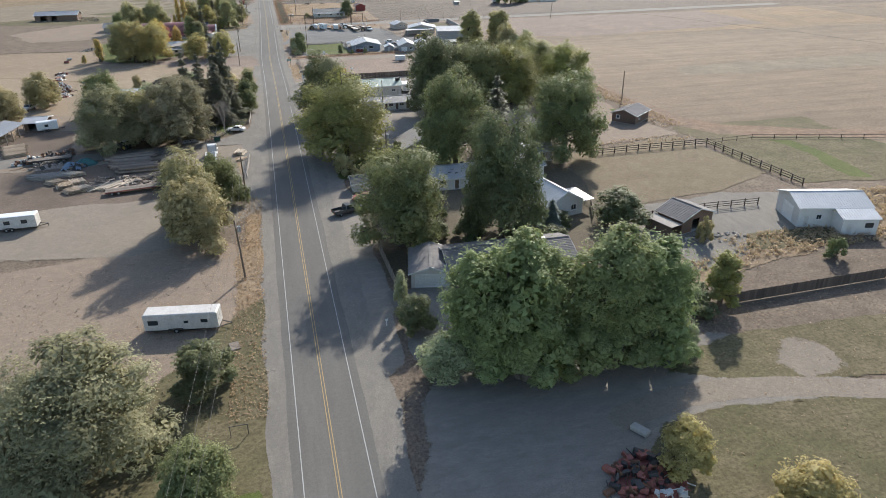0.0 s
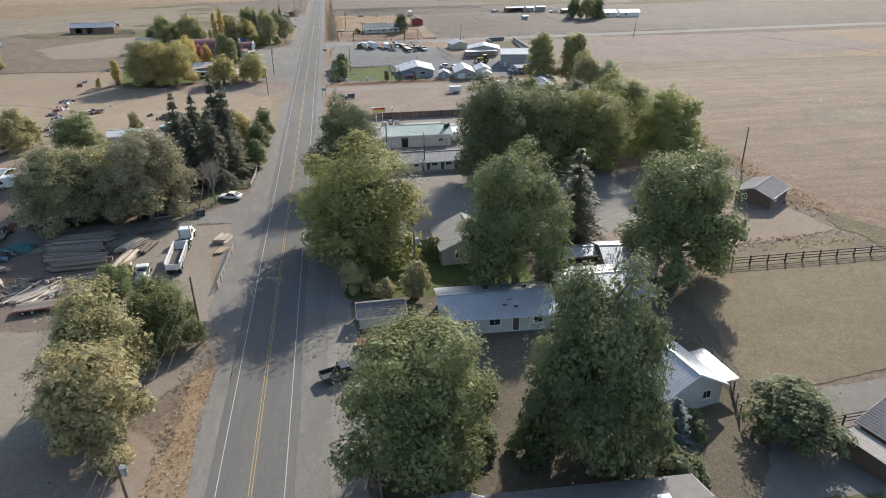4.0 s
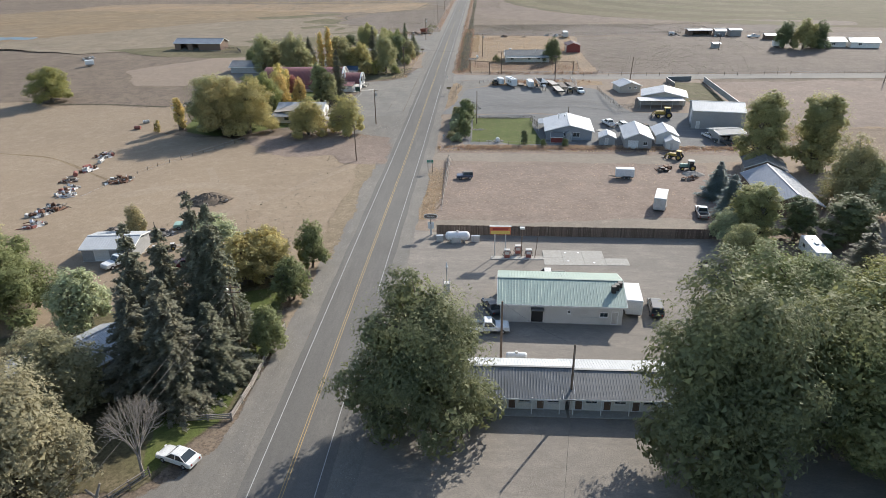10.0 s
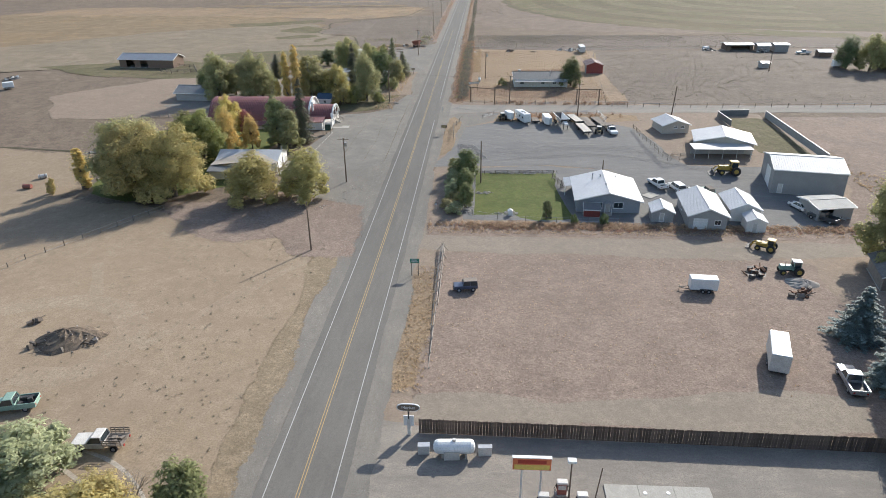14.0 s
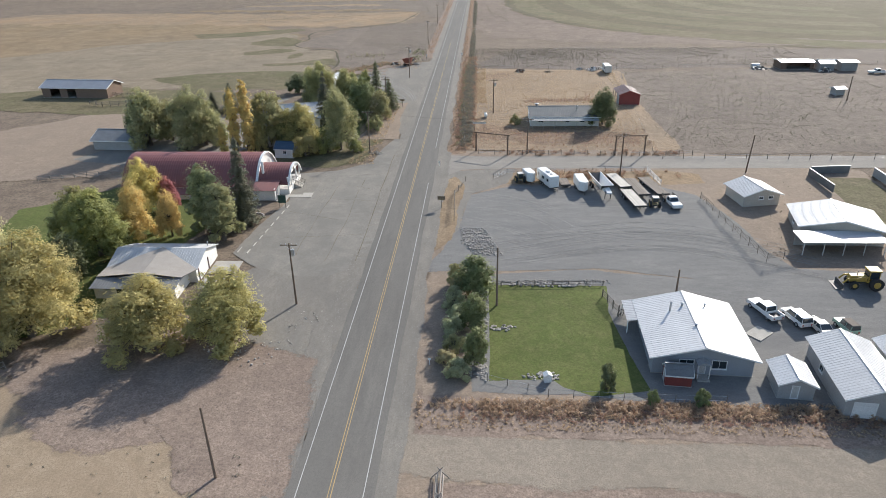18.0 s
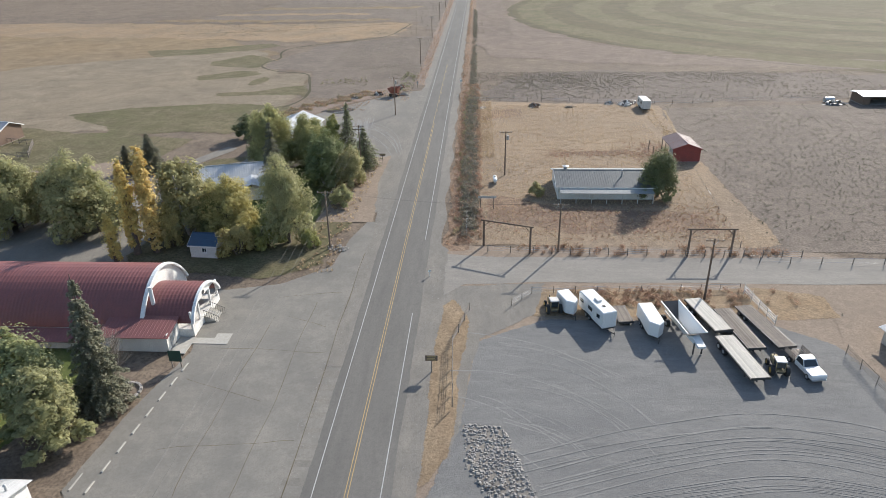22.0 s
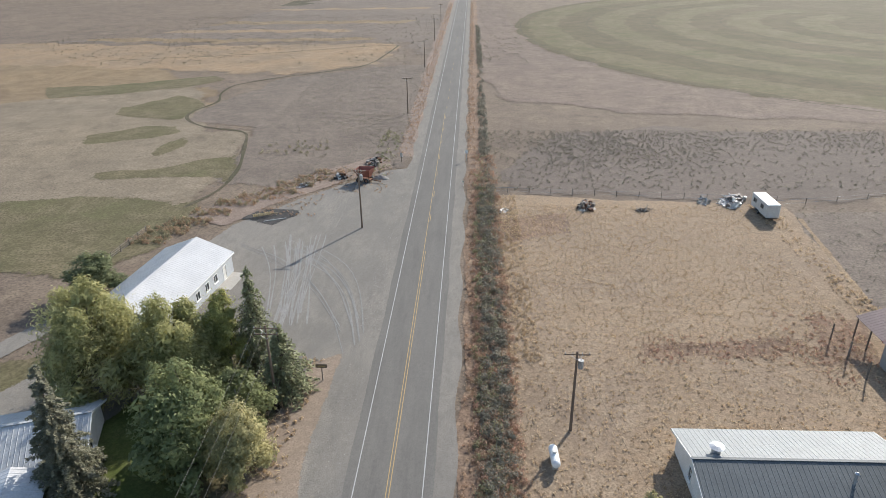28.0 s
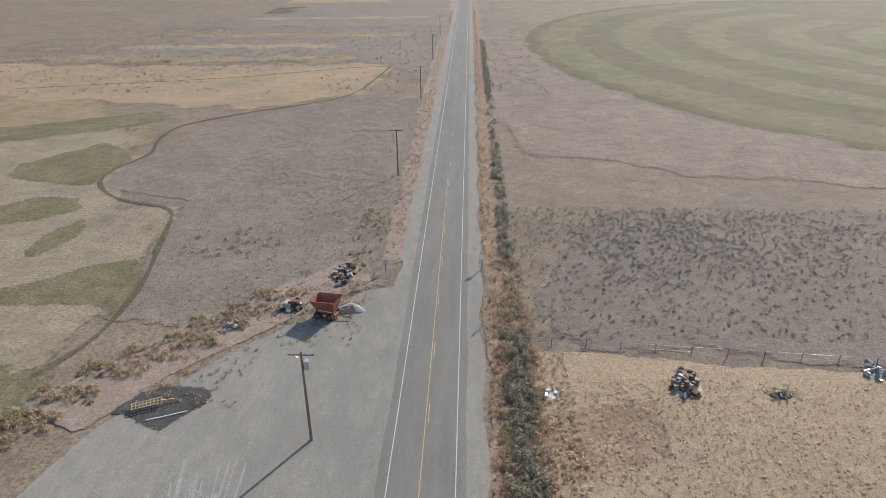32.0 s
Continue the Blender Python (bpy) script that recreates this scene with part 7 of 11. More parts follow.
tree("bush", "leaf_yellow", -18.9, 214.1, 7.6, 8.0, "bright yellow autumn shrub")
tree("young", "leaf_yellow", -13.8, 223.7, 8.1, 7.0, "yellow autumn maple in the garden")
tree("bush", "leaf_yellow", -16.5, 218.6, 8.5, 9.1, "yellow autumn shrub in the garden")
tree("bush", G, -7.6, 213.9, 7.5, 6.1, "green round shrub in the garden")
tree("bush", G, -7.1, 224.9, 8.7, 5.8, "green round lilac by the road")
tree("bush", G, -6.8, 200.5, 7.1, 5.5, "green shrub along the rail fence")
tree("bush", "leaf_silver", -24.8, 229.5, 7.7, 9.9, "grey-green spreading shrub in the yard")
tree("bush", "leaf_silver", -34.0, 204.4, 10.3, 8.2, "grey-green shrub by the cottage")
tree("bare", "", -13.1, 177.8, 8.7, 6.4, "leafless grey tree beside the lane")
tree("young", OL, -41.8, 235.7, 6.9, 4.2, "thin pale sapling in the yard")
tree("bare", "", -12.7, 227.0, 4.7, 4.4, "leafless grey shrub in the garden")
# grove by the hip-roofed house
tree("elm", OL, -55.4, 315.6, 17.6, 19.7, "broad yellow-green cottonwood in the grove")
tree("elm", "leaf_yellow", -45.2, 311.9, 16.3, 18.0, "broad yellow-green cottonwood in the grove")
tree("elm", "leaf_yellow", -51.7, 310.1, 17.5, 16.5, "broad yellow-green cottonwood in the grove")
tree("elm", YG, -48.6, 336.6, 12.6, 11.9, "yellow-green tree in the grove")
tree("lombardy", "leaf_gold", -66.4, 315.4, 10.3, 5.3, "slim golden autumn tree")
tree("bush", "leaf_yellow", -71.7, 312.1, 3.8, 2.6, "small golden bush by the fence")
tree("young", "leaf_yellow", -27.8, 310.2, 10.6, 13.4, "round yellow-green tree before the house")
tree("young", "leaf_yellow", -17.2, 310.6, 11.6, 12.6, "yellowing twin-trunked tree by the forecourt")
tree("young", "leaf_gold", -49.6, 355.7, 11.4, 8.6, "golden autumn maple on the lawn")
tree("young", "leaf_gold", -45.8, 344.4, 10.7, 7.4, "golden autumn maple on the lawn")
tree("young", "leaf_gold", -39.5, 344.5, 9.3, 5.5, "golden autumn maple on the lawn")
tree("young", YG, -55.6, 343.8, 10.2, 10.6, "yellow-green tree on the lawn")
tree("bush", "leaf_maroon", -45.3, 357.0, 7.4, 4.6, "dark red-leaved shrub on the lawn")
tree("bush", DG, -49.0, 328.4, 8.1, 6.8, "dark green round juniper")
tree("poplar", "leaf_soft", -33.0, 346.2, 14.8, 7.8, "pale green upright tree by the hall")
tree("poplar", "leaf_soft", -29.6, 343.4, 12.2, 7.2, "pale green upright tree by the parking blocks")
tree("spruce", "needle_dark", -28.0, 350.6, 17.9, 6.2, "dark spruce before the hall")
tree("bare", "", -28.2, 353.1, 8.8, 4.2, "leafless grey shrub by the sign")
tree("bush", G, -30.2, 350.9, 4.3, 4.9, "low green border shrub")
# grove behind the hall
tree("elm", "leaf_ash", -57.1, 397.1, 15.2, 13.7, "grey-green elm behind the hall")
tree("elm", "leaf_ash", -69.4, 398.4, 15.2, 12.1, "green elm behind the hall")
tree("lombardy", "leaf_gold", -43.4, 389.9, 18.3, 4.6, "golden column of a Lombardy poplar")
tree("lombardy", "leaf_gold", -40.4, 390.7, 20.0, 4.9, "golden column of a Lombardy poplar")
tree("lombardy", "leaf_gold", -45.1, 386.3, 9.8, 3.4, "young golden poplar behind the hall")
tree("young", "leaf_yellow", -38.4, 392.6, 8.1, 4.4, "small yellow-orange tree behind the hall")
tree("birch", OL, -37.6, 397.9, 15.0, 12.1, "thin olive tree behind the hall")
tree("elm", "leaf_ash", -37.9, 400.2, 11.7, 9.0, "grey-green tree in the dense grove", "grove")
tree("young", G, -33.2, 397.8, 8.4, 7.4, "dark green tree in the dense grove", "grove")
tree("elm", "leaf_yellow", -29.0, 397.0, 11.7, 10.7, "yellowing round tree by the blue-roofed shed")
tree("elm", "leaf_ash", -18.8, 394.7, 15.6, 10.8, "green spreading tree by the road")
tree("bush", "leaf_yellow", -26.3, 390.2, 5.5, 7.4, "low yellow shrub beside the shed")
tree("bush", YG, -22.0, 393.2, 5.3, 6.5, "yellow-green shrub in the grove", "grove")
tree("bush", YG, -14.8, 393.1, 3.5, 4.2, "small yellow-green shrub by the road")
tree("young", "leaf_ash", -39.4, 412.3, 5.3, 3.7, "small grey-green tree before the long roof")
tree("elm", OL, -65.5, 402.5, 11.2, 11.5, "olive-green tree in the dense grove", "grove")
tree("elm", "leaf_ash", -54.7, 398.7, 12.3, 11.1, "grey-green tree in the dense grove", "grove")
tree("spruce", "needle_dark", -60.0, 429.9, 8.8, 6.4, "dark spruce behind the grove")
tree("spruce", "needle_dark", -65.3, 429.3, 6.6, 5.1, "dark spruce behind the grove")
tree("elm", G, -17.9, 423.0, 11.8, 9.2, "grey-green tree by the road", "grove")
tree("elm", OL, -12.7, 420.8, 8.9, 7.3, "olive tree by the road", "grove")
tree("bush", "leaf_ash", -12.6, 411.1, 4.3, 5.4, "grey-green shrub on the road bank")
tree("young", G, -77.7, 408.7, 8.4, 8.7, "dark round tree behind the stable")
tree("willow", "leaf_willow", -33.0, 433.1, 14.0, 13.1, "weeping willow with trailing yellow-green strands")
tree("willow", "leaf_willow", -24.6, 434.4, 12.2, 11.0, "weeping willow with trailing yellow-green strands")
tree("poplar", YG, -19.6, 437.2, 12.0, 5.6, "yellow-green upright poplar beside the pines")
tree("pine", "needle_green", -16.4, 438.6, 13.6, 6.6, "tall green pine between the poplar and the road")
tree("pine", "needle_green", -11.9, 433.5, 9.4, 7.4, "dark bushy pine by the road")
tree("birch", G, -18.3, 421.4, 11.1, 9.7, "light birch clump with white stems")
tree("birch", G, -14.9, 427.5, 7.7, 7.2, "light birch clump with white stems")
tree("spruce", "needle_dark", -28.1, 418.6, 14.4, 6.2, "grey-green spruce by the house")
tree("bush", DG, -46.1, 455.3, 6.5, 8.0, "dark round shrub behind the metal building")
# east yards
tree("young", G, 15.4, 324.5, 7.2, 6.7, "dark leafy tree at the lawn's corner")
tree("bush", G, 15.2, 314.8, 6.0, 4.7, "tall green hedge shrub")
tree("bush", G, 15.6, 306.7, 6.0, 3.9, "tall green hedge shrub")
for hx, hy, hh, hw in ((12.6, 328, 3.6, 4.2), (12.9, 324.5, 3.2, 3.8), (12.4, 321, 3.4, 4.2), (12.8, 317, 2.9, 3.8), (12.4, 313.5, 3.1, 4.0), (12.9, 310, 2.4, 3.4), (12.0, 306.5, 2.2, 3.6)):
    tree("bush", "leaf_silver" if int(hy) % 2 else OL, hx, hy, hh, hw, "grey-green shrub in the hedge beside the lawn", "hedge")
tree("bush", "leaf_silver", 13.5, 304.0, 2.6, 4.1, "grey-green low shrub by the wall")
tree("bush", DG, 31.0, 301.9, 3.9, 2.7, "round clipped shrub on the lawn")
tree("bush", G, 35.7, 299.2, 2.3, 1.7, "small green shrub by the fence")
tree("bush", G, 41.2, 299.2, 2.3, 2.2, "small green shrub by the fence")
tree("elm", DG, 49.9, 416.3, 10.0, 8.7, "round green tree at the building's end")
for fx, fy, fh, fw, fl in ((160.5, 447.5, 12.0, 10.5, DG), (167.3, 443.5, 13.5, 12.0, "leaf_willow"), (175.0, 446.0, 12.0, 12.0, DG)):
    tree("elm", fl, fx, fy, fh, fw, "large round tree at the far farm", "farm trees")
tree("bush", OL, 25.8, 416.5, 3.0, 3.7, "brown weedy shrub by the building")


# ---- vehicles ----
def span(ax, ay, bx, by):
    """Middle and heading from a rear point to a front point."""
    return (ax + bx) / 2, (ay + by) / 2, math.degrees(math.atan2(by - ay, bx - ax))


def wheel(parent, x, y, r=0.34, w=0.24, rim="galvanised"):
    s = 1 if y > 0 else -1
    t = part("wheel", chamfer(rod(B(), (x, y - w / 2, r), (x, y + w / 2, r), r, n=14), 0.03), "rubber", parent)
    part("rim", rod(B(), (x, y + s * (w / 2 - 0.06), r), (x, y + s * (w / 2 + 0.015), r), r * 0.58, r * 0.5, 10), rim, t)


def lamps(ob, xf, xr, w, z):
    for s in (-1, 1):
        part("headlight", block(B(), xf - 0.06, s * w - 0.16, z - 0.08, xf + 0.02, s * w + 0.16, z + 0.08), "sign_white", ob, "clear headlight")
        part("tail_light", block(B(), xr - 0.02, s * w - 0.1, z - 0.12, xr + 0.06, s * w + 0.1, z + 0.12), "lamp_red", ob, "red tail light")


def car(label, ax, ay, bx, by, paint, form="sedan", name="car", group=""):
    x, y, a = span(ax, ay, bx, by)
    ob = thing(name, x, y, a, label, name.replace("_", " "), group)
    if form == "sedan":
        L, Wd = 4.6, 1.78
        low = [(-2.3, 0.35), (2.3, 0.3), (2.32, 0.62), (1.9, 0.80), (0.95, 0.92), (-1.75, 0.96), (-2.3, 0.9)]
        top = [(-1.75, 0.94), (0.95, 0.9), (0.25, 1.40), (-1.0, 1.42)]
        roof = [(-1.05, 1.405), (0.3, 1.385), (0.2, 1.45), (-0.95, 1.46)]
    elif form == "suv":
        L, Wd = 4.8, 1.9
        low = [(-2.4, 0.42), (2.4, 0.4), (2.42, 0.85), (1.2, 1.05), (-2.4, 1.08)]
        top = [(-2.36, 1.06), (1.2, 1.03), (0.6, 1.68), (-2.2, 1.70)]
        roof = [(-2.24, 1.69), (0.64, 1.66), (0.5, 1.76), (-2.1, 1.78)]
    else:
        L, Wd = 3.7, 1.65
        low = [(-1.8, 0.5), (1.85, 0.5), (1.85, 1.02), (0.55, 1.06), (-1.8, 1.06)]
        top = [(-1.76, 1.05), (0.5, 1.05), (0.35, 1.68), (-1.7, 1.7)]
        roof = [(-1.78, 1.69), (0.42, 1.67), (0.38, 1.78), (-1.75, 1.8)]
    h = Wd / 2
    part("body", chamfer(loft(B(), low, -h, h), 0.05), paint, ob)
    part("glasshouse", loft(B(), top, -h + 0.05, h - 0.05, 0.16, 1.2), "glass", ob, "dark tinted glass")
    part("roof", chamfer(loft(B(), roof, -h + 0.2, h - 0.2), 0.03), paint if form != "jeep" else "weathered_wood", ob)
    for s in (-1, 1):
        for p, q in ((top[1], top[2]), (top[0], top[3])):
            part("pillar", beam(B(), (p[0], s * (h - 0.06), p[1]), (q[0], s * (h - 0.2), q[1]), 0.07, 0.07), paint, ob)
        mx = (top[2][0] + top[3][0]) / 2
        part("pillar", beam(B(), (mx, s * (h - 0.06), top[0][1]), (mx, s * (h - 0.2), top[2][1]), 0.07, 0.07), paint, ob)
        for wx in (L * 0.3, -L * 0.3):
            wheel(ob, wx, s * (h - 0.1), 0.33 if form == "sedan" else 0.38)
    part("bumper", block(B(), L / 2 - 0.02, -h + 0.1, 0.38, L / 2 + 0.1, h - 0.1, 0.58), "dark_iron" if form == "jeep" else paint, ob)
    lamps(ob, L / 2, -L / 2, h - 0.3, 0.72)
    return ob


def pickup(label, ax, ay, bx, by, paint, bed="bed", load=None, old=False, cab=1.7, name="pickup_truck"):
    x, y, a = span(ax, ay, bx, by)
    ob = thing(name, x, y, a, label, "pickup")
    h = 0.96
    hood = [(0.95, 0.5), (2.75, 0.5), (2.78, 0.98), (2.6, 1.10), (0.95, 1.16)]
    part("hood", chamfer(loft(B(), hood, -h, h), 0.05), paint, ob)
    part("cab", chamfer(loft(B(), [(0.98 - cab, 0.5), (0.97, 0.5), (0.97, 1.14), (0.98 - cab, 1.14)], -h, h), 0.04), paint, ob)
    part("glasshouse", loft(B(), [(1.0 - cab, 1.12), (1.0, 1.12), (0.45, 1.76), (1.12 - cab, 1.78)], -h + 0.04, h - 0.04, 0.14, 1.4), "glass", ob, "dark glass")
    part("roof", chamfer(loft(B(), [(1.08 - cab, 1.77), (0.5, 1.75), (0.4, 1.85), (1.15 - cab, 1.86)], -h + 0.16, h - 0.16), 0.03), paint, ob)
    for s in (-1, 1):
        part("pillar", beam(B(), (1.0, s * (h - 0.05), 1.12), (0.45, s * (h - 0.18), 1.76), 0.07, 0.07), paint, ob)
        part("pillar", beam(B(), (1.0 - cab, s * (h - 0.05), 1.12), (1.12 - cab, s * (h - 0.18), 1.78), 0.14, 0.1), paint, ob)
        for wx in (1.85, -1.75):
            wheel(ob, wx, s * (h - 0.12), 0.39, 0.27)
    x1, x0 = 0.94 - cab, -2.85
    if bed == "bed":
        part("bed_floor", block(B(), x0, -h + 0.08, 0.72, x1, h - 0.08, 0.80), "dark_iron", ob)
        for s in (-1, 1):
            part("bed_side", chamfer(block(B(), x0, s * h - 0.07, 0.5, x1, s * h + 0.03, 1.18), 0.02), paint, ob)
        part("tailgate", chamfer(block(B(), x0 - 0.06, -h, 0.55, x0, h, 1.18), 0.02), paint, ob)
    else:
        for i in range(9):
            part("deck_plank", block(B(), x0, -1.05 + i * 0.235, 0.92, x1, -1.05 + i * 0.235 + 0.22, 0.98), "weathered_wood", ob)
        for s in (-1, 1):
            bm = B()
            for k in range(5):
                block(bm, x0 + 0.1 + k * (x1 - x0 - 0.2) / 4, s * 1.03, 0.98, x0 + 0.16 + k * (x1 - x0 - 0.2) / 4, s * 1.03 + 0.06, 1.7)
            for k in range(3):
                block(bm, x0, s * 1.07, 1.1 + 0.24 * k, x1, s * 1.07 + 0.03, 1.22 + 0.24 * k)
            part("stake_side", bm, "weathered_wood", ob)
    if load:
        rng = random.Random(len(label))
        for k in range(6):
            cx, cy = rng.uniform(x0 + 0.4, x1 - 0.4), rng.uniform(-0.55, 0.55)
            part("load", block(B(), -0.25, -0.2, 0.75, 0.25, 0.2, 1.05 + rng.random() * 0.3, pose(cx, cy, 0, 0, 0, rng.uniform(0, 90))), load, ob)
    part("bumper", chamfer(block(B(), 2.76, -h + 0.05, 0.42, 2.9, h - 0.05, 0.6), 0.02), "galvanised", ob)
    lamps(ob, 2.78, x0 - 0.06, h - 0.25, 0.82)
    return ob


def box_trailer(label, ax, ay, bx, by, L, Wd, H, paint, roof="white_paint", vnose=False, windows=(), unit=False, name="cargo_trailer", floor=0.55, tandem=True, tongue=True):
    x, y, a = span(ax, ay, bx, by)
    ob = thing(name, x, y, a, label, "trailer")
    h = Wd / 2
    nose = [(L / 2, -h), (L / 2 + h * 0.9, 0), (L / 2, h)] if vnose else [(L / 2, -h), (L / 2, h)]
    ring = [(-L / 2, -h)] + nose + [(-L / 2, h)]
    bm = B()
    lo = [bm.verts.new((px, py, floor)) for px, py in ring]
    hi = [bm.verts.new((px, py, floor + H)) for px, py in ring]
    bm.faces.new(lo[::-1])
    bm.faces.new(hi)
    for i in range(len(ring)):
        j = (i + 1) % len(ring)
        bm.faces.new((lo[i], lo[j], hi[j], hi[i]))
    part("body", chamfer(bm, 0.07), paint, ob)
    bm = B()
    lo = [bm.verts.new((px * 0.985, py * 0.97, floor + H + 0.004)) for px, py in ring]
    hi = [bm.verts.new((px * 0.96, py * 0.9, floor + H + 0.06)) for px, py in ring]
    bm.faces.new(lo[::-1])
    bm.faces.new(hi)
    for i in range(len(ring)):
        j = (i + 1) % len(ring)
        bm.faces.new((lo[i], lo[j], hi[j], hi[i]))
    part("roof", bm, roof, ob)
    for s in (-1, 1):
        for wx in ((-0.45, 0.45) if tandem else (0.0,)):
            wheel(ob, wx - 0.08 * L, s * (h - 0.06), 0.34, 0.22)
        part("fender", block(B(), -0.95 - 0.08 * L, s * (h + 0.08) - 0.1, 0.72, 0.95 - 0.08 * L, s * (h + 0.08) + 0.1, 0.78), "dark_iron", ob)
        for u, z, w, hh in windows:
            win = part("window", block(B(), u, s * (h + 0.012) - 0.01, z, u + w, s * (h + 0.012) + 0.01, z + hh), "dark_iron", ob)
            part("pane", block(B(), u + 0.05, s * (h + 0.03) - 0.006, z + 0.05, u + w - 0.05, s * (h + 0.03) + 0.006, z + hh - 0.05), "glass", win)
    part("rear_door", block(B(), -L / 2 - 0.03, -h + 0.12, floor + 0.08, -L / 2 - 0.004, h - 0.12, floor + H - 0.12), paint, ob)
    part("chassis", block(B(), -L / 2 + 0.1, -h + 0.2, floor - 0.15, L / 2, h - 0.2, floor - 0.004), "dark_iron", ob)
    if tongue:
        bm = beam(B(), (L / 2 - 0.2, -h + 0.3, 0.5), (L / 2 + 1.5, 0, 0.5), 0.09, 0.1)
        beam(bm, (L / 2 - 0.2, h - 0.3, 0.5), (L / 2 + 1.5, 0, 0.5), 0.09, 0.1)
        rod(bm, (L / 2 + 1.4, 0, 0), (L / 2 + 1.4, 0, 0.7), 0.04)
        part("tongue", bm, "dark_iron", ob)
    if unit:
        part("air_unit", chamfer(block(B(), -0.5, -0.35, floor + H + 0.06, 0.5, 0.35, floor + H + 0.34), 0.06), "white_paint", ob, "white rooftop air unit")
        part("roof_hatch", block(B(), 1.4, -0.2, floor + H + 0.06, 1.8, 0.2, floor + H + 0.15), "dark_iron", ob)
    return ob


def flat_trailer(label, ax, ay, bx, by, L, Wd, z, deck="pale_deck", frame_mat="dark_iron", axles=2, planks=12, name="flatbed_trailer", bare=False):
    x, y, a = span(ax, ay, bx, by)
    ob = thing(name, x, y, a, label, "trailer")
    h = Wd / 2
    for s in (-1, 1):
        part("rail", block(B(), -L / 2, s * (h - 0.06) - 0.06, z - 0.22, L / 2, s * (h - 0.06) + 0.06, z - 0.004), frame_mat, ob)
        part("spine", block(B(), -L / 2, s * 0.45 - 0.07, z - 0.45, L / 2, s * 0.45 + 0.07, z - 0.222), frame_mat, ob)
        for k in range(axles):
            wheel(ob, -L / 2 + 1.2 + 1.25 * k, s * (h - 0.25), min(0.5, z * 0.45), 0.45)
        part("leg", block(B(), L / 2 - 2.2, s * 0.7 - 0.07, 0, L / 2 - 2.05, s * 0.7 + 0.07, z - 0.222), frame_mat, ob)
    for k in range(8):
        part("cross_member", block(B(), -L / 2 + L * k / 7 - (0.1 if k == 7 else 0), -h + 0.122, z - 0.215, -L / 2 + L * k / 7 + (0.1 if k < 7 else 0), h - 0.122, z - 0.02), frame_mat, ob)
    if not bare:
        w = (Wd - 0.26) / planks
        for k in range(planks):
            part("deck_plank", block(B(), -L / 2 + 0.05, -h + 0.13 + k * w, z - 0.018, L / 2 - 0.05, -h + 0.13 + (k + 0.93) * w, z + 0.03), deck, ob)
    part("bulkhead", block(B(), L / 2 - 0.06, -h, z - 0.004, L / 2, h, z + 0.12), frame_mat, ob)
    return ob


def belly_dump(label, ax, ay, bx, by):
    x, y, a = span(ax, ay, bx, by)
    ob = thing("dump_trailer", x, y, a, label, "trailer")
    L, h, z0, z1 = 8.2, 1.25, 1.0, 2.6
    bm = B()
    outer = [(-L / 2, z1), (L / 2, z1), (L / 2 - 2.4, z0), (-L / 2 + 2.4, z0)]
    for s in (-1, 1):
        b2 = B()
        v = [b2.verts.new(p) for p in ((-L / 2, s * h, z1), (L / 2, s * h, z1), (L / 2 - 2.4, s * 0.45, z0), (-L / 2 + 2.4, s * 0.45, z0),
                                       (-L / 2, s * (h - 0.08), z1), (L / 2, s * (h - 0.08), z1), (L / 2 - 2.4, s * 0.37, z0), (-L / 2 + 2.4, s * 0.37, z0))]
        for f in ((0, 1, 2, 3), (7, 6, 5, 4), (0, 4, 5, 1), (1, 5, 6, 2), (2, 6, 7, 3), (3, 7, 4, 0)):
            b2.faces.new([v[i] for i in f])
        part("hopper_side", b2, "white_paint", ob)
        part("top_rail", beam(B(), (-L / 2, s * h, z1 + 0.05), (L / 2, s * h, z1 + 0.05), 0.14, 0.12), "white_paint", ob)
        for k in range(2):
            wheel(ob, -L / 2 + 0.9 + 1.25 * k, s * (h - 0.25), 0.5, 0.45)
        part("chassis", beam(B(), (-L / 2, s * 0.5, 1.05), (-L / 2 + 2.8, s * 0.5, 1.05), 0.12, 0.25), "aged_white", ob)
    for e in (-1, 1):
        b2 = B()
        v = [b2.verts.new(p) for p in ((e * L / 2, -h, z1), (e * L / 2, h, z1), (e * (L / 2 - 2.4), 0.45, z0), (e * (L / 2 - 2.4), -0.45, z0))]
        b2.faces.new(v)
        part("hopper_end", b2, "dark_iron", ob)
    b2 = block(B(), -L / 2 + 2.4, -0.44, z0 - 0.06, L / 2 - 2.4, 0.44, z0 - 0.004)
    part("gate", b2, "dark_iron", ob)
    part("gooseneck", loft(B(), [(L / 2 - 0.3, z1 - 0.5), (L / 2 + 1.6, z1 - 0.9), (L / 2 + 1.6, z1 - 1.2), (L / 2 - 1.8, z0 + 0.2)], -0.5, 0.5), "white_paint", ob)
    for s in (-1, 1):
        part("landing_leg", block(B(), L / 2 + 0.6, s * 0.55 - 0.07, 0, L / 2 + 0.75, s * 0.55 + 0.07, z1 - 0.9), "dark_iron", ob)
    return ob


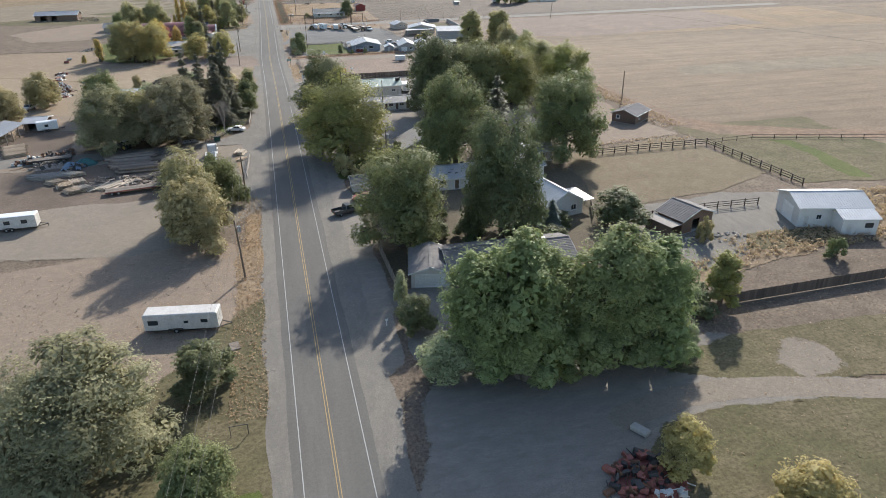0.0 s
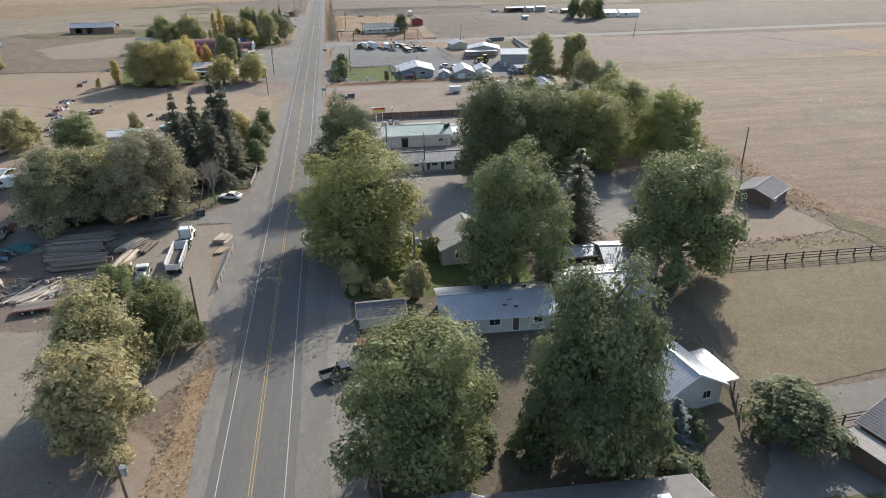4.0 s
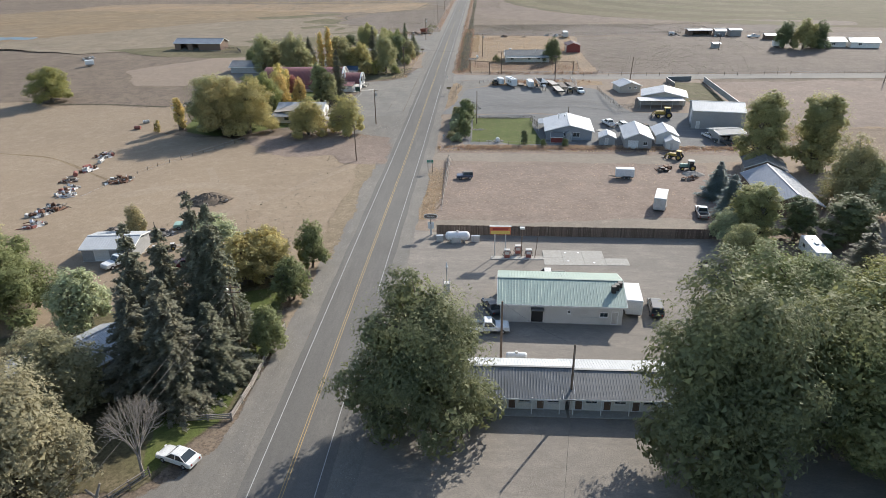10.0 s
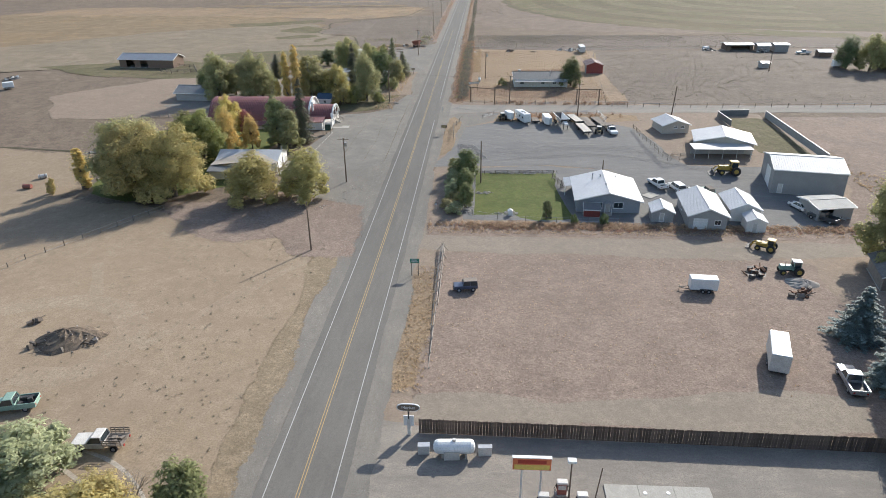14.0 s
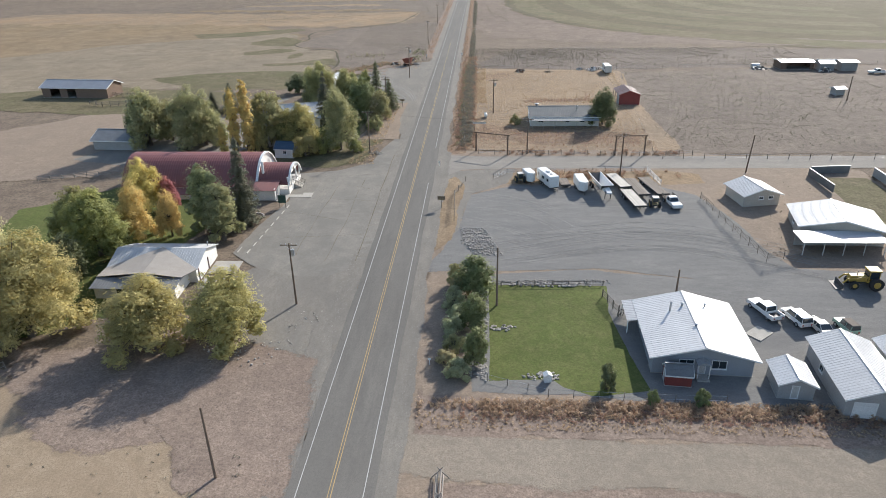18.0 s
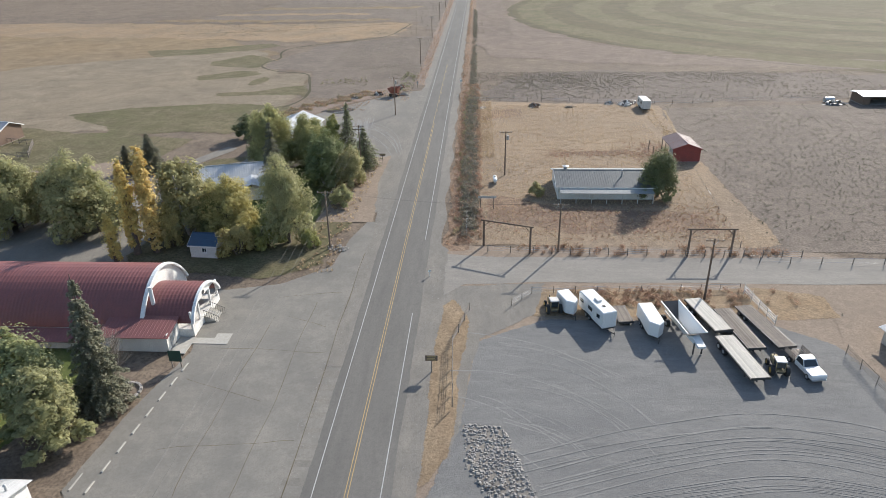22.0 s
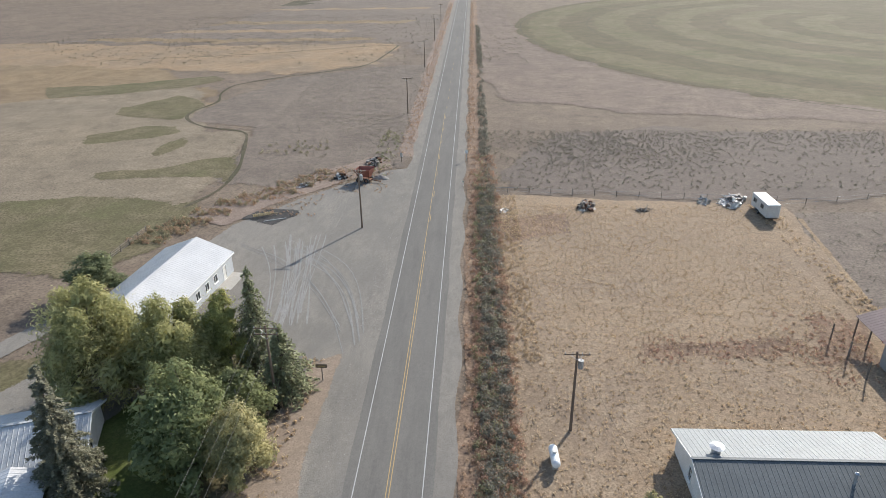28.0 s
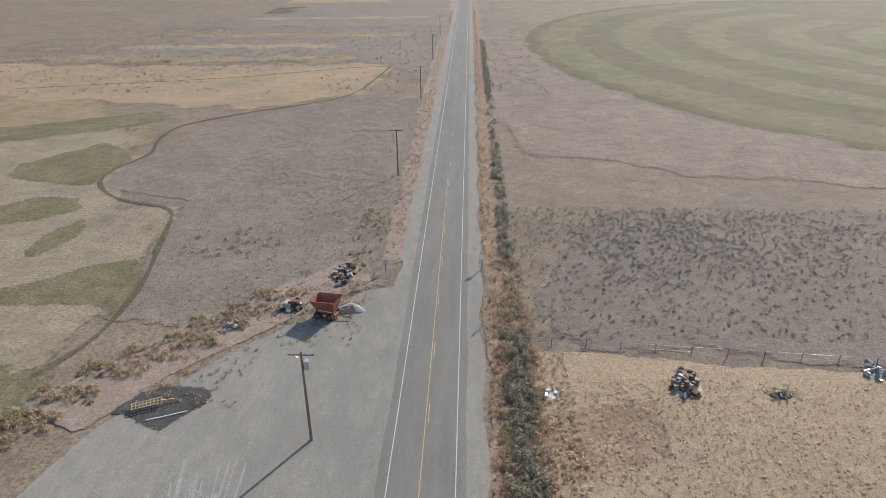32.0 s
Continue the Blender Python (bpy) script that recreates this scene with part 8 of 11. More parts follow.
def end_dump(label, ax, ay, bx, by):
    """A long open tipping box on a two-axle chassis, nose to b."""
    x, y, a = span(ax, ay, bx, by)
    ob = thing("dump_trailer", x, y, a, label, "trailer")
    L, h, z0, z1 = 8.6, 1.1, 1.1, 2.2
    # Floor alone is dark, the sides stay pale.
    part("box_floor", block(B(), -L / 2, -h + 0.07, z0, L / 2 - 0.9, h - 0.07, z0 + 0.08), "dark_iron", ob, "dark box floor")
    for s in (-1, 1):
        part("box_side", loft(B(), [(-L / 2, z0), (L / 2 - 0.9, z0), (L / 2, z1), (-L / 2, z1)], s * h - 0.035, s * h + 0.035), "aged_white", ob)
        part("top_rail", block(B(), -L / 2 - 0.05, s * h - 0.1, z1 + 0.003, L / 2 + 0.05, s * h + 0.1, z1 + 0.12), "white_paint", ob)
        for k in range(6):
            u = -L / 2 + 0.5 + 1.4 * k
            part("side_rib", block(B(), u, s * (h + 0.075) - 0.038, z0 + 0.05, u + 0.1, s * (h + 0.075) + 0.038, z1 - 0.01), "white_paint", ob)
        for k in range(2):
            wheel(ob, -L / 2 + 0.9 + 1.3 * k, s * (h - 0.22), 0.5, 0.45)
        part("chassis_rail", block(B(), -L / 2 + 0.2, s * 0.45 - 0.07, 0.82, L / 2 + 1.2, s * 0.45 + 0.07, z0 - 0.02), "aged_white", ob)
    bm = B()
    v = [bm.verts.new(p) for p in ((L / 2 - 0.9, -h + 0.04, z0), (L / 2 - 0.9, h - 0.04, z0), (L / 2, h - 0.04, z1), (L / 2, -h + 0.04, z1), (L / 2 - 0.8, -h + 0.04, z0), (L / 2 - 0.8, h - 0.04, z0), (L / 2 + 0.1, h - 0.04, z1), (L / 2 + 0.1, -h + 0.04, z1))]
    for f in ((0, 1, 2, 3), (7, 6, 5, 4), (0, 4, 5, 1), (1, 5, 6, 2), (2, 6, 7, 3), (3, 7, 4, 0)):
        bm.faces.new([v[i] for i in f])
    part("front_wall", bm, "aged_white", ob)
    part("tailgate", block(B(), -L / 2 - 0.08, -h + 0.04, z0, -L / 2 - 0.004, h - 0.04, z1 - 0.15), "white_paint", ob)
    part("hoist", rod(B(), (L / 2 - 0.5, 0, 1.0), (L / 2 + 0.5, 0, 2.3), 0.13, n=10), "dark_iron", ob)
    return ob


def semi(label, ax, ay, bx, by, paint, sleeper=True, name="truck"):
    x, y, a = span(ax, ay, bx, by)
    ob = thing(name, x, y, a, label, "truck")
    part("hood", chamfer(loft(B(), [(1.0, 0.6), (3.0, 0.6), (3.05, 1.35), (2.8, 1.6), (1.0, 1.75)], -0.75, 0.75), 0.06), paint, ob)
    part("cab", chamfer(block(B(), -0.7, -1.05, 0.7, 1.0, 1.05, 2.6), 0.08), paint, ob)
    part("windscreen", block(B(), 1.0, -0.9, 1.75, 1.03, 0.9, 2.4), "glass", ob)
    for s in (-1, 1):
        part("side_window", block(B(), -0.2, s * 1.06 - 0.01, 1.7, 0.8, s * 1.06 + 0.01, 2.3), "glass", ob)
        part("stack", rod(B(), (-0.85, s * 0.95, 1.0), (-0.85, s * 0.95, 3.3), 0.09), "galvanised", ob, "chromed exhaust stack")
        part("fuel_tank", rod(B(), (-1.4, s * 0.85, 0.65), (0.2, s * 0.85, 0.65), 0.3, n=12), "galvanised", ob)
        part("frame_rail", block(B(), -4.0, s * 0.42 - 0.06, 0.75, -0.7, s * 0.42 + 0.06, 0.98), "dark_iron", ob)
        wheel(ob, 2.1, s * 0.9, 0.5, 0.3)
        for k in range(2):
            wheel(ob, -2.3 - 1.25 * k, s * 0.85, 0.5, 0.5)
        part("fender", block(B(), 1.5, s * 0.95 - 0.2, 1.05, 2.7, s * 0.95 + 0.2, 1.15), paint, ob)
    if sleeper:
        part("sleeper", chamfer(block(B(), -1.6, -1.05, 0.9, -0.72, 1.05, 2.9), 0.08), paint, ob)
    part("grille", block(B(), 3.05, -0.5, 0.7, 3.1, 0.5, 1.4), "galvanised", ob)
    part("bumper", block(B(), 3.06, -1.0, 0.4, 3.2, 1.0, 0.66), "galvanised", ob)
    lamps(ob, 3.05, -4.0, 0.7, 0.95)
    return ob


def old_truck(label, ax, ay, bx, by, paint):
    """A round-nosed old truck cab on a bare chassis."""
    x, y, a = span(ax, ay, bx, by)
    ob = thing("old_truck", x, y, a, label, "truck")
    part("hood", chamfer(loft(B(), [(0.8, 0.7), (2.4, 0.75), (2.45, 1.2), (2.1, 1.5), (0.8, 1.6)], -0.5, 0.5), 0.14), paint, ob)
    part("cab", chamfer(block(B(), -0.7, -0.95, 0.7, 0.8, 0.95, 2.25), 0.16), paint, ob)
    part("windscreen", block(B(), 0.79, -0.7, 1.6, 0.83, 0.7, 2.05), "glass", ob)
    for s in (-1, 1):
        part("side_window", block(B(), -0.3, s * 0.96 - 0.01, 1.5, 0.5, s * 0.96 + 0.01, 2.0), "glass", ob)
        part("fender", chamfer(loft(B(), [(1.0, 0.7), (2.3, 0.65), (2.3, 0.85), (1.9, 1.15), (1.4, 1.15)], s * 0.76 - 0.24, s * 0.76 + 0.24), 0.08), paint, ob)
        wheel(ob, 1.65, s * 0.78, 0.42, 0.25)
        wheel(ob, -2.4, s * 0.78, 0.45, 0.4)
        part("frame_rail", block(B(), -3.6, s * 0.4 - 0.06, 0.6, -0.7, s * 0.4 + 0.06, 0.85), "rusty_iron", ob)
        part("headlight", rod(B(), (2.3, s * 0.72, 0.95), (2.42, s * 0.72, 0.95), 0.12), "sign_white", ob)
    part("bumper", block(B(), 2.45, -0.95, 0.5, 2.6, 0.95, 0.68), "aged_white", ob)
    for k in range(8):
        part("deck_plank", block(B(), -3.7 + 0.36 * k, -1.1, 0.86, -3.38 + 0.36 * k, 1.1, 0.92), "weathered_wood", ob)
    return ob


def tractor(label, ax, ay, bx, by, paint, loader=True, big=1.0, name="tractor"):
    x, y, a = span(ax, ay, bx, by)
    ob = thing(name, x, y, a, label, "tractor")
    g = big
    part("engine_hood", chamfer(block(B(), 0.2 * g, -0.42 * g, 0.8 * g, 2.1 * g, 0.42 * g, 1.55 * g), 0.07), paint, ob)
    part("chassis", block(B(), -1.2 * g, -0.35 * g, 0.55 * g, 2.0 * g, 0.35 * g, 0.8 * g), "dark_iron", ob)
    part("seat_deck", block(B(), -1.2 * g, -0.6 * g, 0.8 * g, 0.2 * g, 0.6 * g, 1.0 * g), paint, ob)
    part("cab_glass", block(B(), -1.0 * g, -0.58 * g, 1.3 * g, 0.15 * g, 0.58 * g, 2.2 * g), "glass", ob)
    part("cab_roof", chamfer(block(B(), -1.15 * g, -0.7 * g, 2.2 * g, 0.3 * g, 0.7 * g, 2.38 * g), 0.05), "aged_white" if paint != "machine_yellow" else paint, ob)
    for s in (-1, 1):
        for px_ in (-0.98, 0.1):
            part("cab_post", block(B(), px_ * g - 0.05, s * 0.6 * g - 0.05, 1.0 * g, px_ * g + 0.05, s * 0.6 * g + 0.05, 2.2 * g), paint, ob)
        wheel(ob, -0.7 * g, s * 0.95 * g, 0.78 * g, 0.45 * g, "machine_yellow")
        wheel(ob, 1.6 * g, s * 0.8 * g, 0.5 * g, 0.32 * g, "machine_yellow")
        if loader:
            bm = beam(B(), (0.1 * g, s * 0.6 * g, 1.5 * g), (2.4 * g, s * 0.6 * g, 1.2 * g), 0.14, 0.2)
            beam(bm, (2.4 * g, s * 0.6 * g, 1.2 * g), (3.0 * g, s * 0.6 * g, 0.5 * g), 0.14, 0.2)
            part("loader_arm", bm, paint, ob)
    part("exhaust", rod(B(), (1.3 * g, 0.25, 1.5 * g), (1.3 * g, 0.25, 2.2 * g), 0.05), "dark_iron", ob)
    if loader:
        part("bucket", loft(B(), [(2.9 * g, 0.1), (3.7 * g, 0.05), (3.7 * g, 0.12), (3.0 * g, 0.25), (3.0 * g, 0.9), (2.9 * g, 0.95)], -1.05 * g, 1.05 * g), "dark_iron", ob)
    return ob


# east side
pickup("dark pickup parked on the roadside dirt", 9.7, 114.9, 12.4, 115.8, "car_grey")
car("white sedan parked beside the bare tree", -8.4, 179.4, -12.3, 180.8, "white_paint")
car("white hatchback parked in the shaded lot", 45.8, 163.9, 45.6, 166.3, "white_paint", "suv")
pickup("white pickup parked by the store wall", 20.4, 206.3, 23.1, 206.4, "white_paint")
car("dark car parked beside the store", 22.8, 210.8, 21.8, 213.5, "car_grey")
box_trailer("white box body parked behind the store", 42.1, 210.7, 42.5, 215.6, 5.4, 2.3, 2.2, "white_paint", name="box_truck")
car("dark grey minivan parked by the store", 45.3, 210.2, 45.8, 214.8, "car_grey", "suv")
pickup("white work pickup with tools in its bed", 33.6, 221.4, 28.2, 221.6, "aged_white", load="dark_iron")
pickup("dark pickup parked under the trees", 56.4, 226.3, 58.2, 221.8, "car_grey")
pickup("silver pickup parked by the spruces", 62.2, 247.5, 62.8, 252.2, "car_silver")
box_trailer("white camper trailer under the elms", 74.8, 227.5, 75.2, 233.1, 7.0, 2.4, 2.3, "white_paint", windows=((-2.4, 1.6, 0.9, 0.6), (1, 1.6, 0.9, 0.6)), unit=True, name="camper")
car("dark blue jeep with a tan soft top", 18.1, 272.2, 14.9, 271.8, "car_blue", "jeep", "jeep")
box_trailer("white cargo trailer on the dry lot", 53.6, 272.9, 50.0, 273.2, 4.1, 1.8, 1.8, "white_paint")
box_trailer("tall white box trailer with a weathered end", 54.7, 251.4, 56.4, 256.6, 6.0, 2.3, 2.4, "aged_white", "white_paint")
tractor("yellow backhoe loader on the lot's edge", 68.4, 287.3, 65.0, 289.5, "machine_yellow", True, 0.95, "backhoe")
tractor("green and yellow tractor on the lot's edge", 68.7, 279.5, 65.9, 279.7, "mint_green", False, 1.0)
pickup("white crew pickup in the gravel yard", 56.5, 318.1, 55.1, 322.5, "white_paint", cab=2.3)
car("white sport utility wagon in the gravel yard", 59.8, 316.2, 58.8, 320.5, "white_paint", "suv")
car("white sedan in the gravel yard", 61.7, 314.5, 61.2, 318.0, "aged_white")
car("green jeep beside the workshop", 65.3, 313.7, 64.5, 318.4, "mint_green", "jeep", "jeep")
tractor("yellow wheel loader by the machine shed", 75.9, 328.3, 71.4, 328.6, "machine_yellow", True, 1.3, "wheel_loader")
car("white car under the lean-to", 80.4, 306.7, 79.4, 310.2, "white_paint")
pickup("dark parts truck behind the lean-to", 82.5, 301.7, 81.1, 303.4, "car_grey")
# truck lot
tractor("small yellow skid loader at the lot's edge", 24.8, 371.8, 24.4, 374.6, "muddy_yellow", False, 0.9, "loader")
box_trailer("small white horse trailer with rounded nose", 26.1, 374.6, 26.9, 372.3, 3.0, 1.8, 1.9, "white_paint", vnose=True, name="horse_trailer", tandem=False)
box_trailer("white travel trailer with a tall body", 29.6, 373.3, 31.1, 369.2, 6.6, 2.1, 2.3, "white_paint", windows=((-2.8, 1.6, 0.9, 0.55), (-0.6, 1.6, 1.1, 0.55), (1.7, 1.6, 0.8, 0.55)), unit=True, name="travel_trailer")
flat_trailer("small flat trailer with a weathered plank deck", 33.7, 373.9, 34.1, 369.5, 4.4, 2.0, 0.6, "weathered_wood", axles=1, planks=9)
box_trailer("white cargo trailer with a pointed nose", 36.8, 371.2, 37.2, 367.1, 4.9, 2.0, 1.9, "white_paint", vnose=True)
belly_dump("white belly-dump trailer with an open hopper", 40.1, 372.6, 41.6, 363.2)
flat_trailer("flatbed semi-trailer with a pale plank deck", 44.3, 375.1, 46.0, 366.7, 8.5, 2.5, 1.25)
flat_trailer("flatbed semi-trailer with a pale plank deck", 45.6, 365.7, 46.8, 356.6, 9.2, 2.5, 1.25)
flat_trailer("bare lowboy trailer with worn plank deck", 47.7, 372.9, 48.9, 363.1, 9.8, 2.4, 1.0, "weathered_wood")
flat_trailer("equipment trailer with ramps and plank deck", 50.9, 374.0, 52.9, 363.6, 10.4, 2.4, 0.9, "weathered_wood", "dark_iron", 2, 7)
tractor("muddy yellow crawler behind the trailers", 49.9, 358.6, 50.1, 360.8, "muddy_yellow", False, 0.9, "crawler")
pickup("white flatbed pickup behind the trailers", 53.2, 362.3, 53.8, 358.2, "white_paint", "flat")
box_trailer("derelict white motorhome on the dry grass", 63.5, 489.7, 63.6, 482.8, 6.5, 2.3, 2.3, "aged_white", "white_paint", windows=((-2.4, 1.6, 1.2, 0.7), (0.6, 1.6, 1.2, 0.7)), name="motorhome", tongue=False)
# west side
box_trailer("old white house trailer with a rounded roof", -19.4, 82.3, -10.9, 80.8, 9.6, 2.4, 2.3, "aged_white", "aged_white", windows=((-4.2, 1.4, 1.3, 0.7), (2.6, 1.5, 0.9, 0.5), (0.4, 1.5, 0.6, 0.4)), name="house_trailer", tandem=False)
box_trailer("old white house trailer with a blue band", -51.3, 124.8, -44.3, 124.8, 8.0, 2.4, 2.2, "aged_white", "white_paint", windows=((-1.2, 1.4, 1.0, 0.7), (1.6, 1.4, 1.0, 0.7)), name="house_trailer")
box_trailer("white camping trailer in the scrap yard", -61.7, 195.1, -57.5, 196.1, 5.0, 2.2, 2.1, "white_paint", windows=((-0.6, 1.4, 0.9, 0.6),), name="camper")
semi("white truck tractor with a short day cab", -15.4, 155.9, -15.3, 164.0, "white_paint", False)
end_dump("white end-dump trailer with an open dark box", -14.9, 145.6, -15.3, 156.4)
old_truck("old mustard-yellow truck facing the road", -22.6, 150.2, -21.9, 145.8, "old_yellow")
old_truck("old white round-fendered truck", -19.8, 149.1, -19.2, 144.8, "aged_white")
flat_trailer("red lowboy trailer with a faded plank deck", -34.1, 138.9, -25.4, 140.1, 11.0, 2.5, 0.85, "weathered_wood", "faded_red", 2, 10, "lowboy_trailer")
flat_trailer("small bare trailer frame under the elms", -23.4, 171.9, -19.4, 173.0, 4.5, 1.8, 0.55, "weathered_wood", "galvanised", 2, 8, bare=True)
flat_trailer("dark equipment trailer beside the lane", -56.5, 165.2, -47.2, 166.3, 9.0, 2.4, 0.9, "weathered_wood", "dark_iron", 2, 10)
tractor("old tractor parked beside the lane", -34.9, 170.3, -38.5, 171.9, "dark_iron", False, 1.0)
pickup("white service pickup with a ladder rack", -38.9, 226.7, -40.9, 223.0, "white_paint", load="weathered_wood")
pickup("faded mint-green old pickup with junk in its bed", -31.9, 241.6, -36.9, 240.3, "mint_green", load="dark_iron", old=True)
pickup("white stake-bed truck loaded with wood", -19.2, 235.5, -22.6, 235.3, "aged_white", "flat", load="weathered_wood")
car("dark red old car in the yard", -26.8, 225.2, -30.5, 223.7, "car_dark_red")
pickup("white old pickup at the field's edge", -71.2, 225.0, -71.9, 222.3, "aged_white", load="dark_iron")
for i, (qx, qy) in enumerate(((-34.3, 228.8), (-33.6, 231.2), (-36.3, 230.0))):
    tractor("small all-terrain vehicle with a rack", qx + 0.6, qy, qx - 0.6, qy - 0.3, "dark_iron", False, 0.5, "quad_bike")


def gravity_box():
    """The red hopper wagon by the far lot."""
    ob = thing("dump_cart", -13.5, 502.9, -18, "rusty red tipping cart on wheels", "cart")
    for s in (-1, 1):
        b2 = B()
        v = [b2.verts.new(p) for p in ((-1.8, s * 1.3, 2.6), (1.8, s * 1.3, 2.9), (1.3, s * 0.6, 1.2), (-1.3, s * 0.6, 1.2), (-1.8, s * 1.22, 2.6), (1.8, s * 1.22, 2.9), (1.3, s * 0.54, 1.2), (-1.3, s * 0.54, 1.2))]
        for f in ((0, 1, 2, 3), (7, 6, 5, 4), (0, 4, 5, 1), (1, 5, 6, 2), (2, 6, 7, 3), (3, 7, 4, 0)):
            b2.faces.new([v[i] for i in f])
        part("side_plate", b2, "dump_red", ob)
        part("rim_bar", beam(B(), (-1.8, s * 1.3, 2.63), (1.8, s * 1.3, 2.93), 0.1, 0.1), "dump_red", ob)
        wheel(ob, -0.9, s * 1.0, 0.5, 0.35, "rusty_iron")
        wheel(ob, 0.9, s * 1.0, 0.5, 0.35, "rusty_iron")
    for e, z in ((-1, 2.6), (1, 2.9)):
        b2 = B()
        v = [b2.verts.new(p) for p in ((e * 1.8, -1.3, z), (e * 1.8, 1.3, z), (e * 1.3, 0.6, 1.2), (e * 1.3, -0.6, 1.2))]
        b2.faces.new(v)
        part("end_plate", b2, "dump_red", ob)
    part("bottom_plate", block(B(), -1.3, -0.6, 1.12, 1.3, 0.6, 1.196), "dump_red", ob)
    part("axle_frame", block(B(), -1.5, -0.6, 0.5, 1.5, 0.6, 0.7), "rusty_iron", ob)
    part("drawbar", beam(B(), (1.5, 0, 0.55), (3.6, 0.2, 0.3), 0.14, 0.12), "rusty_iron", ob)
    for p in ((-1.2, -0.5), (1.2, -0.5), (-1.2, 0.5), (1.2, 0.5)):
        part("strut", beam(B(), (p[0], p[1], 0.7), (p[0], p[1], 1.2), 0.12, 0.12), "rusty_iron", ob)


gravity_box()


# ---- logs, timber and scrap ----
def log_pile(label, ax, ay, bx, by, length, turn, rows, r, mat, seed, jitter=0.06, name="log_pile"):
    """Logs side by side from a to b, each layer one fewer; every log its own part."""
    rng = random.Random(seed)
    ob = thing(name, ax, ay, 0, label, "logs")
    d = Vector((bx - ax, by - ay, 0))
    n = max(2, int(d.length / (2.1 * r)))
    u = Vector((math.cos(radians(turn)), math.sin(radians(turn)), 0))
    for layer in range(rows):
        for i in range(n - layer):
            rr = r * rng.uniform(0.75, 1.15)
            c = d * ((i + 0.5 + layer / 2) / n) + Vector((0, 0, r * (0.95 + 1.72 * layer)))
            t = radians(turn + rng.gauss(0, 60 * jitter))
            w = Vector((math.cos(t), math.sin(t), rng.gauss(0, 0.012)))
            sh = rng.uniform(-0.06, 0.06) * length
            ln = length * rng.uniform(0.86, 1.04)
            part("log", rod(B(), c + w * (sh - ln / 2), c + w * (sh + ln / 2), rr, rr * rng.uniform(0.72, 0.95), 9), mat, ob)
    return ob


def heap(label, x, y, w, d, h, mats, n, seed, name="scrap_heap", category="scrap", longs=0.4):
    """A tangle of odd bars, boxes and sheets, each its own part."""
    rng = random.Random(seed)
    ob = thing(name, x, y, rng.uniform(0, 90), label, category)
    for i in range(int(n * 0.7)):
        a = rng.uniform(0, 6.28)
        f = rng.random() ** 0.6
        cx, cy = math.cos(a) * f * w / 2, math.sin(a) * f * d / 2
        top = h * (1 - f) * rng.uniform(0.3, 1) + 0.12
        m = pose(cx, cy, top, rng.gauss(0, 14), rng.gauss(0, 14), rng.uniform(0, 180))
        if rng.random() < longs:
            ln = rng.uniform(0.8, 2.6)
            part("bar", rod(B(), m @ Vector((-ln / 2, 0, 0)), m @ Vector((ln / 2, 0, 0)), rng.uniform(0.03, 0.1), n=6), rng.choice(mats), ob)
        else:
            sx, sy, sz = rng.uniform(0.25, 1.1), rng.uniform(0.2, 0.7), rng.uniform(0.05, min(0.6, 0.3 + h * 0.3))
            part("piece", chamfer(block(B(), -sx / 2, -sy / 2, -top if f > 0.7 else -0.2, sx / 2, sy / 2, sz, m), 0.02), rng.choice(mats), ob)
    part("bottom_litter", mound(w * 0.46, d * 0.46, h * (1.0 if name == "brush_pile" else 0.35), seed), "soil" if name == "brush_pile" else mats[0], ob)
    return ob


def mound(rx, ry, h, seed, n=20, k=6):
    """A low uneven dome."""
    rng = random.Random(seed)
    bm = B()
    rows = []
    for j in range(k):
        f = 1 - j / k
        row = []
        for i in range(n):
            a = 2 * math.pi * i / n
            q = f * (1 + 0.16 * math.sin(3 * a + seed) + rng.uniform(-0.08, 0.08))
            row.append(bm.verts.new((rx * q * math.cos(a), ry * q * math.sin(a), -0.03 if j == 0 else h * (1 - f ** 1.6) * rng.uniform(0.85, 1.1))))
        rows.append(row)
    top = bm.verts.new((0, 0, h))
    for a, b in zip(rows, rows[1:]):
        for i in range(n):
            j = (i + 1) % n
            bm.faces.new((a[i], a[j], b[j], b[i]))
    for i in range(n):
        bm.faces.new((rows[-1][i], rows[-1][(i + 1) % n], top))
    return bm


log_pile("stack of long dark weathered logs", -30.2, 151.3, -34.0, 161.6, 9.0, 1, 2, 0.36, "log_bark", 1, 0.05)
log_pile("heap of dark weathered logs", -33.2, 154.0, -34.7, 159.8, 7.0, 2, 2, 0.26, "log_bark", 51, 0.05)
log_pile("stack of long grey logs by the lane", -33.4, 162.1, -34.6, 166.3, 11.0, 1, 1, 0.26, "log_bark", 2, 0.04)
log_pile("thick pale peeled logs leaning in a row", -25.4, 152.4, -23.0, 152.5, 9.0, 80, 1, 0.50, "peeled_log", 3, 0.03)
log_pile("pile of pale cut poles", -25.8, 159.2, -23.2, 159.6, 5.0, 62, 3, 0.16, "peeled_log", 4)
log_pile("thick brown logs lying by the truck", -22.4, 157.6, -20.5, 158.0, 4.6, 82, 1, 0.40, "log_bark", 5)
log_pile("pale posts leaning on the logs", -25.3, 155.5, -22.4, 155.0, 4.2, 70, 2, 0.13, "lumber", 52, 0.08)
log_pile("untidy dark poles on the ground", -30.0, 145.4, -30.8, 149.3, 10.0, 3, 1, 0.13, "weathered_wood", 6, 0.2)
log_pile("pale poles thrown down in a fan", -37.2, 144.5, -31.6, 143.4, 7.0, 48, 2, 0.15, "peeled_log", 7, 0.15)
log_pile("bundle of fence posts by the road", -10.5, 159.4, -7.9, 158.8, 3.0, 68, 4, 0.12, "peeled_log", 8)
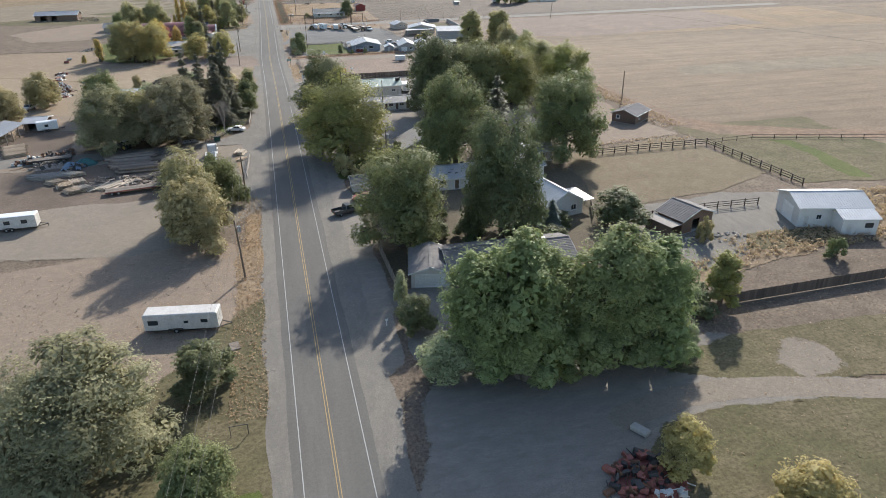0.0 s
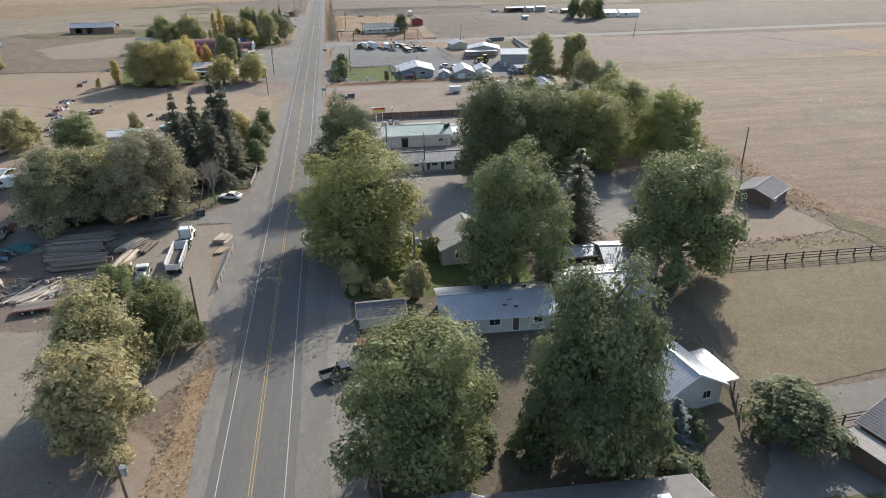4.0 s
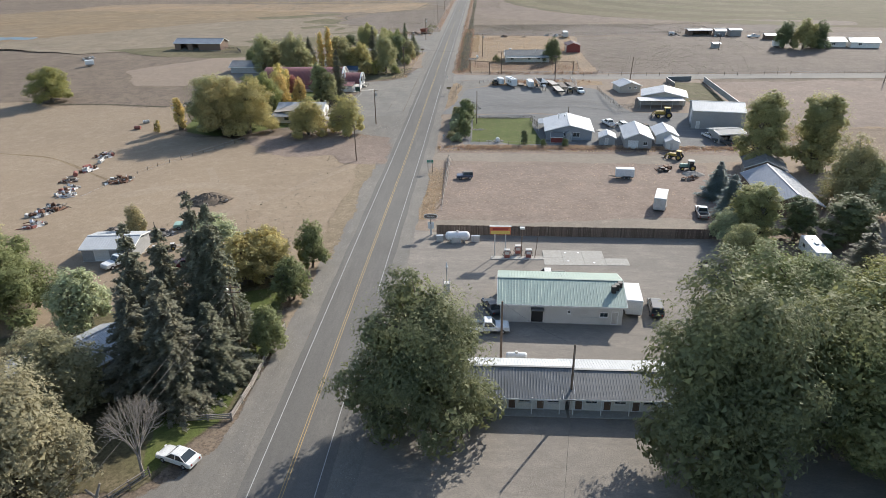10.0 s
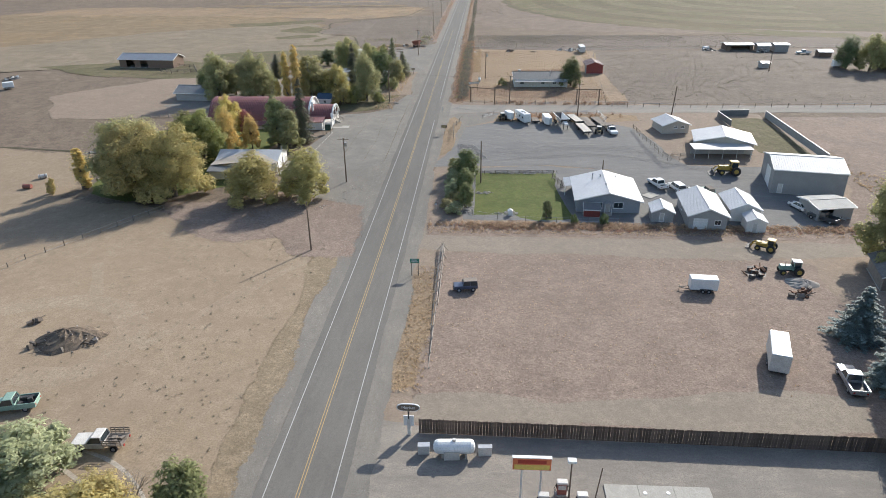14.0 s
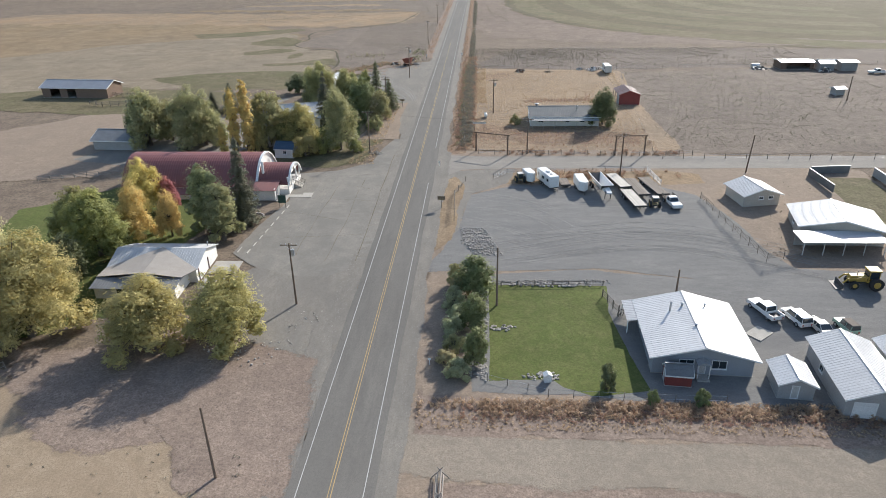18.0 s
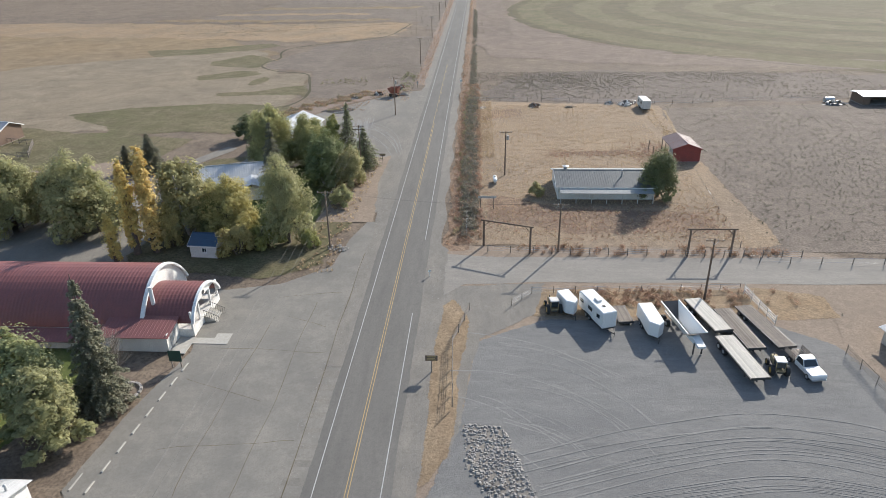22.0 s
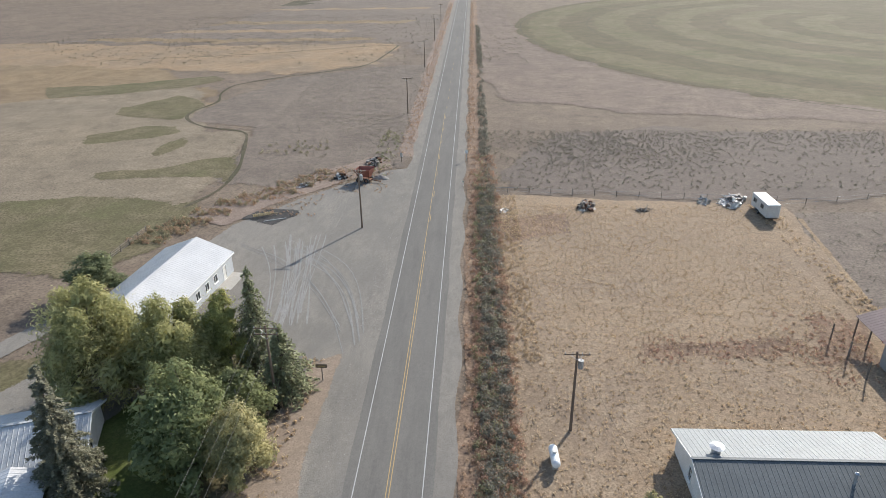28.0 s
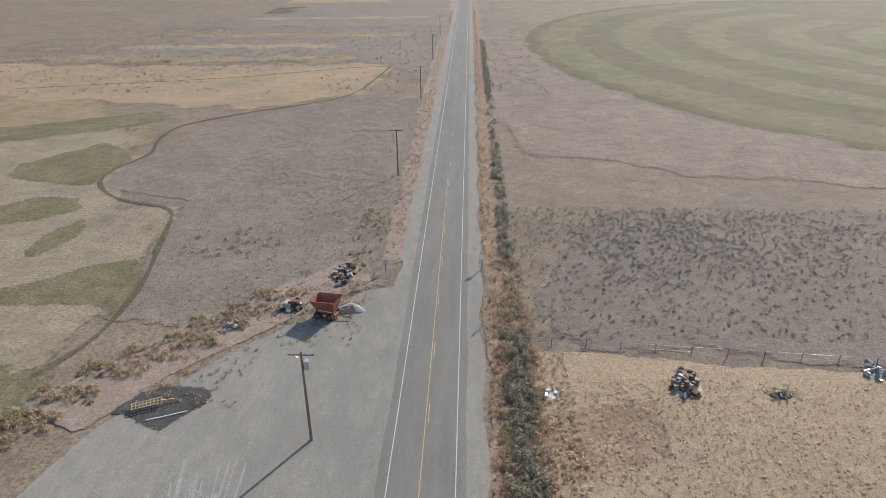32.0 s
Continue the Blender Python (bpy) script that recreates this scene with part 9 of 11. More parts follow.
log_pile("bundle of fence posts by the road", -9.5, 154.5, -7.9, 154.3, 2.6, 62, 2, 0.12, "lumber", 9)
for i, (qx, qy) in enumerate(((-44.4, 146.2), (-42.4, 148.0), (-42.0, 142.4), (-40.4, 143.5), (-46.8, 149.0), (-44.4, 153.6))):
    log_pile("bundle of cut fence posts", qx - 1.6, qy - 0.6, qx + 1.6, qy + 0.6, 3.0, 110 + 7 * i, 4, 0.11, "peeled_log" if i % 2 else "lumber", 20 + i, 0.03)
log_pile("stack of long grey poles on the yard", -48.2, 152.2, -50.2, 155.8, 8.5, 4, 3, 0.12, "dead_wood", 31)
log_pile("stack of sawn timber by the shed", -60.8, 171.7, -63.8, 181.0, 5.0, 20, 3, 0.16, "lumber", 32, 0.02, "timber_stack")
log_pile("stack of sawn timber by the shed", -67.2, 186.2, -68.2, 190.5, 4.5, 40, 3, 0.16, "lumber", 33, 0.05, "timber_stack")
log_pile("stack of sawn timber in the shed", -69.6, 186, -67.8, 185.6, 9.0, 82, 5, 0.16, "lumber", 34, 0.03, "timber_stack")
log_pile("stack of sawn timber in the shed", -68.2, 192, -66.6, 191.6, 6.0, 82, 5, 0.16, "lumber", 35, 0.03, "timber_stack")
ODD = ["rusty_iron", "dark_iron", "weathered_wood", "aged_white", "galvanised"]
heap("heap of scrap metal and boards", -61.6, 268.0, 6.5, 4, 1.4, ODD, 70, 41)
heap("heap of scrap along the fence", -66.3, 249.5, 6, 4, 1.2, ODD, 60, 42)
heap("heap of white scrap and pipes", -68.3, 258.0, 5, 3, 1.0, ["aged_white", "galvanised", "rusty_iron"], 40, 43)
heap("heap of scrap along the fence", -73.0, 267.7, 4, 3, 0.8, ODD, 35, 44)
heap("heap of scrap along the fence", -75.2, 290.0, 4, 3, 0.9, ODD, 35, 45)
for qx, qy, qs in ((-64.9, 241.0, 75), (-67.4, 246.4, 76), (-69.8, 262.0, 77), (-72.9, 276.6, 78), (-74.8, 288.2, 79)):
    heap("tangle of scrap, tanks and boards along the fence", qx, qy, 5, 3, 1.1, ["aged_white", "rusty_iron", "galvanised", "weathered_wood", "faded_red"], 26, qs, longs=0.3)
heap("dark machinery scrap by the lane", -49.7, 169.9, 7, 3.5, 1.6, ["dark_iron", "rusty_iron", "salvage"], 70, 46)
heap("dark machinery scrap by the lane", -56.4, 166.6, 7, 3.5, 1.6, ["dark_iron", "rusty_iron", "aged_white"], 70, 47)
heap("scrap and boards beside the poles", -45.3, 158.5, 6, 4, 1.2, ["dark_iron", "weathered_wood", "tarp_blue"], 50, 48)
heap("scrap and bark beside the logs", -33.0, 146.7, 6, 4, 0.7, ["weathered_wood", "log_bark", "peeled_log"], 60, 49)
heap("tangle of dark slabs and offcuts", -29.4, 142.9, 8, 4, 0.7, ["weathered_wood", "log_bark", "dead_wood"], 70, 50)
heap("dark scrap machinery beside the lane", -52.8, 169.8, 7, 4, 1.6, ["dark_iron", "rusty_iron", "salvage"], 46, 71, longs=0.5)
heap("dark scrap iron and timber in the yard", -51.5, 161.9, 8, 5, 1.2, ["salvage", "weathered_wood", "dark_iron"], 50, 72, longs=0.6)
heap("broken poles and offcuts between the stacks", -30.2, 144.4, 7, 4, 0.8, ["weathered_wood", "log_bark", "lumber"], 44, 73, longs=0.8)
heap("offcuts and bark beside the logs", -37.7, 147.9, 6, 4, 0.7, ["log_bark", "weathered_wood", "peeled_log"], 36, 74, longs=0.8)
heap("brush and stump pile on the bare lot", -35.9, 255.1, 10, 6.5, 2.0, ["dead_wood", "weathered_wood", "trunk_bark"], 84, 51, "brush_pile", "brush pile", 0.85)
heap("dark stump on the bare lot", -43.3, 259.6, 2, 1.6, 0.7, ["trunk_bark", "weathered_wood"], 10, 52, "stump", "stump")
heap("white rubble beside the motorhome", 59.8, 491.9, 8, 4, 0.9, ["aged_white", "galvanised", "salvage"], 80, 53, "rubble_pile", "rubble")
heap("rusty parts on the dry grass", 31.6, 489.4, 5, 2, 0.7, ["rusty_iron", "weathered_wood"], 40, 54)
heap("low pile of brush on the dry grass", 41.7, 487.5, 3, 1.6, 0.5, ["dead_wood", "weathered_wood"], 24, 55, "brush_pile", "brush pile", 0.8)
heap("scrap heap beyond the red cart", -13.2, 514.5, 7, 3, 0.8, ["dark_iron", "rusty_iron", "dead_wood"], 60, 56)
heap("scrap on the bank beside the cart", -18.8, 505.0, 4, 2.4, 0.8, ["dark_iron", "aged_white", "rusty_iron"], 36, 57)
heap("white scrap on the bank", -25.9, 500.1, 4, 1.2, 0.5, ["aged_white", "weathered_wood"], 24, 58)
heap("bricks and rusty scrap by the dirt track", 30.2, 41.3, 9, 6, 0.9, ["faded_red", "rusty_iron", "dark_iron"], 170, 59, longs=0.15)
heap("red and white scrap under the yellow tree", 31.7, 39.2, 5, 3, 1.1, ["faded_red", "aged_white", "dump_red"], 50, 60)
heap("stones and scrap in the corral", -76.9, 343.9, 12, 4, 0.6, ["stone", "dead_wood", "dark_iron"], 60, 61, "rock_pile", "rocks", 0.3)
heap("scrap by the far white box", -164.1, 427.3, 8, 4, 0.8, ["dark_iron", "aged_white"], 30, 62)
heap("tractor parts on the yard's edge", 61.9, 279.3, 5, 3, 0.9, ["dark_iron", "rusty_iron"], 40, 63)
heap("rails and boards beside the barn yard", 65.8, 272.2, 5, 2, 0.6, ["weathered_wood", "rusty_iron"], 30, 64)
heap("parts and tanks behind the lean-to", 84.5, 303.5, 4, 3, 0.9, ["dark_iron", "aged_white", "galvanised"], 40, 65)
heap("scrap beside the green pickup", -40.0, 237.4, 10, 4, 0.5, ["dark_iron", "dead_wood", "aged_white"], 50, 66)
heap("boards and scrap by the yard shed", -47.1, 239.2, 6, 4, 0.8, ["weathered_wood", "dark_iron"], 46, 67)
heap("white debris on the flat by the fence", 15.5, 486.8, 2.4, 1.6, 0.3, ["aged_white", "dead_wood"], 14, 68)
heap("rocks and lumps on the dry grass", 31.3, 488.7, 4.5, 3.5, 0.8, ["stone", "rusty_iron", "weathered_wood"], 46, 69)
heap("pale slabs on the dry grass", 54.2, 491.8, 3.4, 2.4, 0.7, ["stone", "galvanised"], 16, 70)
part("tarp", mound(3.0, 1.8, 1.5, 5), "tarp_teal", thing("covered_heap", -43.6, 161.2, 20, "heap under a teal tarpaulin", "tarpaulin"))
part("tarp", mound(1.8, 1.5, 1.5, 7), "tarp_blue", thing("covered_heap", -46.3, 159.4, 20, "heap under a blue tarpaulin", "tarpaulin"))
part("gravel", mound(1.9, 1.5, 0.8, 9), "stone", thing("gravel_heap", -10.5, 504.7, 0, "small heap of grey gravel", "gravel"))
part("gravel", mound(4.2, 2.6, 1.2, 12), "black_cinder", thing("cinder_heap", -32.4, 489.0, 30, "heap of black cinders", "gravel"))
part("gravel", mound(2.6, 2.0, 0.9, 14), "stone", thing("gravel_heap", 67.4, 275.8, 0, "heap of grey gravel", "gravel"))
for i, (qx, qy) in enumerate(((-79.3, 315.3), (-80.0, 321.8), (-74.1, 278.2), (-73.1, 283.1), (-73.9, 272.4))):
    o = thing("steel_drum", qx, qy, 30 * i, "rusty red steel tank on its side", "tank", "tanks along the fence")
    part("shell", rod(B(), (-0.9, 0, 0.5), (0.9, 0, 0.5), 0.5, n=14), "faded_red" if i % 2 == 0 else "aged_white", o)
    for e in (-0.5, 0.5):
        part("band", rod(B(), (e - 0.04, 0, 0.5), (e + 0.04, 0, 0.5), 0.53, n=14), "rusty_iron", o)


def gas_tank(label, ax, ay, bx, by, r, legs=True):
    x, y, a = span(ax, ay, bx, by)
    L = math.hypot(bx - ax, by - ay)
    ob = thing("propane_tank", x, y, a, label, "tank")
    z = r + (0.45 if legs else 0.12)
    bm = rod(B(), (-L / 2 + r * 0.6, 0, z), (L / 2 - r * 0.6, 0, z), r, n=18)
    for s in (-1, 1):
        rod(bm, (s * (L / 2 - r * 0.6), 0, z), (s * (L / 2 - r * 0.2), 0, z), r, r * 0.8, 18)
        rod(bm, (s * (L / 2 - r * 0.2), 0, z), (s * L / 2, 0, z), r * 0.8, r * 0.3, 18)
    part("shell", bm, "white_paint", ob, "white painted steel shell")
    for s in (-1, 1):
        part("saddle", block(B(), s * L * 0.28 - 0.12, -r * 0.7, 0, s * L * 0.28 + 0.12, r * 0.7, z - r * 0.7), "concrete", ob)
    part("dome", rod(B(), (0, 0, z + r - 0.03), (0, 0, z + r + 0.2), 0.2, n=10), "aged_white", ob)
    return ob


gas_tank("large white propane tank by the fence", 14.2, 235.7, 18.5, 235.9, 0.75)
gas_tank("white propane tank behind the motel", 23.9, 199.1, 26.6, 199.1, 0.5)
gas_tank("small white propane tank on dry grass", 17.7, 422.2, 17.6, 424.9, 0.42)
for (qx, qy), (rx, ry) in (((19.5, 236.0), (1.4, 0.5)), ((13.2, 236.0), (1.2, 0.6)), ((16.1, 235.4), (1.6, 0.8))):
    o = thing("equipment_box", qx, qy, 4, "pale steel dispensing cabinet by the tank", "cabinet")
    part("cabinet", chamfer(block(B(), -rx / 2, -ry / 2, 0, rx / 2, ry / 2, 1.1), 0.04), "aged_white", o)
    part("lid", block(B(), -rx / 2 - 0.03, -ry / 2 - 0.03, 1.1, rx / 2 + 0.03, ry / 2 + 0.03, 1.15), "galvanised", o)


# ---- poles, wires, signs ----
def pole(x, y, h, label, arms=1, lean=(0, 0), transformer=False, turn=0, lamp=False, group="utility poles"):
    ob = thing("utility_pole", x, y, turn, label, "utility pole", group)
    top = (lean[0], lean[1], h)
    part("shaft", rod(B(), (0, 0, -0.3), top, 0.17, 0.11, 10), "pole_wood", ob)
    for k in range(arms):
        z = h - 0.25 - 0.7 * k
        f = z / h
        cx, cy = lean[0] * f, lean[1] * f
        arm = part("crossarm", block(B(), cx - 1.25, cy - 0.18, z - 0.06, cx + 1.25, cy - 0.08, z + 0.06), "pole_wood", ob)
        for u in (-1.15, -0.45, 0.45, 1.15):
            part("insulator", rod(B(), (cx + u, cy - 0.13, z + 0.06), (cx + u, cy - 0.13, z + 0.26), 0.045, 0.03, 8), "galvanised", arm)
        bm = beam(B(), (cx - 0.6, cy - 0.13, z - 0.06), (cx, cy - 0.13, z - 0.6), 0.03, 0.04)
        beam(bm, (cx + 0.6, cy - 0.13, z - 0.06), (cx, cy - 0.13, z - 0.6), 0.03, 0.04)
        part("brace", bm, "galvanised", ob)
    if transformer:
        z, f = h - 1.9, (h - 1.9) / h
        cx, cy = lean[0] * f, lean[1] * f
        t = part("transformer", rod(B(), (cx + 0.42, cy, z), (cx + 0.42, cy, z + 0.9), 0.27, n=12), "galvanised", ob, "grey transformer can")
        part("bushing", rod(B(), (cx + 0.42, cy, z + 0.9), (cx + 0.42, cy, z + 1.15), 0.05), "aged_white", t)
    if lamp:
        bm = rod(B(), (0, 0, h - 0.8), (0.9, -0.9, h - 0.3), 0.035)
        part("lamp_arm", bm, "galvanised", ob)
        part("lamp_head", chamfer(block(B(), 0.75, -1.15, h - 0.4, 1.05, -0.75, h - 0.24), 0.03), "galvanised", ob)
    return Vector((x, y, h))


def wire(name, p, q, sag=0.6, r=0.011):
    p, q = Vector(p), Vector(q)
    side = (q - p).cross(Vector((0, 0, 1))).normalized()
    bm = B()
    rings = []
    for k in range(13):
        f = k / 12
        c = p.lerp(q, f) - Vector((0, 0, sag * 4 * f * (1 - f)))
        rings.append([bm.verts.new(c + side * (r * math.cos(a)) + Vector((0, 0, r * math.sin(a)))) for a in (0, 1.5708, 3.1416, 4.7124)])
    for u, v in zip(rings, rings[1:]):
        for j in range(4):
            bm.faces.new((u[j], u[(j + 1) % 4], v[(j + 1) % 4], v[j]))
    tagged(part(name, bm, "dark_iron"), "thin dark overhead wire between poles", "wire", "overhead wires")


west = [pole(-11.0, 30, 10.2, "brown wooden utility pole with one crossarm"),
        pole(-7.4, 94.1, 9.6, "brown wooden utility pole leaning slightly", 0, (-0.3, 0), True),
        pole(-7.3, 126.2, 9.8, "brown wooden utility pole beside the log yard", 0),
        Vector((-12.0, 166, 9.7)),
        pole(-10.9, 200.7, 9.6, "brown wooden utility pole by the spruces", 2),
        Vector((-10.4, 235, 10)),
        pole(-10.3, 285.8, 9.2, "bare brown wooden utility pole", 0),
        pole(-10.8, 321.2, 10.2, "brown wooden utility pole with one crossarm", 1, transformer=True),
        pole(-11.1, 392.6, 10.2, "brown wooden utility pole by the grove", 1),
        pole(-12.4, 431.5, 10.0, "brown wooden utility pole with a double crossarm", 2),
        pole(-10.3, 479.1, 10.6, "brown wooden utility pole with a transformer", 1, transformer=True)]
for a, b in ((0, 1), (1, 2), (2, 3), (3, 4), (7, 8), (8, 9), (9, 10)):
    for s in (-1.1, 0.0, 1.1):
        wire("overhead_wire", west[a] + Vector((s, 0, -0.1)), west[b] + Vector((s, 0, -0.1)), 0.8)
for k in range(4):
    pole(-9.5, 560 + 72 * k, 10.0, "far wooden utility pole with one crossarm", 1)
east = [pole(22.1, 134.2, 10.0, "brown wooden pole with a grey transformer", 0, transformer=True),
        pole(31.0, 190.3, 8.6, "brown wooden pole before the motel", 0),
        pole(23.3, 199.1, 8.8, "brown wooden pole behind the motel", 0),
        pole(18.5, 321.5, 9.6, "brown wooden pole on the lawn", 0),
        pole(45.2, 325.9, 4.0, "short wooden pole behind the house", 0),
        pole(27.4, 391.8, 8.6, "brown wooden pole by the side road", 1),
        pole(46.7, 376.9, 9.6, "tall brown wooden pole at the truck lot", 1),
        pole(19.9, 428.2, 9.6, "brown wooden pole with a transformer", 1, transformer=True),
        pole(74.4, 378.9, 8.4, "leaning brown pole by the side road", 0, (0.5, 0)),
        pole(102.6, 180.0, 8.8, "brown wooden pole by the cabin", 0),
        pole(162.2, 374.4, 8.4, "far leaning wooden pole", 0, (0.6, 0)),
        pole(128.9, 441.5, 7.0, "far wooden pole on the flat", 0),
        pole(42.2, 129.5, 6.5, "short wooden pole between the houses", 0)]
wire("overhead_wire", east[0], east[1], 1.0)
wire("overhead_wire", east[0] - Vector((0, 0, 1)), (34, 143, 5.0), 0.8)
wire("overhead_wire", east[1], east[2], 0.5)
wire("overhead_wire", east[5], east[6], 0.8)
wire("overhead_wire", east[5], east[7], 0.9)
wire("overhead_wire", west[8], east[5], 1.0)
wire("overhead_wire", west[1] - Vector((0, 0, 0.6)), (-13.1, 82.0, 3.0), 0.5)


def sign(name, x, y, turn, h, w, ht, face, label, posts=1, bars=0, text="", ink="sign_white", post="weathered_wood", back=None):
    ob = thing(name, x, y, turn, label, "sign")
    for k in range(posts):
        u = 0 if posts == 1 else (-w * 0.36 + 0.72 * w * k / (posts - 1))
        part("post", block(B(), u - 0.06, 0.03, -0.2, u + 0.06, 0.13, h + ht * 0.8), post, ob)
    board = part("board", chamfer(block(B(), -w / 2, -0.03, h, w / 2, 0.026, h + ht), 0.012), face, ob)
    for k in range(bars):
        z = h + ht * (k + 0.7) / (bars + 0.4)
        part("lettering", block(B(), -w * 0.38, -0.045, z - 0.06, w * (0.38 - 0.09 * (k % 2)), -0.034, z + 0.06), ink, board)
    if text:
        cu = bpy.data.curves.new("lettering", "FONT")
        cu.body, cu.size, cu.align_x, cu.align_y, cu.extrude = text, ht * 0.62, "CENTER", "CENTER", 0.008
        cu.materials.append(MATS[ink])
        me = bpy.data.meshes.new_from_object(new("text_source", cu))
        bpy.data.objects.remove(bpy.data.objects["text_source"])
        t = new("lettering", me)
        t.matrix_basis = pose(0, -0.045, h + ht / 2, 90, 0, 0)
        t.parent = board
    return ob


def oval(parent, x, z, rx, rz, y0, y1, mat, name="board"):
    bm = B()
    n = 28
    a = [bm.verts.new((x + rx * math.copysign(abs(math.cos(2 * math.pi * i / n)) ** 0.6, math.cos(2 * math.pi * i / n)), y0, z + rz * math.sin(2 * math.pi * i / n))) for i in range(n)]
    b = [bm.verts.new((v.co.x, y1, v.co.z)) for v in a]
    bm.faces.new(a)
    bm.faces.new(b[::-1])
    for i in range(n):
        bm.faces.new((a[(i + 1) % n], a[i], b[i], b[(i + 1) % n]))
    return part(name, bm, mat, parent)


def market_sign():
    ob = thing("store_sign", 11.4, 238.7, 0, "brown oval roadside sign on a white post", "sign")
    part("post", block(B(), -0.18, -0.1, -0.2, 0.18, 0.1, 2.2), "aged_white", ob)
    part("post", block(B(), -0.08, -0.06, 2.2, 0.08, 0.06, 3.2), "dark_iron", ob)
    oval(ob, 0, 3.7, 1.25, 0.48, -0.06, 0.06, "sign_white", "rim")
    b = oval(ob, 0, 3.7, 1.15, 0.40, -0.09, -0.065, "sign_brown")
    part("panel", block(B(), -0.55, -0.05, 1.3, 0.55, 0.05, 2.6), "sign_white", ob, "plain white notice panel")
    cu = bpy.data.curves.new("lettering", "FONT")
    cu.body, cu.size, cu.align_x, cu.align_y, cu.extrude = "Market", 0.5, "CENTER", "CENTER", 0.008
    cu.materials.append(MATS["sign_white"])
    src = new("text_source", cu)
    me = bpy.data.meshes.new_from_object(src)
    bpy.data.objects.remove(src)
    t = new("lettering", me)
    t.matrix_basis = pose(0, -0.10, 3.7, 90, 0, 0)
    t.parent = b


market_sign()
sign("road_sign", 8.4, 276.6, 0, 2.3, 1.5, 0.75, "sign_green", "green roadside guide sign on two posts", 2, 2)
sign("road_sign", 8.5, 358.4, 0, 1.7, 1.5, 0.8, "sign_brown", "brown roadside sign on a post", 1, 3, ink="old_yellow")
sign("road_sign", -8.1, 435.8, 0, 1.8, 1.3, 0.5, "sign_brown", "brown roadside sign on a post", 1, 1, ink="old_yellow")
sign("name_board", 15.8, 409.5, 0, 2.2, 3.4, 0.5, "aged_white", "long white name board on posts", 2, 1, ink="dark_iron")
sign("road_sign", 8.1, 516.7, 0, 1.7, 0.7, 0.7, "sign_white", "small roadside sign on a post", 1, 0, post="galvanised")
sign("road_sign", -6.9, 515.7, 0, 1.2, 0.5, 0.9, "galvanised", "small grey roadside sign", 1, 0)
sign("yard_sign", -7.0, 126.3, 0, 2.2, 1.5, 1.0, "aged_white", "white notice board beside a pole", 1, 2, ink="galvanised")
sign("yard_sign", -23.2, 358.5, 0, 0.9, 1.6, 1.6, "bin_green", "dark green notice board by the hall", 2, 0)
for i, (qx, qy) in enumerate(((9.8, 306.3), (7.6, 500.1), (6.6, 383.0), (11.1, 74.7))):
    o = thing("marker_post", qx, qy, 0, "small white roadside marker", "marker")
    part("post", block(B(), -0.05, -0.04, -0.1, 0.05, 0.04, 1.1), "sign_white", o)
    part("plate", block(B(), -0.2, -0.06, 0.85, 0.2, -0.045, 1.15), "sign_white", o)


# ---- filling station ----
def pump(x, y, turn=0):
    ob = thing("fuel_pump", x, y, turn, "faded red fuel pump with pale face", "fuel pump", "fuel pumps")
    part("cabinet", chamfer(block(B(), -0.45, -0.28, 0.12, 0.45, 0.28, 1.35), 0.03), "faded_red", ob)
    part("face", block(B(), -0.38, -0.30, 0.75, 0.38, -0.284, 1.25), "aged_white", ob)
    part("top", chamfer(block(B(), -0.5, -0.32, 1.354, 0.5, 0.32, 1.62), 0.03), "aged_white", ob)
    part("foot", block(B(), -0.6, -0.45, -0.04, 0.6, 0.45, 0.12), "concrete", ob)
    for s in (-1, 1):
        h = part("hose", rod(rod(rod(B(), (s * 0.5, 0, 1.3), (s * 0.75, 0, 0.6), 0.03), (s * 0.75, 0, 0.6), (s * 0.6, 0, 0.35), 0.03), (s * 0.6, 0, 0.35), (s * 0.5, 0, 0.9), 0.03), "rubber", ob)
        part("nozzle", block(B(), s * 0.5 - 0.06, -0.05, 0.9, s * 0.5 + 0.06, 0.05, 1.15), "dark_iron", h)


pump(24.9, 229.4)
pump(28.5, 229.6)
pump(26.8, 231.1)
pump(9.3, 217.7)
o = thing("pump_island", 26.8, 229.3, 0, "low concrete pump island", "kerb")
part("island", chamfer(block(B(), -4.6, -0.6, -0.04, 4.2, 0.6, 0.14), 0.04), "concrete", o)
o = thing("gas_sign", 23.7, 229.8, 0, "orange and yellow filling-station sign on posts", "sign")
for s in (-1, 1):
    part("post", rod(B(), (s * 0.9, 0, -0.2), (s * 0.9, 0, 4.2), 0.1), "aged_white", o)
b = part("board", chamfer(block(B(), -1.75, -0.15, 4.2, 1.75, 0.15, 5.6), 0.04), "sign_orange", o)
part("band", block(B(), -1.6, -0.17, 4.3, 1.6, -0.154, 4.85), "sign_yellow", b)
part("band", block(B(), -1.3, -0.17, 5.0, 1.3, -0.154, 5.4), "lamp_red", b)
part("top_bar", block(B(), -1.8, -0.18, 5.6, 1.8, 0.18, 5.68), "sign_white", b)
o = thing("lamp_post", 27.3, 229.8, 0, "brown lamp post with a white lamp box", "lamp post")
part("post", rod(B(), (0, 0, -0.2), (0, 0, 5.2), 0.09, 0.07), "pole_wood", o)
part("lamp_box", chamfer(block(B(), -0.4, -0.3, 5.2, 0.4, 0.3, 5.5), 0.04), "sign_white", o)
o = thing("lamp_post", 29.5, 229.4, 0, "thin bare post by the pumps", "post")
part("post", rod(B(), (0, 0, -0.2), (0.5, 0, 5.0), 0.07, 0.05), "pole_wood", o)
o = thing("water_stand", 15.5, 216.9, 0, "white stand pipe with a pointed cap", "stand")
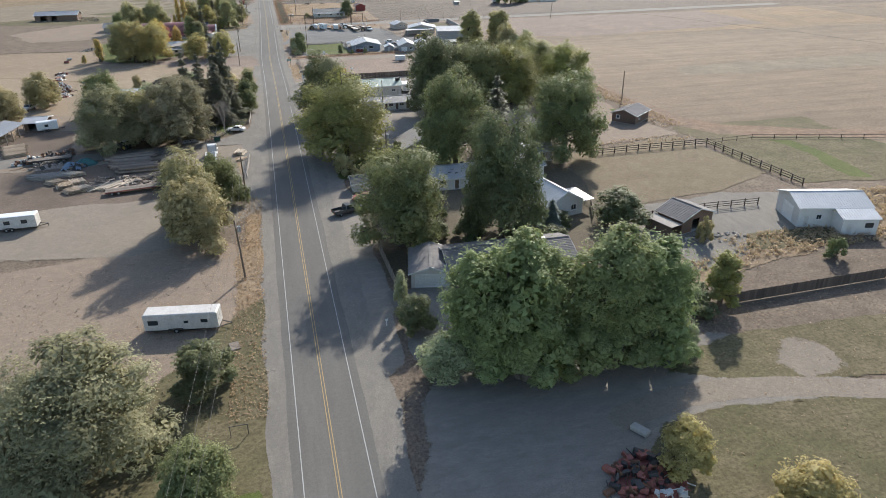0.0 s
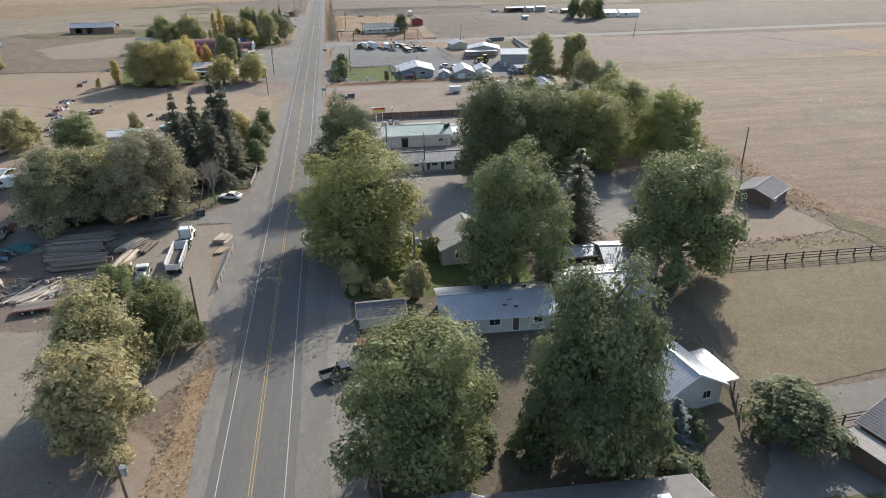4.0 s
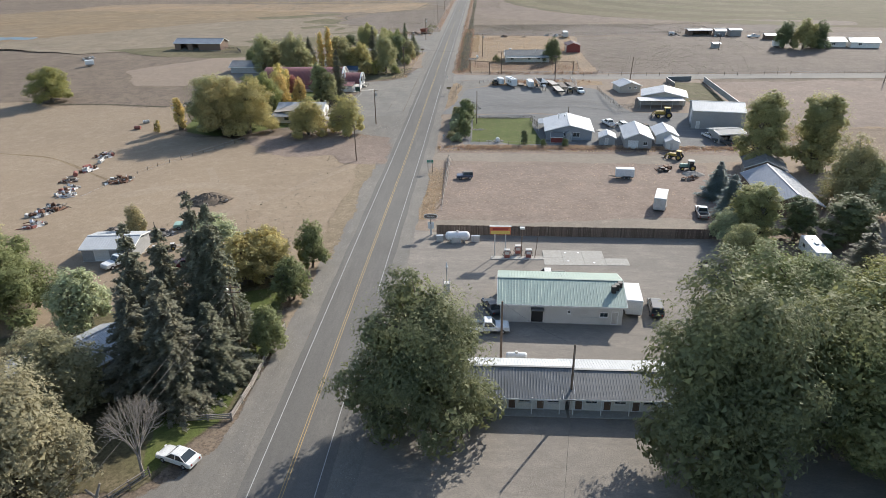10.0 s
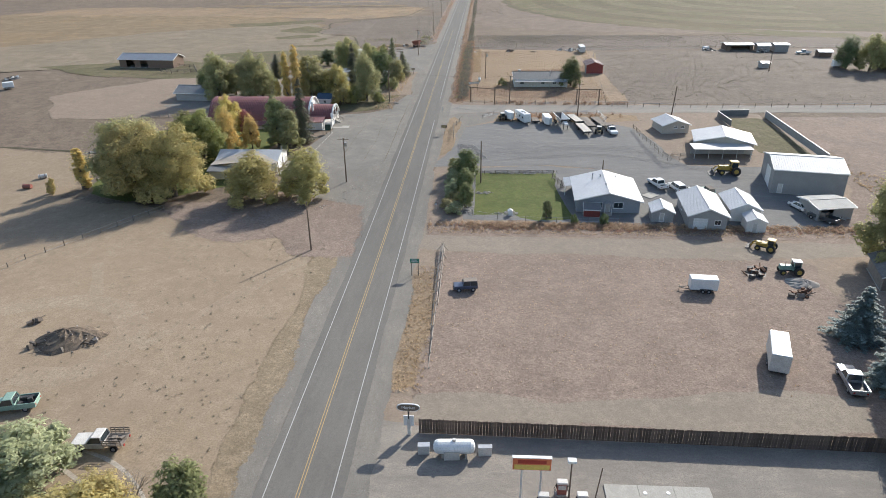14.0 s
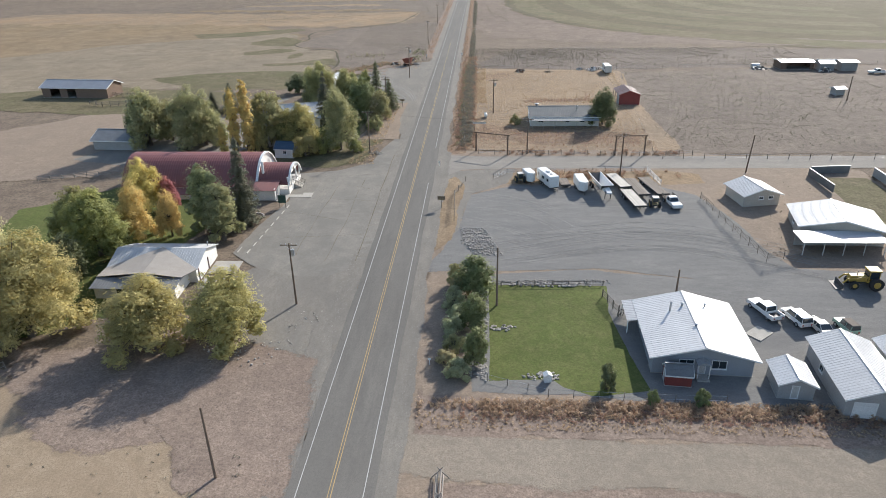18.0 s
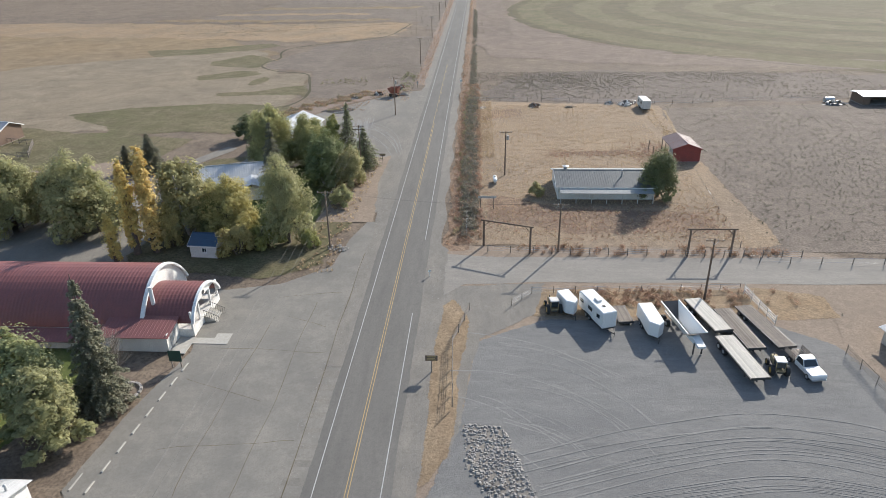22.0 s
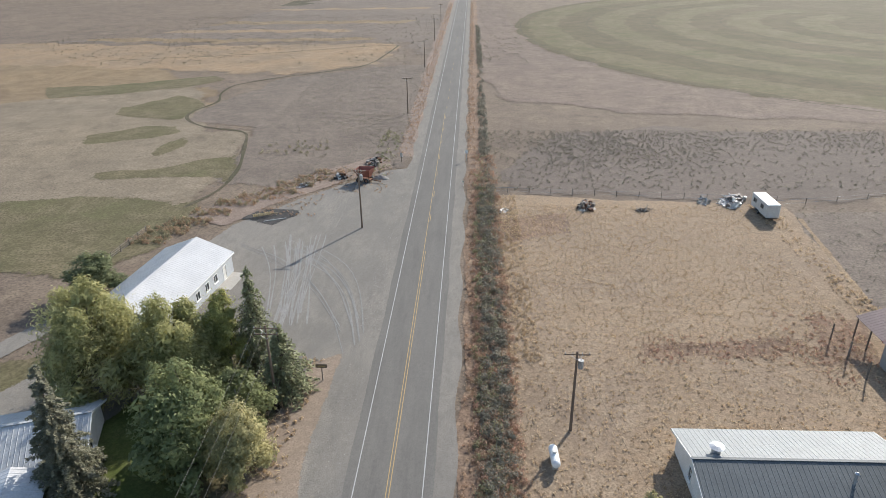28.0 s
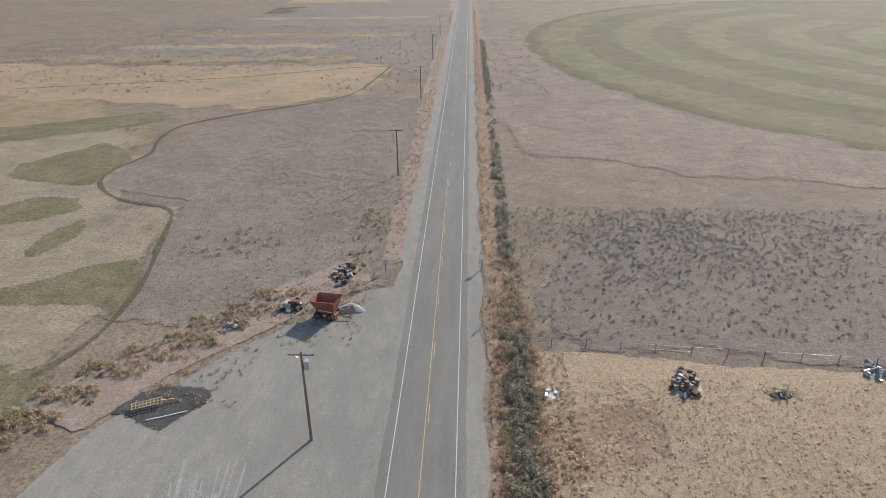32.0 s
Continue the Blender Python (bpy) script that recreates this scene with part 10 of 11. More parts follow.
part("cabinet", chamfer(block(B(), -0.5, -0.5, 0, 0.5, 0.5, 1.8), 0.05), "aged_white", o)
part("post", rod(B(), (0, 0, 1.8), (0, 0, 4.4), 0.08), "galvanised", o)
part("cone", rod(B(), (0, 0, 4.4), (0, 0, 5.2), 0.22, 0.02, 12), "sign_white", o)
for e in (-0.45, 0.45):
    part("pipe", rod(B(), (e, -0.4, 1.8), (e, -0.4, 2.6), 0.05), "galvanised", o)
o = thing("concrete_pad", 31.0, 226.9, 0, "pale concrete fuel-tank pad with joints", "pad")
for a in ((0, 0, 3.2, 2.7), (3.23, 0, 6.6, 2.7), (6.63, 0, 10.15, 2.7), (0, 2.73, 3.2, 5.6), (3.23, 2.73, 6.6, 5.6), (6.63, 2.73, 10.1, 5.6), (10.18, 0.1, 13.9, 2.7)):
    part("slab", block(B(), a[0], a[1], -0.06, a[2], a[3], 0.06), "concrete", o)
for qx, qy in ((3.8, 4.6), (6.0, 4.7), (4.0, 1.5), (8.2, 1.0)):
    part("filler_cap", rod(B(), (qx, qy, 0.055), (qx, qy, 0.1), 0.2, n=12), "sign_white", o)


# ---- fences ----
def board_fence(name, label, ax, ay, bx, by, h=1.9, w=0.34, mat="fence_board"):
    d = Vector((bx - ax, by - ay, 0))
    L = d.length
    ob = thing(name, ax, ay, math.degrees(math.atan2(d.y, d.x)), label, "fence")
    rng = random.Random(int(ax * 7 + ay))
    n = int(L / w)
    shared = []
    for k in range(5):
        hh = h * (0.975 + 0.01 * k)
        b = part("board", block(B(), 0.01, -0.015, 0.04, w - 0.012, 0.015, hh), mat, ob)
        shared.append(b.data)
        b.matrix_basis = pose(k * w, 0, 0, rng.gauss(0, 0.3), rng.gauss(0, 0.3), 0)
    for i in range(5, n):
        b = new("board", rng.choice(shared))
        b.parent = ob
        b.matrix_basis = pose(i * w, 0, 0, rng.gauss(0, 0.3), rng.gauss(0, 0.3), 0)
    for z in (0.4, h - 0.35):
        part("rail", block(B(), 0, 0.02, z, L, 0.07, z + 0.1), mat, ob)
    for k in range(int(L / 2.6) + 1):
        part("post", block(B(), k * 2.6, 0.075, -0.2, k * 2.6 + 0.11, 0.19, h - 0.05), mat, ob)
    return ob


def rail_fence(label, pts, h=1.2, rails=3, gap=2.8, mat="weathered_wood", name="rail_fence", r=0.055, post=0.09, wire_rails=False):
    ob = thing(name, pts[0][0], pts[0][1], 0, label, "fence")
    rng = random.Random(int(pts[0][0] * 13 + pts[0][1]))
    o = Vector((*pts[0], 0))
    for a, b in zip(pts, pts[1:]):
        a, b = Vector((*a, 0)) - o, Vector((*b, 0)) - o
        n = max(1, round((b - a).length / gap))
        for k in range(n):
            p, q = a.lerp(b, k / n), a.lerp(b, (k + 1) / n)
            part("post", rod(B(), p - Vector((0, 0, 0.2)), p + Vector((rng.gauss(0, 0.04), rng.gauss(0, 0.04), h * rng.uniform(1.0, 1.12))), post, post * 0.9, 7), mat, ob)
            for z in range(rails):
                zz = h * (0.3 + 0.62 * z / max(1, rails - 1))
                u = Vector((0, 0, zz + rng.gauss(0, 0.02)))
                if not wire_rails:
                    part("rail", rod(B(), p + u, q + u, r, r * 0.85, 6), mat, ob)
        if wire_rails:
            for z in range(rails):
                u = Vector((0, 0, h * (0.3 + 0.62 * z / max(1, rails - 1))))
                side = (b - a).cross(UP).normalized() * 0.012
                ring = (side, -0.5 * side + UP * 0.011, -0.5 * side - UP * 0.011)
                verts = [tuple(a.lerp(b, k / n) + u + UP * rng.gauss(0, 0.015) + o) for k in range(n + 1) for o in ring]
                raw("wire", verts, [(3 * k + i, 3 * k + (i + 1) % 3, 3 * k + 3 + (i + 1) % 3, 3 * k + 3 + i) for k in range(n) for i in range(3)], "galvanised", ob)
    part("post", rod(B(), b - Vector((0, 0, 0.2)), b + Vector((0, 0, h * 1.1)), post, post * 0.9, 7), mat, ob)
    return ob


def buck_fence(label, ax, ay, bx, by, n, mat="dead_wood"):
    ob = thing("buck_fence", ax, ay, 0, label, "fence")
    d = Vector((bx - ax, by - ay, 0))
    s = Vector((-d.y, d.x, 0)).normalized() * 0.95
    for k in range(n + 1):
        p = d * (k / n)
        part("buck", rod(rod(B(), p - s, p + s * 0.35 + Vector((0, 0, 1.5)), 0.06, 0.05, 6), p + s, p - s * 0.35 + Vector((0, 0, 1.5)), 0.06, 0.05, 6), mat, ob)
        if k < n:
            q = d * ((k + 1) / n)
            for z, o in ((0.4, -0.42), (0.85, -0.25), (1.2, 0.12), (0.6, 0.35)):
                part("rail", rod(B(), p + s * o + Vector((0, 0, z)), q + s * o + Vector((0, 0, z)), 0.085, 0.07, 6), mat, ob)
    return ob


board_fence("board_fence", "tall dark board fence behind the station", 12.4, 239.0, 63.0, 238.1, 1.95, 0.30)
board_fence("board_fence", "dark board fence along the dry field", 58.4, 67.2, 85.5, 67.4, 1.7, 0.4)
board_fence("board_fence", "dark board fence continuing past the field", 85.5, 67.4, 150, 104, 1.7, 0.5)
board_fence("board_fence", "weathered board fence beside the road", 14.0, 97.9, 14.4, 79.1, 1.8, 0.3, "weathered_wood")
rail_fence("dark wooden rail fence round the paddock", [(69.8, 133.9), (100.1, 133.4), (101.9, 103.6)], 1.5, 3, 3.0, "fence_board", r=0.08, post=0.14)
rail_fence("dark wooden rail fence round the paddock", [(86.5, 97.4), (75.2, 97.9), (61.2, 97.0)], 1.4, 3, 3.0, "fence_board", r=0.07, post=0.12)
rail_fence("dark wooden rail fence beside the house", [(56.2, 114.9), (56.4, 106.4), (54.0, 100.5)], 1.5, 4, 2.4, "weathered_wood")
rail_fence("dark rail fence running east", [(100.1, 133.4), (113.4, 134.2), (144.3, 124.7)], 1.2, 2, 5, "fence_board")
rail_fence("low log rail fence along the road verge", [(-7.1, 186.7), (-6.7, 192.6), (-6.8, 200.5), (-6.4, 206.0)], 1.0, 3, 2.4, "dead_wood", r=0.08)
rail_fence("low log rail fence along the side lane", [(-12.3, 186.0), (-7.1, 186.7)], 0.9, 3, 2.4, "dead_wood", r=0.08)
rail_fence("log rail fence beside the lane", [(-17.8, 171.8), (-14.7, 174.2), (-12.4, 177.8)], 1.1, 3, 2.4, "weathered_wood", r=0.08)
rail_fence("leaning rail fence beside the log yard", [(-7.4, 140.7), (-7.2, 145.7), (-7.0, 150.4), (-6.8, 155.7)], 1.2, 3, 2.6, "dead_wood", r=0.07)
buck_fence("pale log buck-and-rail fence", 12.2, 286.6, 12.4, 249.3, 11)
rail_fence("wire fence with wooden posts by the side road", [(15.7, 391.6), (23.1, 391.1), (47.4, 390.5), (65.7, 390.5)], 1.2, 3, 3.2, "weathered_wood", "post_fence", post=0.08, wire_rails=True)
rail_fence("wire fence with wooden posts across the flat", [(58.9, 388.4), (101.4, 387.7), (200, 391.8)], 1.2, 2, 5, "weathered_wood", "post_fence", post=0.08, wire_rails=True)
rail_fence("wire fence with steel posts along the verge", [(12.0, 396), (12.2, 470), (12.4, 498), (12.4, 640), (12.4, 800)], 1.2, 3, 4.5, "weathered_wood", "post_fence", post=0.06, wire_rails=True)
rail_fence("wire fence with wooden posts by the sage", [(12.4, 497), (66, 492)], 1.1, 2, 4.0, "weathered_wood", "post_fence", post=0.06, wire_rails=True)
rail_fence("wire fence along the golden lot", [(58, 394), (62, 440), (67, 488)], 1.1, 2, 5.0, "weathered_wood", "post_fence", post=0.06, wire_rails=True)
rail_fence("wire fence across the sage flat", [(67, 490), (110, 498), (190, 500)], 1.1, 2, 6.0, "weathered_wood", "post_fence", post=0.06, wire_rails=True)
rail_fence("steel pipe fence beside the truck lot", [(60.0, 363.6), (60.8, 351.2), (62.5, 336.2), (68.9, 338.5)], 1.4, 5, 3.0, "weathered_wood", "pipe_fence", r=0.03, post=0.05)
rail_fence("steel mesh fence behind the trailers", [(18.9, 374.4), (22.0, 377.9), (38.0, 378.8), (52.5, 379.6)], 1.2, 4, 3.0, "weathered_wood", "wire_fence", post=0.05, wire_rails=True)
rail_fence("white steel corral panels by the trailers", [(52.9, 378.7), (53.8, 369.8)], 1.6, 6, 2.4, "aged_white", "panel_fence", r=0.04, post=0.05)
rail_fence("steel pipe gate at the lot's corner", [(12.9, 373.1), (10.8, 364.6), (11.2, 352.2)], 1.2, 4, 2.6, "weathered_wood", "pipe_fence", r=0.035, post=0.07)
rail_fence("wire fence in the west field", [(-44, 304), (-58, 280), (-66, 250), (-74, 215), (-82, 200)], 1.1, 2, 3.5, "weathered_wood", "post_fence", post=0.08, wire_rails=True)
rail_fence("white rail fence behind the lawn", [(-82.9, 372.7), (-65.9, 377.5)], 1.1, 3, 2.6, "dead_wood", r=0.06)
rail_fence("weathered corral beside the barn", [(-110.7, 439.6), (-105.6, 437.6), (-96.4, 439.4), (-101.6, 449.7), (-109.9, 451.2)], 1.5, 4, 2.4, "weathered_wood")
rail_fence("wire yard fence along the lawn", [(17.0, 303.1), (24.4, 300.3), (36.3, 299.8), (45.3, 299.7)], 1.1, 2, 3.0, "weathered_wood", "post_fence", post=0.05, wire_rails=True)
rail_fence("low stone-edged fence behind the lawn", [(19.3, 327.3), (35.2, 328.0)], 0.8, 2, 2.6, "weathered_wood", r=0.05)
rail_fence("leaning wooden gate beside the house", [(34.1, 324.4), (35.6, 319.4)], 1.4, 4, 1.6, "weathered_wood")
rail_fence("wire fence before the garden", [(24.9, 133.9), (33.9, 133.7)], 1.2, 2, 3.0, "dark_iron", "post_fence", post=0.05, wire_rails=True)
rail_fence("wooden fence at the lot's north-west edge", [(-49.7, 466.4), (-48.8, 476.7)], 1.1, 3, 2.4, "weathered_wood")
for a, b in (((88.0, 378.4), (96.5, 379.1)), ((87.2, 377.5), (87.5, 367.0))):
    o = thing("plank_wall", a[0], a[1], math.degrees(math.atan2(b[1] - a[1], b[0] - a[0])), "low grey wall of the stock pen", "wall")
    part("panel", block(B(), 0, -0.08, 0, math.hypot(b[0] - a[0], b[1] - a[1]), 0.08, 1.6), "dark_roof", o)
    part("cap", block(B(), -0.05, -0.12, 1.6, math.hypot(b[0] - a[0], b[1] - a[1]) + 0.05, 0.12, 1.68), "aged_white", o)
o = thing("plank_wall", 100.6, 377.2, -92, "long grey plank wall of the stock pen", "wall")
part("panel", block(B(), 0, -0.08, 0, 42, 0.08, 1.8), "grey_wall", o)
part("cap", block(B(), 0, -0.12, 1.8, 42, 0.12, 1.88), "aged_white", o)


def gateway(label, ax, ay, bx, by, h):
    x, y, a = span(ax, ay, bx, by)
    L = math.hypot(bx - ax, by - ay)
    ob = thing("gateway", x, y, a, label, "gateway", "ranch gateways")
    for s in (-1, 1):
        part("post", rod(B(), (s * L / 2, 0, -0.3), (s * L / 2, 0, h), 0.19, 0.16, 9), "pole_wood", ob)
        part("brace", rod(B(), (s * (L / 2 - 0.05), 0, h - 0.9), (s * (L / 2 - 0.9), 0, h), 0.06), "pole_wood", ob)
    part("lintel", rod(B(), (-L / 2 - 0.5, 0, h + 0.12), (L / 2 + 0.5, 0, h + 0.12), 0.13, 0.11, 9), "pole_wood", ob)


gateway("tall log gateway over the driveway", 15.1, 393.8, 22.6, 391.1, 4.6)
gateway("tall log gateway over the driveway", 48.3, 390.7, 55.1, 390.8, 4.6)

# ---- small yard things ----
for i in range(8):
    f = i / 7
    o = thing("parking_block", -23.6 + 1.4 * f, 338.5 + 20.0 * f, 86, "pale concrete parking block", "parking block", "parking blocks")
    part("block", chamfer(block(B(), -0.8, -0.1, -0.03, 0.8, 0.1, 0.14), 0.03), "concrete", o)
o = thing("kerb_edge", -25.4, 338, 86, "pale concrete border kerb", "kerb")
part("kerb", block(B(), 0, -0.09, -0.05, 24, 0.09, 0.12), "concrete", o)
o = thing("planter_ring", -27.3, 353.5, 0, "low stone ring round a planting", "planter")
for i in range(16):
    a = 2 * math.pi * i / 16
    part("stone", chamfer(block(B(), -0.28, -0.18, -0.03, 0.28, 0.18, 0.22, pose(1.7 * math.cos(a), 1.7 * math.sin(a), 0, 0, 0, math.degrees(a) + 90)), 0.05), "stone", o)
tree("bush", "leaf_maroon", -30.1, 354.0, 1.2, 2.0, "low red flowering border shrub")
tree("bush", OL, -31.6, 355.4, 1.0, 1.8, "low yellowing border shrub")


def stones(label, cx, cy, rx, ry, n, seed, r=0.28, ring=False, name="rock_border"):
    rng = random.Random(seed)
    ob = thing(name, cx, cy, 0, label, "rocks")
    for i in range(n):
        a = 2 * math.pi * (i + rng.random() * 0.5) / n if ring else rng.uniform(0, 6.28)
        f = rng.uniform(0.88, 1.08) if ring else math.sqrt(rng.random())
        q = r * rng.uniform(0.5, 1.3)
        bm = B()
        bmesh.ops.create_icosphere(bm, subdivisions=1, radius=q)
        for v in bm.verts:
            v.co *= rng.uniform(0.75, 1.15)
            v.co.z = v.co.z * 0.62 + q * 0.3
            v.co.x += rx * f * math.cos(a)
            v.co.y += ry * f * math.sin(a)
        part("stone", bm, "stone", ob)
    return ob


stones("loose rocks edging the gravel lot", 15.8, 343.4, 2.2, 3.6, 44, 4, 0.2, True)
stones("small rocks inside the lot's corner", 15.8, 343.4, 1.8, 3.2, 90, 5, 0.11)
def pebbles(name, label, corners, n, seed, r):
    """Small rocks that fill a bed, joined into one."""
    rng = random.Random(seed)
    xs, ys = [c[0] for c in corners], [c[1] for c in corners]
    verts, faces = [], []
    while n:
        x, y, inside = rng.uniform(min(xs), max(xs)), rng.uniform(min(ys), max(ys)), False
        for (ax, ay), (bx, by) in zip(corners, corners[1:] + corners[:1]):
            if (ay > y) != (by > y) and x < (bx - ax) * (y - ay) / (by - ay) + ax:
                inside = not inside
        if not inside:
            continue
        n -= 1
        k, q, a = len(verts), r * rng.uniform(0.5, 1.3), rng.uniform(0, 6.28)
        verts += [(x + q * rng.uniform(0.7, 1.2) * math.cos(a + 1.2566 * i), y + q * rng.uniform(0.7, 1.2) * math.sin(a + 1.2566 * i), 0.02) for i in range(5)]
        verts += [(x + 0.55 * q * math.cos(a + 1.2566 * i), y + 0.55 * q * math.sin(a + 1.2566 * i), q * rng.uniform(0.5, 0.9)) for i in range(5)]
        faces += [(k + i, k + (i + 1) % 5, k + 5 + (i + 1) % 5, k + 5 + i) for i in range(5)] + [tuple(range(k + 5, k + 10))]
    tagged(raw(name, verts, faces, "stone"), label, "rocks", "", "stuff")


pebbles("rock_bed_stones", "bed of pale small rocks by the truck lot", [(12.6, 349.2), (16.9, 348.6), (18.8, 341.8), (20.0, 337.6), (15.3, 338.0), (12.9, 342.2)], 700, 31, 0.2)
pebbles("rock_bed_stones", "low rocks round the lawn's edge", [(16.2, 303.0), (16.9, 327.8), (17.4, 327.8), (16.9, 302.6)], 160, 32, 0.2)
pebbles("loose_stones", "stones along the yard's back edge", [(18, 328.0), (36, 328.6), (36, 329.8), (18, 329.2)], 260, 33, 0.16)
stones("rock bed round a small post on the lawn", 19.2, 315.4, 1.9, 0.8, 46, 6, 0.2)
stones("rock bed round a small shrine box", 23.7, 304.3, 2.6, 0.9, 60, 7, 0.22)
stones("row of rocks behind the lawn", 26.9, 327.8, 7.0, 0.5, 60, 8, 0.25)
stones("rocks along the hedge bed", 15.6, 305.8, 1.0, 2.4, 40, 9, 0.26)
stones("rocks by the grove's end", -9.9, 392.3, 2.0, 1.2, 26, 10, 0.3)
stones("scattered stones on the gravel apron", -14.5, 309.5, 6.0, 4.5, 70, 11, 0.16)
stones("scattered stones beside the pole", -9, 318, 3.0, 7.0, 40, 12, 0.13)
stones("rocks around the gardens by the shed", 70, 86.5, 6.0, 2.0, 40, 13, 0.35)
stones("rock edging in the yard", 94, 84, 4.0, 1.6, 40, 14, 0.3)
o = thing("yard_box", 24.2, 303.3, 10, "small white box with a pale blue lid", "box")
part("box", chamfer(block(B(), -0.45, -0.35, 0, 0.45, 0.35, 1.0), 0.04), "white_paint", o)
part("lid", loft(B(), [(-0.55, 1.0), (0.55, 1.0), (0, 1.35)], -0.45, 0.45), "white_paint", o)
o = thing("wagon_wheel", 35.7, 318.8, 30, "old iron wagon wheel leaning by the gate", "wheel")
bm = B()
for i in range(16):
    a, b = 2 * math.pi * i / 16, 2 * math.pi * (i + 1) / 16
    beam(bm, (math.cos(a) * 0.6, 0, 0.62 + math.sin(a) * 0.6), (math.cos(b) * 0.6, 0, 0.62 + math.sin(b) * 0.6), 0.07, 0.07)
part("rim", bm, "dark_iron", o)
for i in range(8):
    a = 2 * math.pi * i / 8
    part("spoke", beam(B(), (0, 0, 0.62), (math.cos(a) * 0.58, 0, 0.62 + math.sin(a) * 0.58), 0.04, 0.04), "dark_iron", o)
o = thing("concrete_walk", 53.2, 314.9, 40, "pale concrete slab beside the house", "slab")
part("slab", block(B(), -1.6, -1.2, -0.05, 1.6, 1.2, 0.1), "concrete", o)
o = thing("harrow", -29.9, 483.7, 25, "yellow spring-tooth harrow on the lot", "harrow")
for k in range(3):
    part("beam", block(B(), -1.6, -0.5 + 0.5 * k, 0.45, 1.6, -0.42 + 0.5 * k, 0.55), "old_yellow", o)
for k in range(9):
    part("tooth", beam(beam(B(), (-1.5 + 0.37 * k, -0.5, 0.5), (-1.5 + 0.37 * k, 0.6, 0.55), 0.06, 0.06), (-1.5 + 0.37 * k, 0.5, 0.5), (-1.5 + 0.37 * k, 0.62, 0.02), 0.05, 0.05), "old_yellow", o)
part("drawbar", beam(B(), (1.6, 0, 0.5), (2.8, 0, 0.3), 0.09, 0.09), "old_yellow", o)
o = thing("pipe", -27.1, 482.3, 23, "long pale pipe lying on the lot", "pipe")
part("tube", rod(B(), (-2.0, 0, 0.09), (2.0, 0, 0.09), 0.09, n=8), "aged_white", o)
o = thing("dumpster", -14.9, 171.9, 10, "dark green steel refuse bin by the lane", "bin")
part("bin", chamfer(loft(B(), [(-0.7, 0.05), (0.7, 0.05), (0.8, 1.2), (-0.8, 1.2)], -0.5, 0.5), 0.03), "bin_green", o)
part("lid", block(B(), -0.84, -0.54, 1.2, 0.84, 0.54, 1.27), "dark_iron", o)
o = thing("carved_post", -15.3, 173.5, 20, "grey forked tree-trunk post", "post")
part("stem", rod(rod(rod(B(), (0, 0, -0.1), (0, 0, 1.4), 0.22, 0.18), (0, 0, 1.4), (-0.7, 0, 2.6), 0.14, 0.09), (0, 0, 1.4), (0.6, 0.1, 2.9), 0.15, 0.1), "dead_wood", o)
o = thing("swing_frame", -7.7, 57.9, 0, "small grey metal frame on the lawn", "frame")
for s in (-1, 1):
    part("leg", rod(B(), (s * 0.9, 0, 0), (s * 0.9, 0, 1.3), 0.05), "weathered_wood", o)
part("bar", rod(B(), (-1.0, 0, 1.3), (1.0, 0, 1.3), 0.05), "weathered_wood", o)
o = thing("crate", -8.6, 75.2, 12, "flat grey board lying on the grass", "board")
part("board", block(B(), -0.6, -0.9, 0.02, 0.6, 0.9, 0.14), "weathered_wood", o)
o = thing("stone_block", 33.1, 47.1, 30, "pale stone block beside the track", "block")
part("block", chamfer(block(B(), -0.5, -1.0, 0, 0.5, 1.0, 0.6), 0.12), "concrete", o)
o = thing("shed_car_bay", 17.7, 121.7, 0, "open dark bay with a parked old car", "bay")
part("side_wall", block(B(), -2.6, 0.6, 0, 3.2, 0.75, 1.8), "weathered_wood", o)
part("side_wall", block(B(), 3.05, -3.0, 0, 3.2, 0.6, 1.8), "weathered_wood", o)
car("faded pink old car in the open bay", 16.1, 120.8, 13.9, 121.3, "faded_red")
# far farms
house("farmhouse", "far low white farm building", "house", 190.5, 446.5, 202.0, 445.0, 8, 2.6, 1.3, "x", "white_wall", "white_roof", opens={"f": [(3, 1, 1.4, 1.1, W)]})
heap("scrap and old machines by the far sheds", 143.5, 485.5, 6, 3, 1.6, ["dark_iron", "aged_white", "weathered_wood"], 30, 81)
heap("scrap along the far fence", 121.5, 490.5, 8, 3, 1.2, ["dark_iron", "weathered_wood", "galvanised"], 30, 82)
house("farmhouse", "far pale farmhouse with a white roof", "house", 176.5, 448.5, 188.5, 448.0, 8, 2.6, 1.3, "x", "white_wall", "white_roof", opens={"f": [(2, 1, 1.4, 1.1, W), (6, 1, 1.4, 1.1, W)]})
house("farm_shed", "far dark shed with a flat roof", "shed", 129.0, 489.6, 140.4, 489.4, 7, 2.6, 0.4, "x", "brown_wall", "grey_roof", opens={"f": [(2, 0.1, 8, 2.2, "gap")]})
house("farm_shed", "far grey shed with a metal roof", "shed", 142.2, 487.0, 147.0, 487.0, 5, 2.6, 0.9, "x", "grey_wall", "grey_roof")
house("farm_shed", "far pale shed with a flat roof", "shed", 149.4, 486.4, 154.8, 486.2, 6, 3.0, 0.4, "x", "grey_wall", "white_roof")
house("farm_shed", "small far white-roofed shed", "shed", 162.3, 472.9, 167.2, 472.8, 4, 2.2, 0.6, "x", "brown_wall", "white_roof")
house("farm_shed", "small grey box on the flat", "shed", 128.8, 448.0, 131.6, 448.6, 2.6, 2.0, 0.4, "x", "grey_wall", "grey_roof")
box_trailer("far white camper by the farm trees", 156.6, 449.6, 160.4, 449.4, 4.0, 2.2, 2.2, "white_paint", name="camper")
